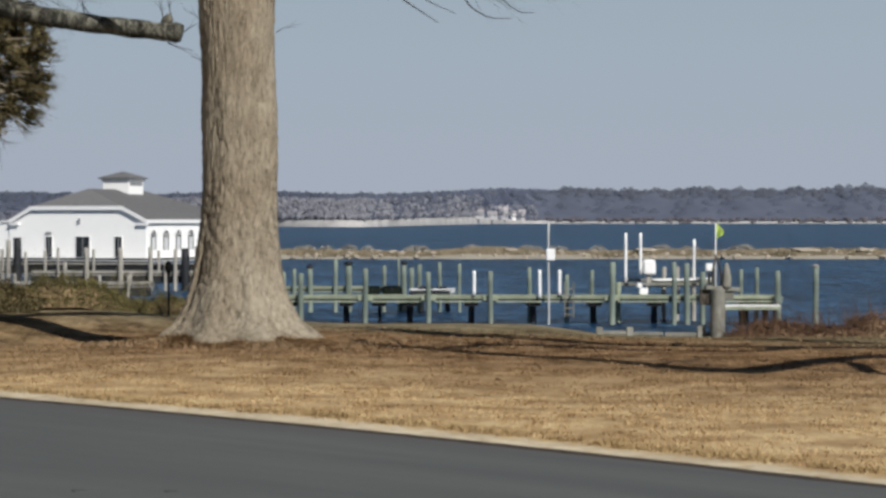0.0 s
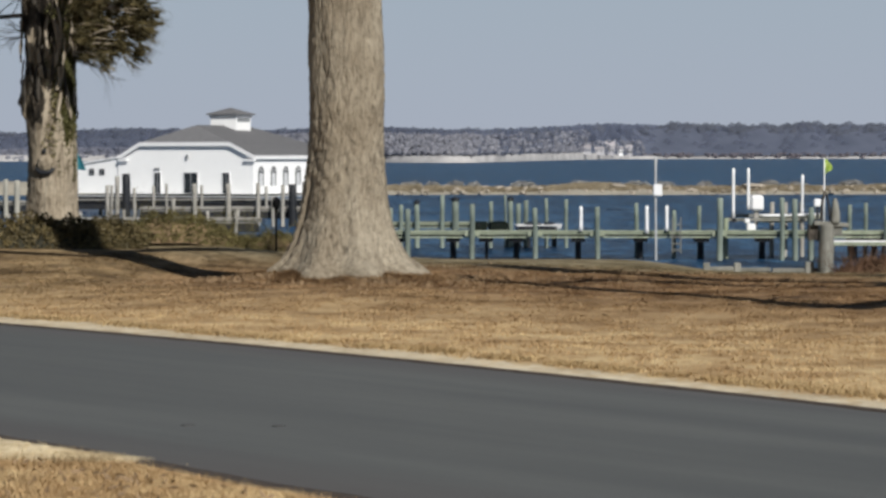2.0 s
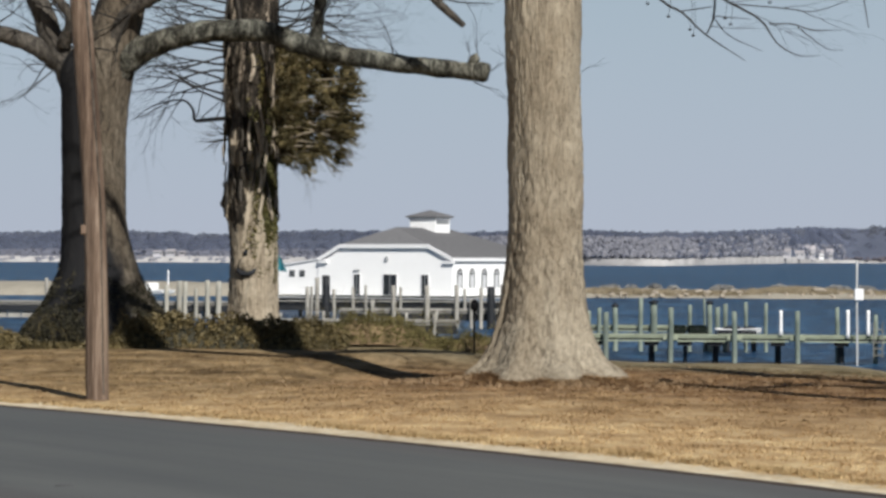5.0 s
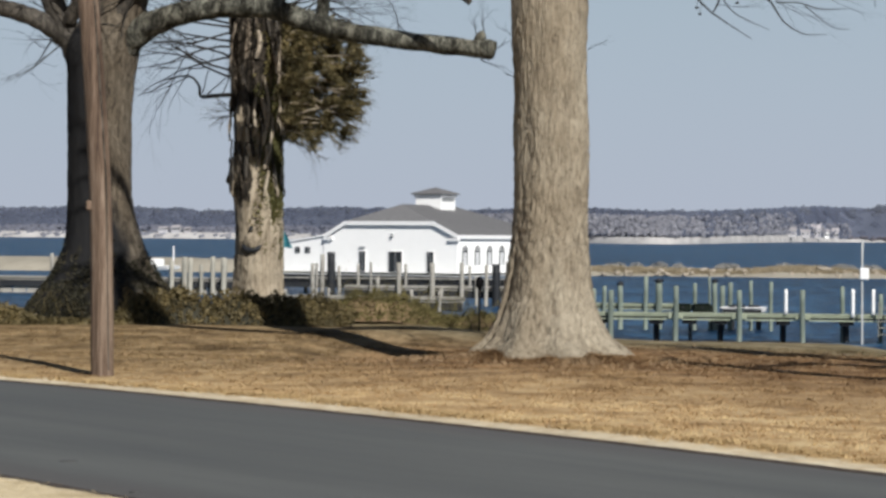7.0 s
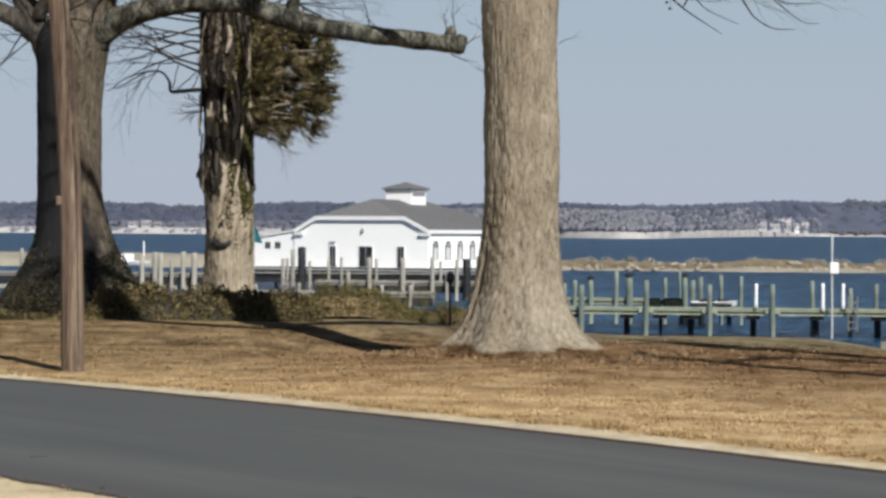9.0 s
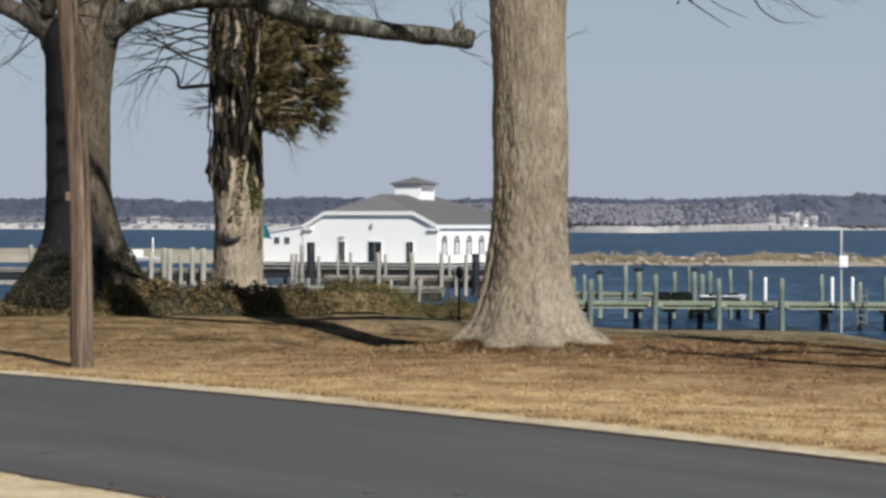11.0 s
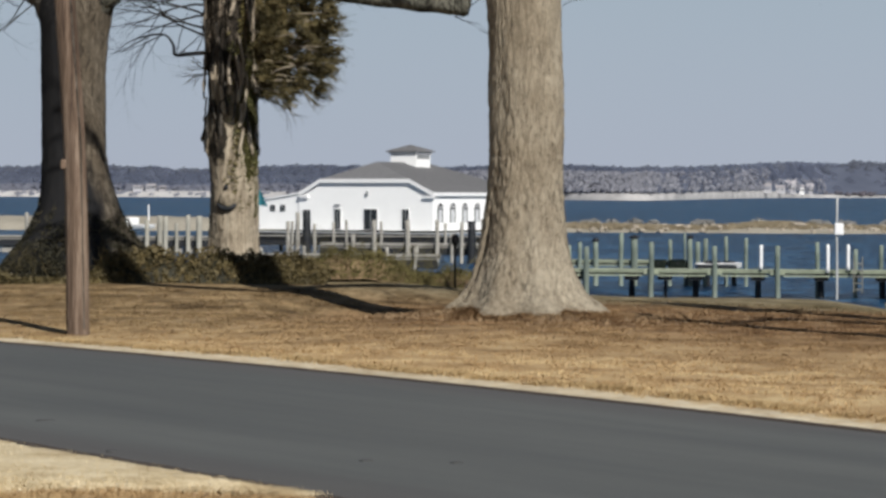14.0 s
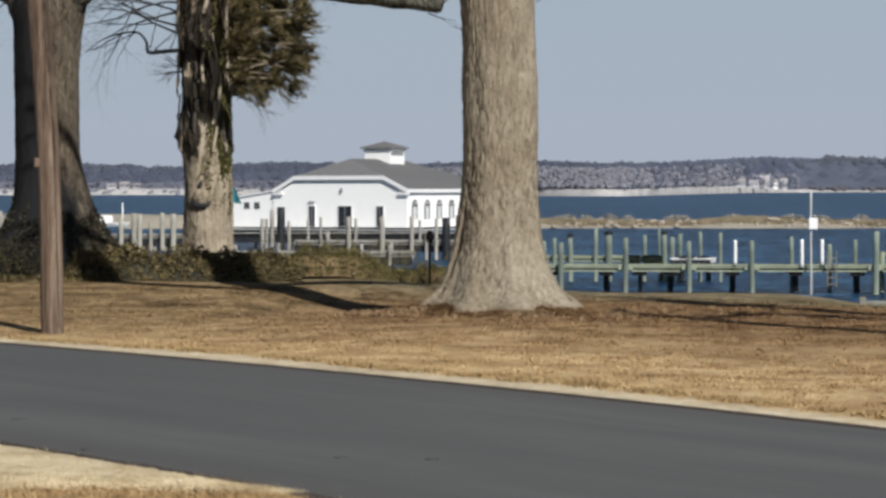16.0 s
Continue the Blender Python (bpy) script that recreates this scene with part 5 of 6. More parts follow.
for x in (-0.92, 0.02):  # dark panels along the side
    part("side_panel", boxed(x, x + 0.8, -0.8, -0.74, 0.2, 0.46, bevel=0.01), M_dark, low, "dark side panel")


# ---- bulkhead and old mooring post on the bank ----
def build_bulkhead():
    b = empty("bulkhead", 2.8, 46.2, -0.6, "low weathered timber bulkhead at the lawn's edge", "bulkhead")
    for x, w, h in ((0.04, 0.1, 0.34), (0.6, 0.1, 0.34), (1.9, 0.14, 0.36)):
        part("post", boxed(x - w / 2 - 0.01, x + w / 2 + 0.01, -0.05, 0.09, 0, h, bevel=0.012), M_silver, b)
    for x0, x1, z0, z1 in ((0.09, 0.54, 0.2, 0.27), (0.66, 1.2, 0.18, 0.25), (1.23, 1.82, 0.16, 0.24), (-0.6, -0.04, 0.12, 0.19), (1.98, 2.25, 0.17, 0.24)):
        part("cap_board", boxed(x0, x1, -0.02, 0.12, z0, z1, bevel=0.01), M_silver, b)
    part("wale", boxed(-2.5, 2.3, 0.1, 0.2, -2.2, 0.02), M_dark, b, "dark sheet timber below the cap")
    p = empty("mooring_post", 4.97, 46.0, -0.57, "thick grey old mooring post with a broken timber head", "post")
    part("shaft", limb(bmesh.new(), [(0, 0, -0.1, 0.145), (0, 0, 0.3, 0.138), (0.01, 0, 0.75, 0.135), (0.02, 0, 1.02, 0.125)], 20, 18, 0.12, 3), M_silver, p, smooth=True)
    part("timber_head", boxed(-0.3, 0.34, -0.06, 0.1, 0.98, 1.06, bevel=0.012, m=pose(0, 0, 0, 0, 4, 8)), M_silver, p, "grey cross timber")
    part("side_timber", boxed(-0.32, -0.12, 0.02, 0.12, 0.72, 1.0, bevel=0.012), M_bark_dark, p, "dark split timber")
    part("side_timber", boxed(0.12, 0.3, 0.02, 0.14, 0.8, 1.0, bevel=0.012), M_silver, p)
    part("upright", limb(bmesh.new(), [(0.16, 0, 1.03, 0.09), (0.17, 0, 1.2, 0.085), (0.165, 0, 1.36, 0.06), (0.16, 0, 1.48, 0.025)], 10, 8, 0.12, 4), M_silver, p, "grey knobbly upright stub", smooth=True)
    part("upright", limb(bmesh.new(), [(-0.08, 0.02, 1.0, 0.03), (-0.08, 0.02, 1.3, 0.028), (-0.02, 0.02, 1.62, 0.02)], 8, 6, 0.2, 5), M_bark_dark, p, "dark split upright", smooth=True)
    part("upright", limb(bmesh.new(), [(0.1, 0.03, 1.0, 0.025), (0.06, 0.03, 1.3, 0.022), (0.01, 0.03, 1.58, 0.015)], 8, 6, 0.2, 6), M_bark_dark, p, "dark split upright", smooth=True)
    lamp = empty("path_light", -4.86, 45.0, 0.116, "black lantern on a thin post at the bank", "lamp")
    part("post", boxed(-0.018, 0.018, -0.018, 0.018, -0.15, 0.66, bevel=0.004), M_black, lamp)
    part("collar", tube(bmesh.new(), [(0, 0, 0.58), (0, 0, 0.65)], [0.02, 0.045], 10), M_black, lamp)
    part("head", tube(bmesh.new(), [(0, 0, 0.65), (0, 0, 0.68), (0, 0, 0.77), (0, 0, 0.81), (0, 0, 0.85)], [0.05, 0.07, 0.072, 0.055, 0.015], 12), M_black, lamp, "black lantern head", smooth=True)


build_bulkhead()


# ---- the white pavilion over the water ----
def build_pavilion():
    """Local x runs along the gable front to the far corner, y along the flank; the near corner is the origin."""
    z0 = DECK
    hall = empty("white_building", -23.75, 203.0, z0, "white waterside hall with grey hipped roof and square cupola", "building")
    hall.matrix_world = Matrix(((-0.921, 0.391, 0, -23.75), (0.391, 0.921, 0, 203.0), (0, 0, 1, z0), (0, 0, 0, 1)))
    W, L, E, J, R = 12.76, 16.5, 3.13, 4.17, 5.62  # width, length, eave, clipped gable and ridge heights
    c = W / 2

    def wall(pts, thick, m, label=""):
        bm = bmesh.new()
        f = [bm.verts.new(p) for p in pts]
        g = [bm.verts.new(Vector(p) + Vector(thick)) for p in pts]
        bm.faces.new(f)
        bm.faces.new(g[::-1])
        for i in range(len(pts)):
            j = (i + 1) % len(pts)
            bm.faces.new((f[j], f[i], g[i], g[j]))
        bmesh.ops.recalc_face_normals(bm, faces=bm.faces)
        return part("wall", bm, m, hall, label)

    k = 2.1
    wall([(0, 0, 0), (W, 0, 0), (W, 0, E), (W - k, 0, J - 0.1), (k, 0, J - 0.1), (0, 0, E)], (0, 0.25, 0), M_white)
    wall([(0, 0.25, 0), (0, L, 0), (0, L, E), (0, 0.25, E)], (0.25, 0, 0), M_white)
    wall([(W, 0.25, 0), (W, L, 0), (W, L, E), (W, 0.25, E)], (-0.25, 0, 0), M_white)
    wall([(0.25, L, 0), (W - 0.25, L, 0), (W - 0.25, L, E), (0.25, L, E)], (0, -0.25, 0), M_white)
    # roof: clipped gable to the front, hip behind
    o = 0.16
    V = {"e0": (-o, -o, E - 0.02), "e1": (W - 0.25, -o, E - 0.02), "j0": (k, -o, J), "j1": (W - k - 0.1, -o, J), "a": (c, 1.9, R), "b": (c, L - c, R), "f0": (-o, L + o, E - 0.02), "f1": (W + o, L + o, E - 0.02)}

    def plane(keys):
        bm = bmesh.new()
        top = [bm.verts.new(V[q]) for q in keys]
        low = [bm.verts.new(Vector(V[q]) - Vector((0, 0, 0.14))) for q in keys]
        bm.faces.new(top)
        bm.faces.new(low[::-1])
        for i in range(len(keys)):
            j = (i + 1) % len(keys)
            bm.faces.new((top[j], top[i], low[i], low[j]))
        bmesh.ops.recalc_face_normals(bm, faces=bm.faces)
        return part("roof", bm, M_roof, hall, "grey shingle roof slope")
    for q in (("e0", "j0", "a", "b", "f0"), ("e1", "f1", "b", "a", "j1"), ("j0", "j1", "a"), ("f0", "b", "f1")):
        plane(q)
    # white fascia along the gable front
    def strip(a, b, h=0.32, d=0.06):
        a, b = Vector(a), Vector(b)
        bm = bmesh.new()
        q = [a, b, b - Vector((0, 0, h)), a - Vector((0, 0, h))]
        f = [bm.verts.new(p + Vector((0, -0.04, 0.02))) for p in q]
        g = [bm.verts.new(p + Vector((0, -0.04 - d, 0.02))) for p in q]
        bm.faces.new(f)
        bm.faces.new(g[::-1])
        for i in range(4):
            j = (i + 1) % 4
            bm.faces.new((f[j], f[i], g[i], g[j]))
        bmesh.ops.recalc_face_normals(bm, faces=bm.faces)
        part("fascia", bm, M_trim, hall, "white fascia board")
    strip(V["e0"], V["j0"])
    strip(V["j0"], V["j1"])
    strip(V["j1"], V["e1"])
    part("fascia", boxed(-o - 0.1, -o + 0.02, -o, L + o, E - 0.32, E - 0.03), M_trim, hall, "white eave board")
    part("eave_return", boxed(-o - 0.1, 0.7, -o - 0.1, -0.01, E - 0.5, E - 0.3), M_trim, hall, "boxed white eave return")
    part("eave_return", boxed(W - 1.0, W - 0.15, -o - 0.1, -0.01, E - 0.5, E - 0.3), M_trim, hall, "boxed white eave return")
    # cupola at the ridge
    cu = part("cupola", boxed(c - 1.22, c + 1.22, 6.2, 8.64, R - 1.0, R + 0.78), M_white, hall, "square white cupola")
    part("cornice", boxed(c - 1.34, c + 1.34, 6.08, 8.76, R + 0.66, R + 0.84, bevel=0.03), M_trim, cu)
    bm = bmesh.new()
    q = [bm.verts.new(p) for p in ((c - 1.5, 5.92, R + 0.86), (c + 1.5, 5.92, R + 0.86), (c + 1.5, 8.92, R + 0.86), (c - 1.5, 8.92, R + 0.86))]
    q2 = [bm.verts.new((v.co.x, v.co.y, v.co.z + 0.12)) for v in q]
    ap = bm.verts.new((c, 7.42, R + 1.5))
    bm.faces.new(q[::-1])
    for i in range(4):
        j = (i + 1) % 4
        bm.faces.new((q[i], q[j], q2[j], q2[i]))
        bm.faces.new((q2[i], q2[j], ap))
    part("cupola_roof", bm, M_roof, cu, "grey pyramid roof")
    for x0, x1, y0, y1 in ((c - 1.239, c - 1.221, 6.4, 8.44),):
        part("louvre", boxed(x0, x1, y0, y1, R + 0.3, R + 0.6), M_louvre, cu, "grey louvre band")

    # doors and windows of the front: x along the front, width, bottom, top
    def opening(name, x, w, z_lo, z_hi, flank=False, arch=False, label=""):
        def at(u0, u1, d0, d1, a, b):
            return boxed(d0, d1, u0, u1, a, b) if flank else boxed(u0, u1, d0, d1, a, b)
        th = part(name, at(x - w / 2, x + w / 2, -0.03, 0.04, z_lo, z_hi), M_pane if arch else M_glass, hall, label)
        edge = M_louvre_dark if arch else M_trim
        t = 0.08 if arch else 0.035
        for u0, u1, a, b in ((x - w / 2 - t, x - w / 2, z_lo, z_hi + t), (x + w / 2, x + w / 2 + t, z_lo, z_hi + t), (x - w / 2, x + w / 2, z_hi, z_hi + t)):
            part("frame", at(u0, u1, -0.07, 0.02, a, b), edge, th)
        if arch:
            bm = bmesh.new()
            for i in range(9):
                w0, w1 = math.pi * i / 9, math.pi * (i + 1) / 9
                for (wa, wb) in ((w0, w1),):
                    pa = [(r * math.cos(wa), r * math.sin(wa)) for r in (w / 2, w / 2 + 0.1)]
                    pb = [(r * math.cos(wb), r * math.sin(wb)) for r in (w / 2, w / 2 + 0.1)]
                    vs = [bm.verts.new((-0.06, x + p[0], z_hi + t + p[1])) for p in (pa[0], pa[1], pb[1], pb[0])]
                    bm.faces.new(vs)
            bmesh.ops.solidify(bm, geom=bm.faces[:], thickness=0.05)
            part("arch_trim", bm, edge, th)
            bm = bmesh.new()
            vs = [bm.verts.new((-0.025, x + w / 2 * math.cos(math.pi * i / 12), z_hi + t + w / 2 * math.sin(math.pi * i / 12))) for i in range(13)]
            bm.faces.new(vs)
            bmesh.ops.solidify(bm, geom=bm.faces[:], thickness=0.03)
            part("arch_pane", bm, M_pane, th)
        else:
            part("mullion", at(x - 0.025, x + 0.025, -0.06, -0.03, z_lo, z_hi), M_louvre, th)
        return th
    opening("door", 8.97, 0.62, 0.05, 1.72, label="dark glazed door")
    opening("door", 5.8, 1.3, 0.05, 1.72, label="wide dark glazed door")
    opening("door", 2.5, 0.66, 0.05, 1.72, label="dark glazed door")
    for y in (1.2, 3.25, 5.3, 7.4, 9.5, 11.6, 13.7):
        opening("window", y, 0.66, 0.65, 1.72, flank=True, arch=True, label="tall arched window with pale blinds")
    part("lamp", boxed(6.0, 6.15, -0.22, -0.01, 2.85, 3.2, bevel=0.03), M_louvre, hall, "small grey wall lantern")
    part("lamp", boxed(8.7, 9.25, -0.16, -0.01, 1.98, 2.1, bevel=0.02), M_louvre, hall, "grey lamp over the door")
    # lower wing at the far corner, with a lean-to roof
    wing = wall([(W + 0.02, 0.1, 0), (W + 5.4, 0.1, 0), (W + 5.4, 0.1, 2.12), (W + 0.02, 0.1, 2.92)], (0, 7, 0), M_white, "lower white wing")
    wing.name = "wing"
    bm = bmesh.new()
    a = [bm.verts.new(p) for p in ((W + 0.02, -0.05, 2.93), (W + 5.6, -0.05, 2.11), (W + 5.6, 7.3, 2.11), (W + 0.02, 7.3, 2.93))]
    b = [bm.verts.new(v.co + Vector((0, 0, 0.12))) for v in a]
    bm.faces.new(a[::-1])
    bm.faces.new(b)
    for i in range(4):
        j = (i + 1) % 4
        bm.faces.new((a[i], a[j], b[j], b[i]))
    part("wing_roof", bm, M_trim, wing, "pale sloping wing roof")
    for x in (14.4, 15.4):
        w = part("wing_window", boxed(x - 0.24, x + 0.24, 0.05, 0.12, 1.5, 2.02), M_glass, wing, "small dark window")
        part("window_bar", boxed(x - 0.03, x + 0.03, 0.03, 0.05, 1.5, 2.02), M_louvre, wing)
    # platform and its piles; boards kept pale to bounce light onto the front wall
    part("platform", boxed(-1.5, W + 6.5, -1.6, L + 1, -0.24, -0.17), M_spar, hall, "boarded platform kept pale to bounce light")
    # dark strip that stands for the shaded gap under the building
    part("skirt_beam", boxed(-1.4, W + 6.4, -1.5, -1.3, -0.55, -0.25), M_dark, hall, "dark strip as the shade under the platform")
    for x in (-1.2, 1.5, 4.2, 6.9, 9.6, 12.3, 15.0, 17.7):
        ob = part("piling", pile_mesh(0.17, -2.6, -0.33, M_dark, x), M_dark, hall, "pile painted near-black as under-deck shade", smooth=True)
        ob.location = (x, -1.3, 0)
    return hall


M_pane = grainy("blind_pane", [(0.3, (0.55, 0.56, 0.57)), (0.7, (0.68, 0.69, 0.7))], 1, 0.3, 0.0, vary=0.05)
M_louvre_dark = grainy("dark_grey_trim", [(0.3, (0.05, 0.053, 0.057)), (0.7, (0.10, 0.105, 0.11))], 3, 0.6, 0.0, vary=0.05)
M_louvre = grainy("grey_louvre", [(0.3, (0.16, 0.17, 0.18)), (0.7, (0.3, 0.31, 0.32))], 3, 0.6, 0.0, vary=0.05)
build_pavilion()


def build_boardwalk(y, x0, x1, label, piles, edge=None):
    """A low boardwalk on piles; piles: x, top, radius, material."""
    w = empty("boardwalk", x0, y, WATER, label, "dock")
    z = -WATER
    add_deck(w, 0, x1 - x0, 0, 1.6, DECK + z, M_grey, edge or M_grey)
    # dark panel that paints the shaded gap below the deck
    part("shadow_beam", boxed(0, x1 - x0, 0.12, 0.3, DECK - 0.7 + z, DECK - 0.25 + z), M_dark, w, "dark panel as the shade under the deck")
    for x, top, r, m in piles:
        add_pile(w, x - x0, -0.2, r, -1.2, top + z, m)
    n = int((x1 - x0) / 3)
    for i in range(n):
        add_pile(w, 1.0 + 3 * i, 1.0, 0.15, -1.2, DECK - 0.06 + z, M_dark, "pile painted near-black as under-deck shade")
    return w


# M_dark edge boards paint the black shaded band under this walk
build_boardwalk(179, -36, -13, "far grey boardwalk before the white hall", [(-31.0, -0.4, 0.13, M_grey), (-28.0, -0.45, 0.13, M_grey), (-24.6, -0.4, 0.13, M_grey), (-20.0, -0.5, 0.13, M_grey), (-16.5, -0.4, 0.13, M_grey)], M_dark)
build_boardwalk(153, -24.8, -12, "grey boardwalk with mooring piles", [(-26.74, -0.1, 0.15, M_grey), (-26.15, 0.45, 0.17, M_grey), (-25.6, 0.6, 0.3, M_dark), (-25.1, -0.25, 0.12, M_grey), (-23.15, 0.0, 0.1, M_grey), (-22.73, -0.87, 0.15, M_grey), (-21.45, 0.0, 0.16, M_grey), (-19.4, 0.0, 0.19, M_grey), (-18.82, -1.5, 0.13, M_grey),
                                                                      (-17.6, 0.03, 0.16, M_grey), (-16.7, -0.8, 0.12, M_grey), (-16.1, -0.1, 0.14, M_grey), (-15.5, -0.05, 0.3, M_dark), (-14.8, 0.1, 0.14, M_grey)])
build_boardwalk(126, -24.5, -14.5, "low grey boardwalk near the bank", [(-23.4, -1.1, 0.1, M_grey), (-21.2, -1.0, 0.1, M_grey), (-19.1, -1.1, 0.1, M_grey), (-17.0, -1.05, 0.1, M_grey), (-15.6, -1.1, 0.1, M_grey)])


# ---- the marina past the cedar ----
M_pale_wood = grainy("bleached_pile_wood", [(0.3, (0.27, 0.26, 0.22)), (0.7, (0.46, 0.445, 0.39))], 3, 0.85, 0.3, 0.01, (1, 1, 0.2))


def build_marina():
    w = build_boardwalk(174, -62, -35.7, "grey marina pier with mooring piles", [(-39.47, 0.02, 0.24, M_pale_wood), (-39.07, -0.05, 0.2, M_pale_wood), (-37.47, 0.07, 0.2, M_pale_wood), (-36.7, 0.0, 0.24, M_pale_wood), (-38.3, -0.5, 0.16, M_pale_wood), (-40.4, -0.26, 0.2, M_pale_wood), (-45.5, 0.3, 0.16, M_grey), (-49, 0.2, 0.16, M_grey), (-53, 0.3, 0.16, M_grey)])
    for k in range(26):  # upright wave boards under the deck
        part("wave_board", boxed(0.05 + k, 0.97 + k, 0.34, 0.4, -0.3, DECK - 0.42 - WATER - 0.05 * (k % 3)), M_grey, w)
    boat = skiff("motor_boat", -57.2, 240, WATER + 0.5, 20, 4.4, "white motor boat with a low cabin at the pier", M_skiff)
    part("cabin", boxed(-1.0, 0.6, -0.6, 0.6, 0.5, 1.3, bevel=0.12), M_skiff, boat, "white cabin")
    part("windscreen", boxed(0.57, 0.63, -0.45, 0.45, 0.9, 1.2), M_glass, boat)
    part("mast", boxed(1.5, 1.62, -0.05, 0.05, 0.4, 2.5), M_trim, boat)
    f = empty("flag_pole", -36.7, 196.0, DECK, "short pole with a furled teal flag beside the hall", "flag")
    part("pole", tube(bmesh.new(), [(0, 0, 0), (0, 0, 2.0), (0, 0, 3.4)], [0.05, 0.045, 0.035], 8), M_trim, f, smooth=True)
    verts, faces = [], []
    for i in range(7):
        for k in range(5):
            u, v = i / 6, k / 4
            verts.append((0.03 + 0.75 * u * (0.4 + 0.6 * v), 0.08 * math.sin(5 * u), 3.35 - 1.3 * v * (1 - 0.2 * u) - 0.35 * u))
    for i in range(6):
        for k in range(4):
            q = i * 5 + k
            faces.append((q, q + 1, q + 6, q + 5))
    part("cloth", sheet("cloth", verts, faces, M_teal), M_teal, f, "teal cloth")


build_marina()


# ---- breakwater: a low spit with dry grass and stones ----
def build_breakwater():
    rnd = random.Random(31)
    sp = empty("breakwater", 0, 280, WATER, "low stony spit with dry marsh grass", "breakwater", kind="structure")
    xs, n = np.arange(-140, 140, 1.4), 9
    verts, faces = [], []
    for x in xs:
        top = (0.66 if x > -50 else 0.66 + 0.84 * min(1.0, (-50 - x) / 8)) + 0.25 * noise.noise(Vector((x * 0.08, 0, 0))) + 0.12 * noise.noise(Vector((x * 0.5, 2, 0)))
        wd = 7 + 2 * noise.noise(Vector((x * 0.05, 5, 0)))
        for k in range(n):
            u = k / (n - 1)
            verts.append((x, (u - 0.5) * 2 * wd + 1.2 * noise.noise(Vector((x * 0.2, u * 3, 9))), -0.4 + (top + 0.4) * math.sin(math.pi * u) ** 0.7))
    for i in range(len(xs) - 1):
        for k in range(n - 1):
            q = i * n + k
            faces.append((q, q + n, q + n + 1, q + 1))
    part("bank", sheet("bank", verts, [f[::-1] for f in faces], M_spit), M_spit, sp, "pale sandy bank")
    pts_v, pts_f = [], []
    for j in range(15000):
        x = rnd.uniform(-26, 75) if j < 12000 else rnd.uniform(-140, 140)
        dens = 0.5 + 0.5 * noise.noise(Vector((x * 0.12, 1, 4)))
        if rnd.random() > dens + 0.25:
            continue
        y = rnd.uniform(-4.2, 4)
        top = 0.66 + 0.25 * noise.noise(Vector((x * 0.08, 0, 0)))
        z = -0.45 + (top + 0.4) * math.sin(math.pi * (y / 14.0 + 0.5)) ** 0.7
        h = rnd.uniform(0.15, 0.5) * (0.5 + dens)
        for q in range(3):
            i, w = len(pts_v), rnd.uniform(0.08, 0.2)
            dx = rnd.gauss(0, 0.15)
            pts_v += [(x - w, y, z), (x + w, y + rnd.gauss(0, 0.1), z), (x + dx, y + rnd.gauss(0, 0.1), z + h)]
            pts_f.append((i, i + 1, i + 2))
    tagged(part("marsh_grass", sheet("marsh_grass", pts_v, pts_f, M_marsh, False), M_marsh, sp, "dry tan marsh grass"), kind="stuff")
    stones = []
    for v in range(5):
        bm = bmesh.new()
        bmesh.ops.create_icosphere(bm, subdivisions=1, radius=1)
        for q in bm.verts:
            q.co *= 1 + 0.35 * noise.noise(q.co * 1.3 + Vector((v * 7, 0, 0)))
        stones.append(mesh_of("stone", bm, M_stone, False))
    for j in range(290):
        x = rnd.uniform(-25, 70)
        ob = part("stone", stones[j % 5], M_stone, sp)
        s = rnd.uniform(0.14, 0.42)
        y = rnd.uniform(-5.6, 1.0)
        ob.matrix_basis = Matrix.LocRotScale((x, y, -0.35 + 1.1 * math.sin(math.pi * (y / 14.0 + 0.5)) ** 0.7), Euler((rnd.uniform(-0.3, 0.3), rnd.uniform(-0.3, 0.3), rnd.uniform(0, 6))), (s * rnd.uniform(1, 1.9), s, s * rnd.uniform(0.5, 0.8)))
    for x, w in ((39.7, 2.0), (46, 1.2), (50, 1.6), (7.5, 1.0), (22, 1.4)):
        ob = part("stone", stones[int(w * 10) % 5], M_stone, sp, "long pale stone slab")
        ob.matrix_basis = Matrix.LocRotScale((x, -3, 0.95), Euler((0, 0.03, 0)), (w, 0.6, 0.24))
    # round bare shrubs along the crest, of uneven size, in loose groups
    pts, bm = [], bmesh.new()
    for j in range(95):
        x, y = rnd.uniform(-26, 34) if j < 70 else rnd.uniform(34, 75), rnd.uniform(0.5, 4)
        if noise.noise(Vector((x * 0.25, 7, 0))) < -0.12:
            continue
        r = rnd.uniform(0.35, 0.95) * (1.0 if x < 34 else 0.6)
        for q in range(2):
            twigs(bm, rnd, (x + rnd.gauss(0, 0.3) * r, y, 0.5), (rnd.gauss(0, 0.6), 0, 1), r * rnd.uniform(0.6, 0.9), 0.014, 1, 0.7, 0, 3)
        for q in range(int(520 * r)):
            d = Vector((rnd.gauss(0, 1), rnd.gauss(0, 1), abs(rnd.gauss(0, 1)))).normalized() * r * rnd.random() ** 0.6
            pts.append((x + d.x * 1.25, y + d.y * 0.6, 0.75 + d.z * 0.9))
    tagged(part("shrubs", bm, M_shrub, sp, "bare grey shrubs"), kind="stuff")
    tagged(part("shrub_twigs", sheet("shrub_twigs", *leaf_cards(pts, 0.17, rnd, 0.5, 0.5), M_shrub, False), M_shrub, sp), kind="stuff")


M_spit = grainy("sandy_bank", [(0.3, (0.24, 0.22, 0.175)), (0.7, (0.38, 0.35, 0.29))], 0.4, 0.95, 0.3, 0.1)
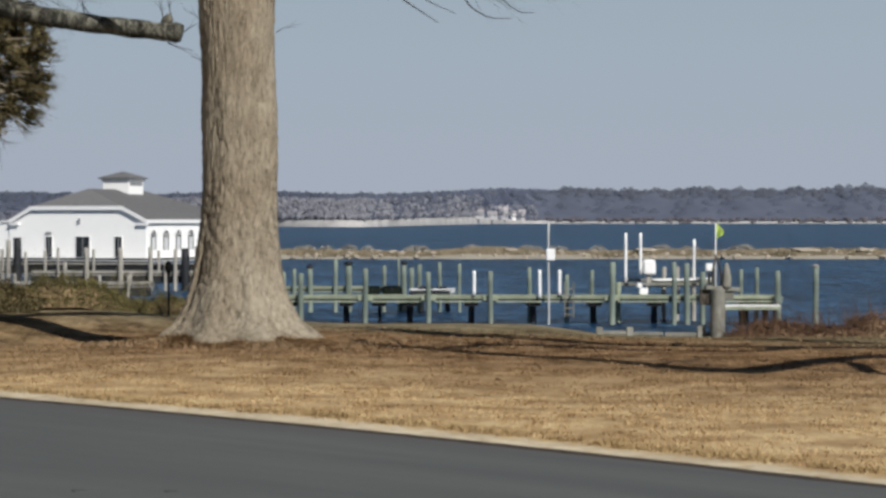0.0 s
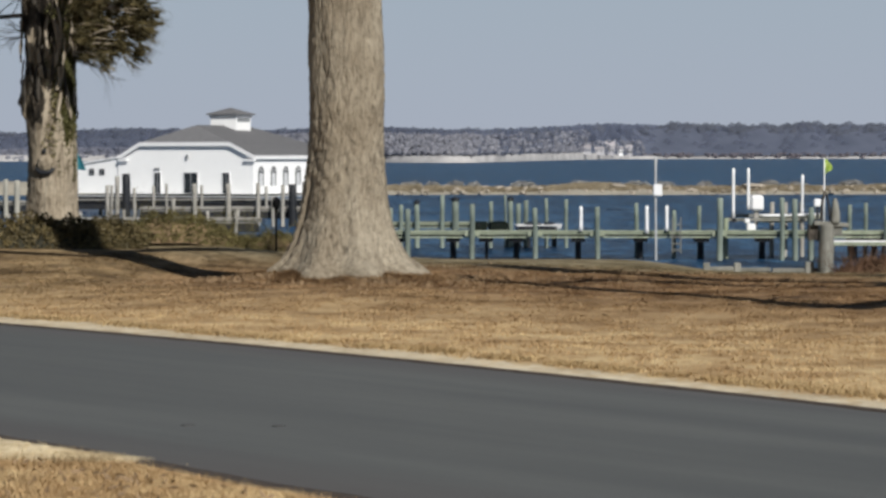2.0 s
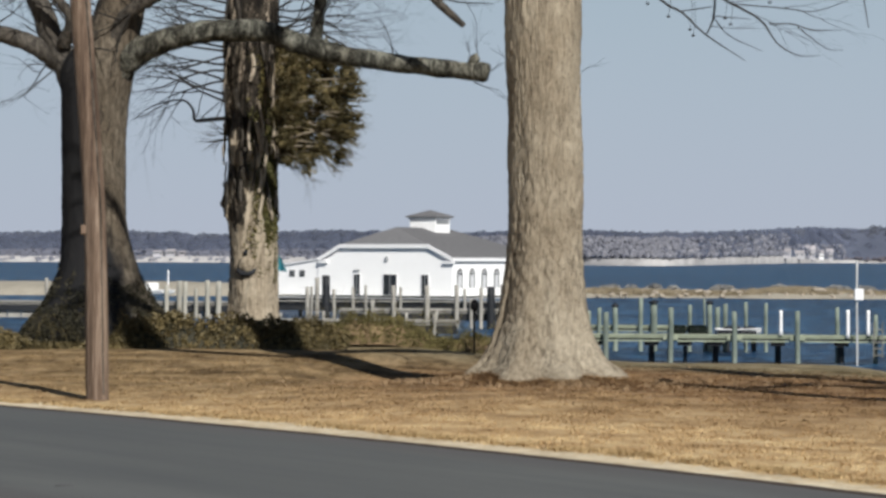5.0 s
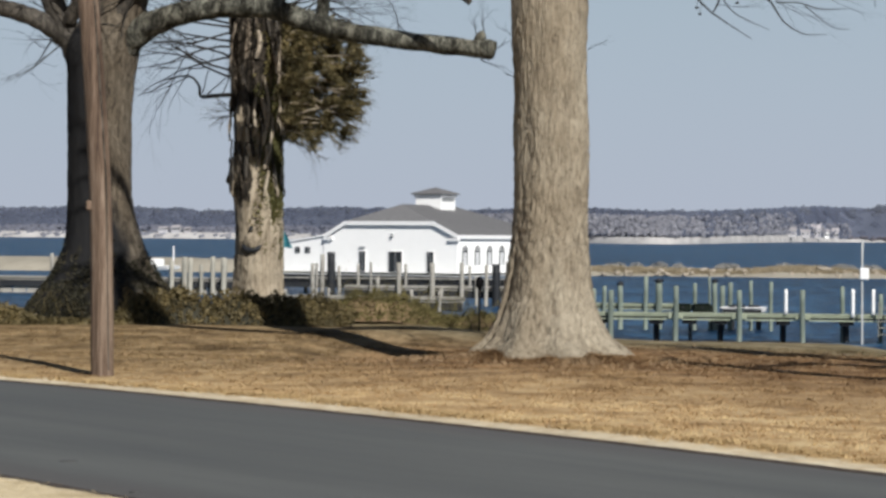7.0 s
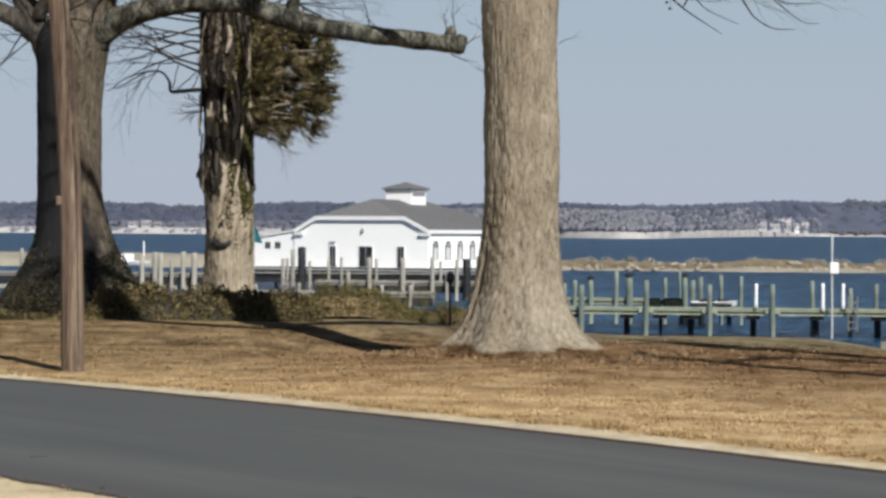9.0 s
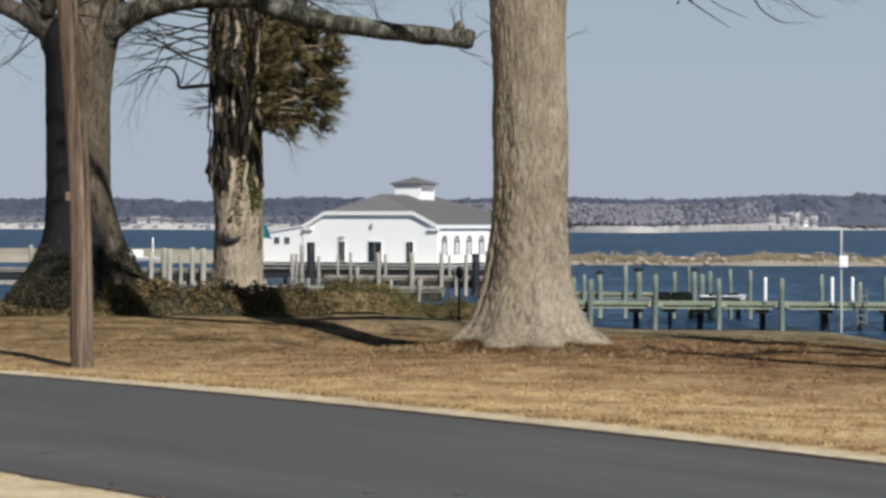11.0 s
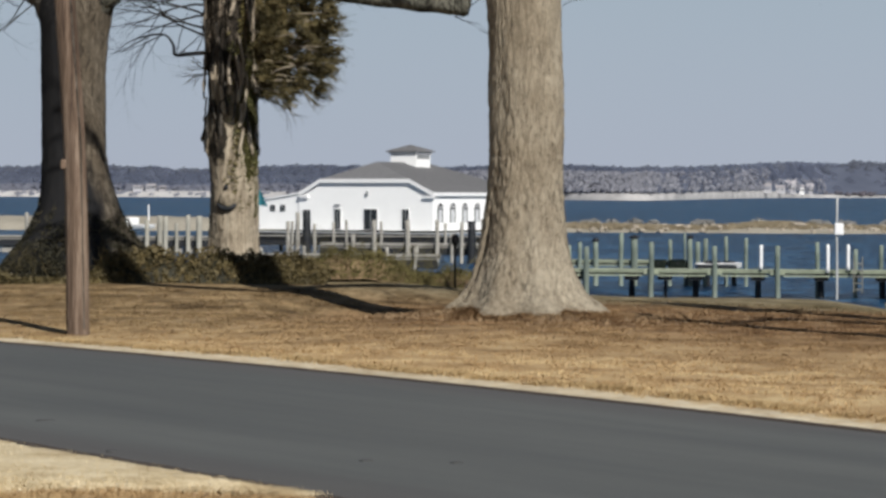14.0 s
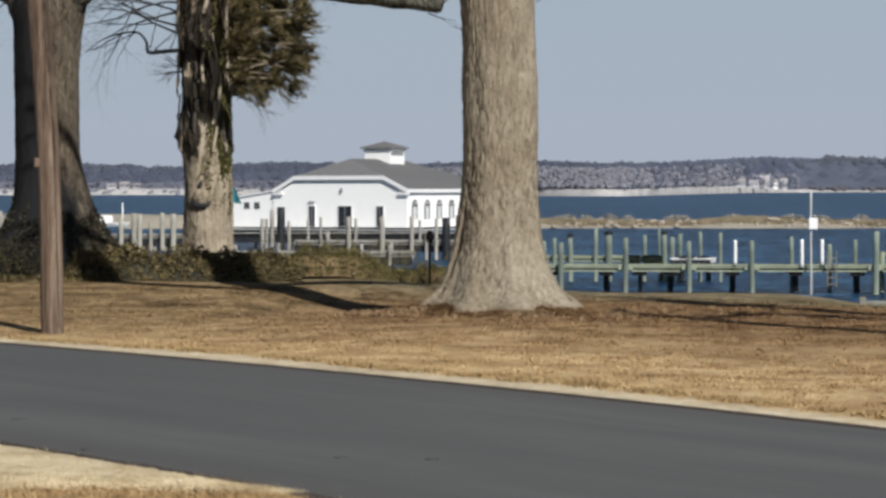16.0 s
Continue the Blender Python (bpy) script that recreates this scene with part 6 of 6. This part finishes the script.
M_stone = grainy("pale_stone", [(0.3, (0.28, 0.24, 0.19)), (0.7, (0.52, 0.46, 0.38))], 2, 0.9, 0.3, vary=0.3)
M_shrub = grainy("grey_shrub", [(0.3, (0.19, 0.19, 0.18)), (0.7, (0.36, 0.355, 0.34))], 2, 0.9, 0.0)
build_breakwater()


# ---- the far shore ----
def far_line(x):
    """Distance of the far shore's waterline."""
    if x < -60:
        return 1900 - 480 * math.exp(-((x + 60) / 150.0) ** 2)
    u = min(1.0, (x + 60) / 130.0)
    return 1420 + 1180 * u * u * (3 - 2 * u)


def far_top(x, top):
    """The woods' uneven skyline; it sinks towards the head of the bay."""
    sink = 1 - 0.09 * min(1.0, max(0.0, (-190 - x) / 110.0))
    return top * sink * (1 + 0.13 * noise.noise(Vector((x * 0.012, 3, 0))) + 0.07 * noise.noise(Vector((x * 0.06, 9, 0))))


def build_far_shore():
    rnd = random.Random(77)
    xs, n = np.arange(-1500, 1300, 12), 6
    verts, faces = [], []
    for x in xs:
        y = far_line(x)
        s = y / 1700
        k_ = min(1.0, max(0.0, (x - 20) / 40))
        for k, (dy, dz) in enumerate(((-3, -1.5), (0, 0.6), (6, 4.0 * s), (25, 5.5 * s), (120, 7 * s), (900, 10 * s))):
            verts.append((x * s, y + dy, WATER + dz * (1 - (0.55 * k_ if k > 1 else 0)) + (0.9 * s * (1 - 0.5 * k_) * noise.noise(Vector((x * 0.02, k, 0))) if k > 1 else 0)))
    for i in range(len(xs) - 1):
        for k in range(n - 1):
            q = i * n + k
            faces.append((q, q + 1, q + n + 1, q + n))
    tagged(part("far_bank", sheet("far_bank", verts, [f[::-1] for f in faces], M_sand), M_sand), "pale sandy bluff along the far shore", "shore", kind="structure")
    blob = bmesh.new()
    bmesh.ops.create_icosphere(blob, subdivisions=1, radius=1.0)
    bv = [v.co.copy() for v in blob.verts]
    bf = [tuple(v.index for v in f.verts) for f in blob.faces]
    blob.free()

    def crowd(name, label, material, count, x0, x1, top, r0, r1, dy0, dy1, low=2.0, jag=0.5, tall=1.0, bias=0.6):
        """Overlapping crowns between the bank and an uneven skyline."""
        verts, faces = [], []
        for j in range(count):
            x = rnd.uniform(x0, x1)
            y = far_line(x)
            s = y / 1700
            sky_ = far_top(x, top)
            r = rnd.uniform(r0, r1) * s
            u = rnd.random() ** bias
            c = Vector((x * s + rnd.gauss(0, 2), y + dy0 + (dy1 - dy0) * u, WATER + (low + (sky_ - low) * u) * s - r * tall))
            i, off = len(verts), rnd.uniform(0, 99)
            for v in bv:
                f = 1 + jag * noise.noise(v * 2.1 + Vector((off, 0, 0)))
                verts.append(c + Vector((v.x * r * f, v.y * r * f, v.z * r * f * tall)))
            faces += [tuple(q + i for q in t) for t in bf]
        tagged(part(name, sheet(name, verts, faces, material, True), material), label, "woods", kind="stuff")
    # the closed canopy behind the single crowns
    verts, faces, rows_, cols = [], [], 12, np.arange(-900, 560, 3.0)
    for x in cols:
        s = far_line(x) / 1700
        k_ = min(1.0, max(0.0, (x - 20) / 40))  # right of the houses the woods come down to the water
        sky_ = far_top(x, 24.5)
        for k in range(rows_):
            u, bot = k / (rows_ - 1), 5.2 - 3.0 * k_
            w = (0.8 - 0.6 * k_) * noise.noise(Vector((x * 0.2, u * 6, 5)))
            verts.append((x * s, far_line(x) + 14 - 11 * k_ + (76 + 11 * k_) * u, WATER + (bot + (sky_ - bot) * u - 0.9 * u + w) * s))
    for i in range(len(cols) - 1):
        for k in range(rows_ - 1):
            q = i * rows_ + k
            faces.append((q, q + rows_, q + rows_ + 1, q + 1))
    tagged(part("far_canopy", sheet("far_canopy", verts, faces, M_canopy, True), M_canopy), "far canopy of bare woods, haze painted into its lavender-grey", "woods", kind="stuff")
    crowd("far_woods", "bare woods along the far shore, haze painted in lavender-grey", M_woods, 2600, -900, 60, 24.5, 1.8, 4.6, 14, 90, 9.0, 0.4, 1.0, 0.5)
    crowd("far_woods", "bare woods beyond the far houses, haze painted in lavender-grey", M_woods, 420, 50, 560, 24.5, 3.0, 7.0, 14, 90, 7.0, 0.25, 0.9, 0.5)
    crowd("far_pines", "dark pines among the far woods, haze painted in", M_pines, 420, -900, 560, 25, 2.0, 4.4, 60, 92, 20.0, 0.4, 0.9, 0.4)
    crowd("far_pines", "dark pines on the far point, haze painted in", M_pines, 160, 80, 330, 26.5, 2.6, 5.5, 60, 95, 18.0, 0.4, 0.9)
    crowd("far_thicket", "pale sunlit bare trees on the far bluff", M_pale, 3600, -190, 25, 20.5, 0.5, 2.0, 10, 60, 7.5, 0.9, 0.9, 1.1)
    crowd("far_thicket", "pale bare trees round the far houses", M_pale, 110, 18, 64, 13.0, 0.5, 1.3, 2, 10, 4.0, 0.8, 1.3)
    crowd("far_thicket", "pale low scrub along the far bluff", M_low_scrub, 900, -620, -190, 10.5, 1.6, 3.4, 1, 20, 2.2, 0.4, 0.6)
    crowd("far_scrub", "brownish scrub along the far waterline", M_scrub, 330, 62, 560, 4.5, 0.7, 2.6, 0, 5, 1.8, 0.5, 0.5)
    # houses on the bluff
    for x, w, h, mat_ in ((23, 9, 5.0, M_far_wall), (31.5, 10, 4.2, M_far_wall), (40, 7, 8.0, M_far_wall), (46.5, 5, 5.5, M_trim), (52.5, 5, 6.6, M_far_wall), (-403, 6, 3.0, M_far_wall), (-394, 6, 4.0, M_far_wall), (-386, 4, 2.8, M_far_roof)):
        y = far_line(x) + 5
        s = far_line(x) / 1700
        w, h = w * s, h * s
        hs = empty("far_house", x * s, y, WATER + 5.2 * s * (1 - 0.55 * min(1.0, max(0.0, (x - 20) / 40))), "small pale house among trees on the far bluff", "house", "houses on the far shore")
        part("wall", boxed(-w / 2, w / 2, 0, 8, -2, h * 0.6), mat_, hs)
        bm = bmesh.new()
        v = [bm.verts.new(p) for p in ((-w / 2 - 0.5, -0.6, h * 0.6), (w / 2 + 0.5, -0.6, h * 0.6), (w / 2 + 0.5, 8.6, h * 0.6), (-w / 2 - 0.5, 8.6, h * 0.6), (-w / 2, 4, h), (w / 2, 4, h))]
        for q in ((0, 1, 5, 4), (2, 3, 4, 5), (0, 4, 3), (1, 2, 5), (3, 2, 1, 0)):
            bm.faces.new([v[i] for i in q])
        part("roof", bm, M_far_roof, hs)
        for k in range(3):
            part("window", boxed(-w / 2 + w * (k + 0.6) / 3.4, -w / 2 + w * (k + 0.6) / 3.4 + 1.2, -0.1, -0.02, h * 0.15, h * 0.4), M_glass, hs)


build_far_shore()


# ---- grass ----
M_shoulder = grainy("packed_sand", [(0.36, (0.36, 0.27, 0.155)), (0.48, (0.56, 0.46, 0.29)), (0.62, (0.72, 0.62, 0.43))], 2.5, 0.95, 0.4, 0.02, vary=0.0)
def shoulder_width(s):
    """A thin sandy lip along the road that opens into a driveway's mouth."""
    if s > -11.7:
        return 0.0
    return 0.74 * (-11.7 - s) / 0.8 if s > -12.5 else min(5.0, 0.76 + (-12.5 - s) * 3.3)


def build_grass():
    rnd = random.Random(42)

    def patch(name, label, spots, blades, h, w, material, lift=0.0):
        verts, faces = [], []
        for x, y in spots:
            z = height(x, y) + lift
            for b in range(blades):
                a, i = rnd.uniform(0, 6.28), len(verts)
                px, py = x + rnd.gauss(0, 0.05), y + rnd.gauss(0, 0.05)
                hh, lean = h * rnd.uniform(0.5, 1.3), rnd.uniform(0.4, 1.9) * h
                dx, dy = math.cos(a) * w, math.sin(a) * w
                verts += [(px - dx, py - dy, z - 0.005), (px + dx, py + dy, z - 0.005), (px + lean * math.cos(a + 1.3), py + lean * math.sin(a + 1.3), z + hh)]
                faces.append((i, i + 1, i + 2))
        ob = part(name, sheet(name, verts, faces, material, False), material)
        tagged(ob, label, "grass", kind="stuff")

    def across(x, y):
        return 0.724 * x + 0.69 * y

    def pale_shoulder(x, y):
        return across(x, y) > 7.98 - shoulder_width(0.69 * x - 0.724 * y) and 0.69 * x - 0.724 * y < -11.6
    near, far = [], []
    while len(near) < 14000:
        x, y = rnd.uniform(-7, 1.0), rnd.uniform(9.5, 18)
        a_ = across(x, y)
        if a_ < road_edges(0.69 * x - 0.724 * y)[0] - 0.12 and (not pale_shoulder(x, y) or rnd.random() < 0.5 * max(0.0, 1 - (a_ - 7.98 + shoulder_width(0.69 * x - 0.724 * y)) / 0.3)) and rnd.random() < (1.0 if a_ > 7.7 else 0.45 + noise.noise(Vector((x * 1.5, y * 1.5, 3)))):
            near.append((x, y))
    while len(far) < 17000:
        x, y = rnd.uniform(-13, 7), rnd.uniform(16, 40)
        if across(x, y) > road_edges(0.69 * x - 0.724 * y)[1] + 0.7 and rnd.random() < (0.45 + noise.noise(Vector((x * 0.9, y * 0.9, 3)))) * min(1, 30 / y) ** 1.5:
            far.append((x, y))
    patch("near_grass", "short dormant straw grass by the road", near, 11, 0.024, 0.0032, M_blades)
    patch("lawn_grass", "short dormant straw-brown lawn grass", far, 5, 0.016, 0.006, M_blades)
    # thicker clumps that stand up from the mown turf
    clumps, clods = [], []
    while len(clumps) < 15000:
        x, y = rnd.uniform(-13, 8), rnd.uniform(15, 43)
        a_ = across(x, y)
        if a_ > road_edges(0.69 * x - 0.724 * y)[1] + 0.55 and noise.noise(Vector((x * 2.2, y * 0.8, 8))) > -0.15 and math.hypot(x + 2.83, y - 35.6) > 1.2:
            clumps.append((x, y))
    patch("lawn_clumps", "straw-brown clumps of dormant grass on the lawn", clumps, 9, 0.022, 0.008, M_blades)
    verge = []
    for j in range(5600):
        s = -34 + 36 * rnd.random()
        if noise.noise(Vector((s * 2.3, 6, 0))) < -0.15:
            continue
        c = road_edges(s)[1] + 0.62 + abs(rnd.gauss(0, 0.12)) + 0.15 * noise.noise(Vector((s * 1.3, 2, 0)))
        verge.append((0.724 * c + 0.69 * s, 0.69 * c - 0.724 * s))
    patch("verge_grass", "ragged straw grass behind the sandy road edge", verge, 8, 0.036, 0.006, M_straw)
    while len(clods) < 3600:
        x, y = rnd.uniform(-7, 1.0), rnd.uniform(9.5, 18)
        if across(x, y) < 7.6 and not pale_shoulder(x, y) and noise.noise(Vector((x * 5, y * 3, 1))) > 0:
            clods.append((x, y))
    patch("near_clumps", "straw clumps of dormant grass by the road", clods, 14, 0.034, 0.005, M_blades)
    # longer grass that the mower leaves round the oak
    ring = []
    for j in range(5200):
        a = rnd.uniform(3.0, 6.5)
        r = 1.06 * (1 + 0.08 * math.cos(5 * a + 3.1)) + abs(rnd.gauss(0, 0.22))
        if noise.noise(Vector((a * 2.5, r, 1))) > -0.3:
            ring.append((-2.83 + r * math.cos(a), 35.6 + r * math.sin(a)))
    patch("oak_ring_grass", "brown unmown grass round the oak's roots", ring[::2], 6, 0.035, 0.006, M_litter)
    patch("oak_ring_grass", "straw grass tufts round the oak's roots", ring[1::2], 6, 0.07, 0.006, M_blades)
    # pale straw tufts over the shoulder, ragged towards the asphalt
    pale, lip = [], []
    while len(pale) < 15000:
        s = -11.7 - 17 * rnd.random()
        c = 7.94 - shoulder_width(s) * rnd.random()
        pale.append((0.724 * c + 0.69 * s, 0.69 * c - 0.724 * s))
    for j in range(160):
        s = -11.2 - 17 * rnd.random() ** 1.3
        c = 7.96 + rnd.gauss(0, 0.025)
        lip.append((0.724 * c + 0.69 * s, 0.69 * c - 0.724 * s))
    patch("shoulder_grass", "pale matted straw on the road's shoulder", pale, 8, 0.02, 0.0032, M_shoulder, 0.008)
    patch("shoulder_tufts", "ragged pale straw tufts along the asphalt's edge", lip, 5, 0.011, 0.003, M_shoulder, 0.006)
    pts = []
    for j in range(6000):
        r, a = abs(rnd.gauss(0, 0.35)) + 1.2, rnd.uniform(0, 6.28)
        x, y = -2.83 + r * math.cos(a) * 1.12, 35.6 + r * math.sin(a)
        if noise.noise(Vector((a * 2.2, 7, r))) > 0.0:
            pts.append((x, y, height(x, y) + rnd.uniform(0.005, 0.05)))
    for j in range(2600):
        r, a = abs(rnd.gauss(0, 3.5)) + 1.0, rnd.uniform(0, 6.28)
        x, y = -2.83 + r * math.cos(a) * 1.6, 35.6 + r * math.sin(a)
        if y < 45 and across(x, y) > 15:
            pts.append((x, y, height(x, y) + 0.012))
    for j in range(1500):
        x, y = rnd.uniform(-5, 1), rnd.uniform(10, 16.5)
        if across(x, y) < 7.7 and not pale_shoulder(x, y):
            pts.append((x, y, 0.02))
    ob = part("fallen_leaves", sheet("fallen_leaves", *leaf_cards(pts, 0.032, rnd, 0, 0.7), M_litter, False), M_litter)
    tagged(ob, "fallen brown oak leaves on the lawn", "leaves", kind="stuff")


build_grass()


def build_shoulder():
    """A wedge of pale packed sand between the road and the near lawn."""
    verts, faces = [], []
    us = np.linspace(0, 1, 700) ** 1.6
    n = 8
    for u in us:
        s = -11.6 - 34 * u
        w = shoulder_width(s) + min(1.0, -11.6 - s) * (0.07 * noise.noise(Vector((s * 1.7, 0, 2))) + 0.05 * noise.noise(Vector((s * 7, 0, 2))))
        e = 8.0 + 0.05 * noise.noise(Vector((s * 2.1, 4, 0))) + 0.03 * noise.noise(Vector((s * 9, 4, 0)))
        for k, (f, z) in enumerate(((0, -0.004), (0.02, 0.014), (0.1, 0.018), (0.3, 0.018), (0.5, 0.016), (0.7, 0.012), (0.9, 0.008), (1, -0.008))):
            c = e - max(0.08, w) * f if k > 1 else e - (0.0, 0.03)[k]
            verts.append((0.724 * c + 0.69 * s, 0.69 * c - 0.724 * s, z * min(1.0, 0.2 + w * 1.5)))
    for i in range(len(us) - 1):
        for k in range(n - 1):
            q = i * n + k
            faces.append((q, q + 1, q + n + 1, q + n))
    ob = part("road_shoulder", sheet("road_shoulder", verts, faces, M_shoulder), M_shoulder)
    tagged(ob, "pale packed sand shoulder at the road's edge", "shoulder", kind="structure")


build_shoulder()


def build_tar_spots():
    """Dark worn spots in the asphalt."""
    for x, y, a, b in ((-2.23, 15.55, 0.045, 0.04), (-1.66, 15.48, 0.04, 0.03), (-0.16, 12.0, 0.06, 0.04), (-3.97, 16.07, 0.035, 0.03), (-4.94, 18.01, 0.07, 0.05)):
        z = 0.016 + 0.03 * (1 - ((0.724 * x + 0.69 * y - 10.65) / 2.65) ** 2) + 0.005
        bm = bmesh.new()
        n = 14
        low = [bm.verts.new((a * (1 + 0.3 * noise.noise(Vector((k, x, 0)))) * math.cos(6.283 * k / n), b * (1 + 0.3 * noise.noise(Vector((k, y, 3)))) * math.sin(6.283 * k / n), -0.01)) for k in range(n)]
        top = [bm.verts.new((v.co.x * 0.94, v.co.y * 0.94, 0)) for v in low]
        bm.faces.new(top)
        for k in range(n):
            bm.faces.new((low[k], low[(k + 1) % n], top[(k + 1) % n], top[k]))
        ob = part("tar_spot", bm, M_tar)
        ob.location = (x, y, z)
        tagged(ob, "small dark tar spot on the grey asphalt", "tar spot", "tar spots on the road")


M_tar = grainy("old_tar", [(0.3, (0.055, 0.055, 0.055)), (0.7, (0.072, 0.072, 0.072))], 8, 0.7, 0.2)
build_tar_spots()


def build_dirt_edge(side, span, label):
    """A thin line of bare dark soil where the lawn (side 0: near, 1: far) meets the asphalt."""
    verts, faces = [], []
    way = 1 if side == 0 else -1
    for i in range(900):
        s = span[0] + (span[1] - span[0]) * i / 899
        a = road_edges(s)[side] - way * (0.05 - 0.02 * noise.noise(Vector((s * 3, 1, side))))
        b = a + way * (0.1 + 0.025 * noise.noise(Vector((s * 2.2, 7, side))) + 0.012 * noise.noise(Vector((s * 14, 7, side))))
        for c, z in ((a - way * 0.06, -0.01), (a, 0.014), (b, 0.012), (b + way * 0.012, 0.0)):
            verts.append((0.724 * c + 0.69 * s, 0.69 * c - 0.724 * s, z))
    for i in range(899):
        for k in range(3):
            q = i * 4 + k
            faces.append((q, q + 4, q + 5, q + 1)[::-1 if side == 0 else 1])
    ob = part("dirt_edge", sheet("dirt_edge", verts, faces, M_dirt), M_dirt)
    tagged(ob, label, "soil", kind="structure")


M_dirt = grainy("dark_soil", [(0.3, (0.03, 0.024, 0.02)), (0.7, (0.08, 0.062, 0.05))], 12, 0.95, 0.4, 0.01, vary=0.0)
build_dirt_edge(0, (12, -28), "thin dark soil line along the asphalt's near edge")
build_dirt_edge(1, (4, -40), "thin dark soil line between asphalt and sandy verge")
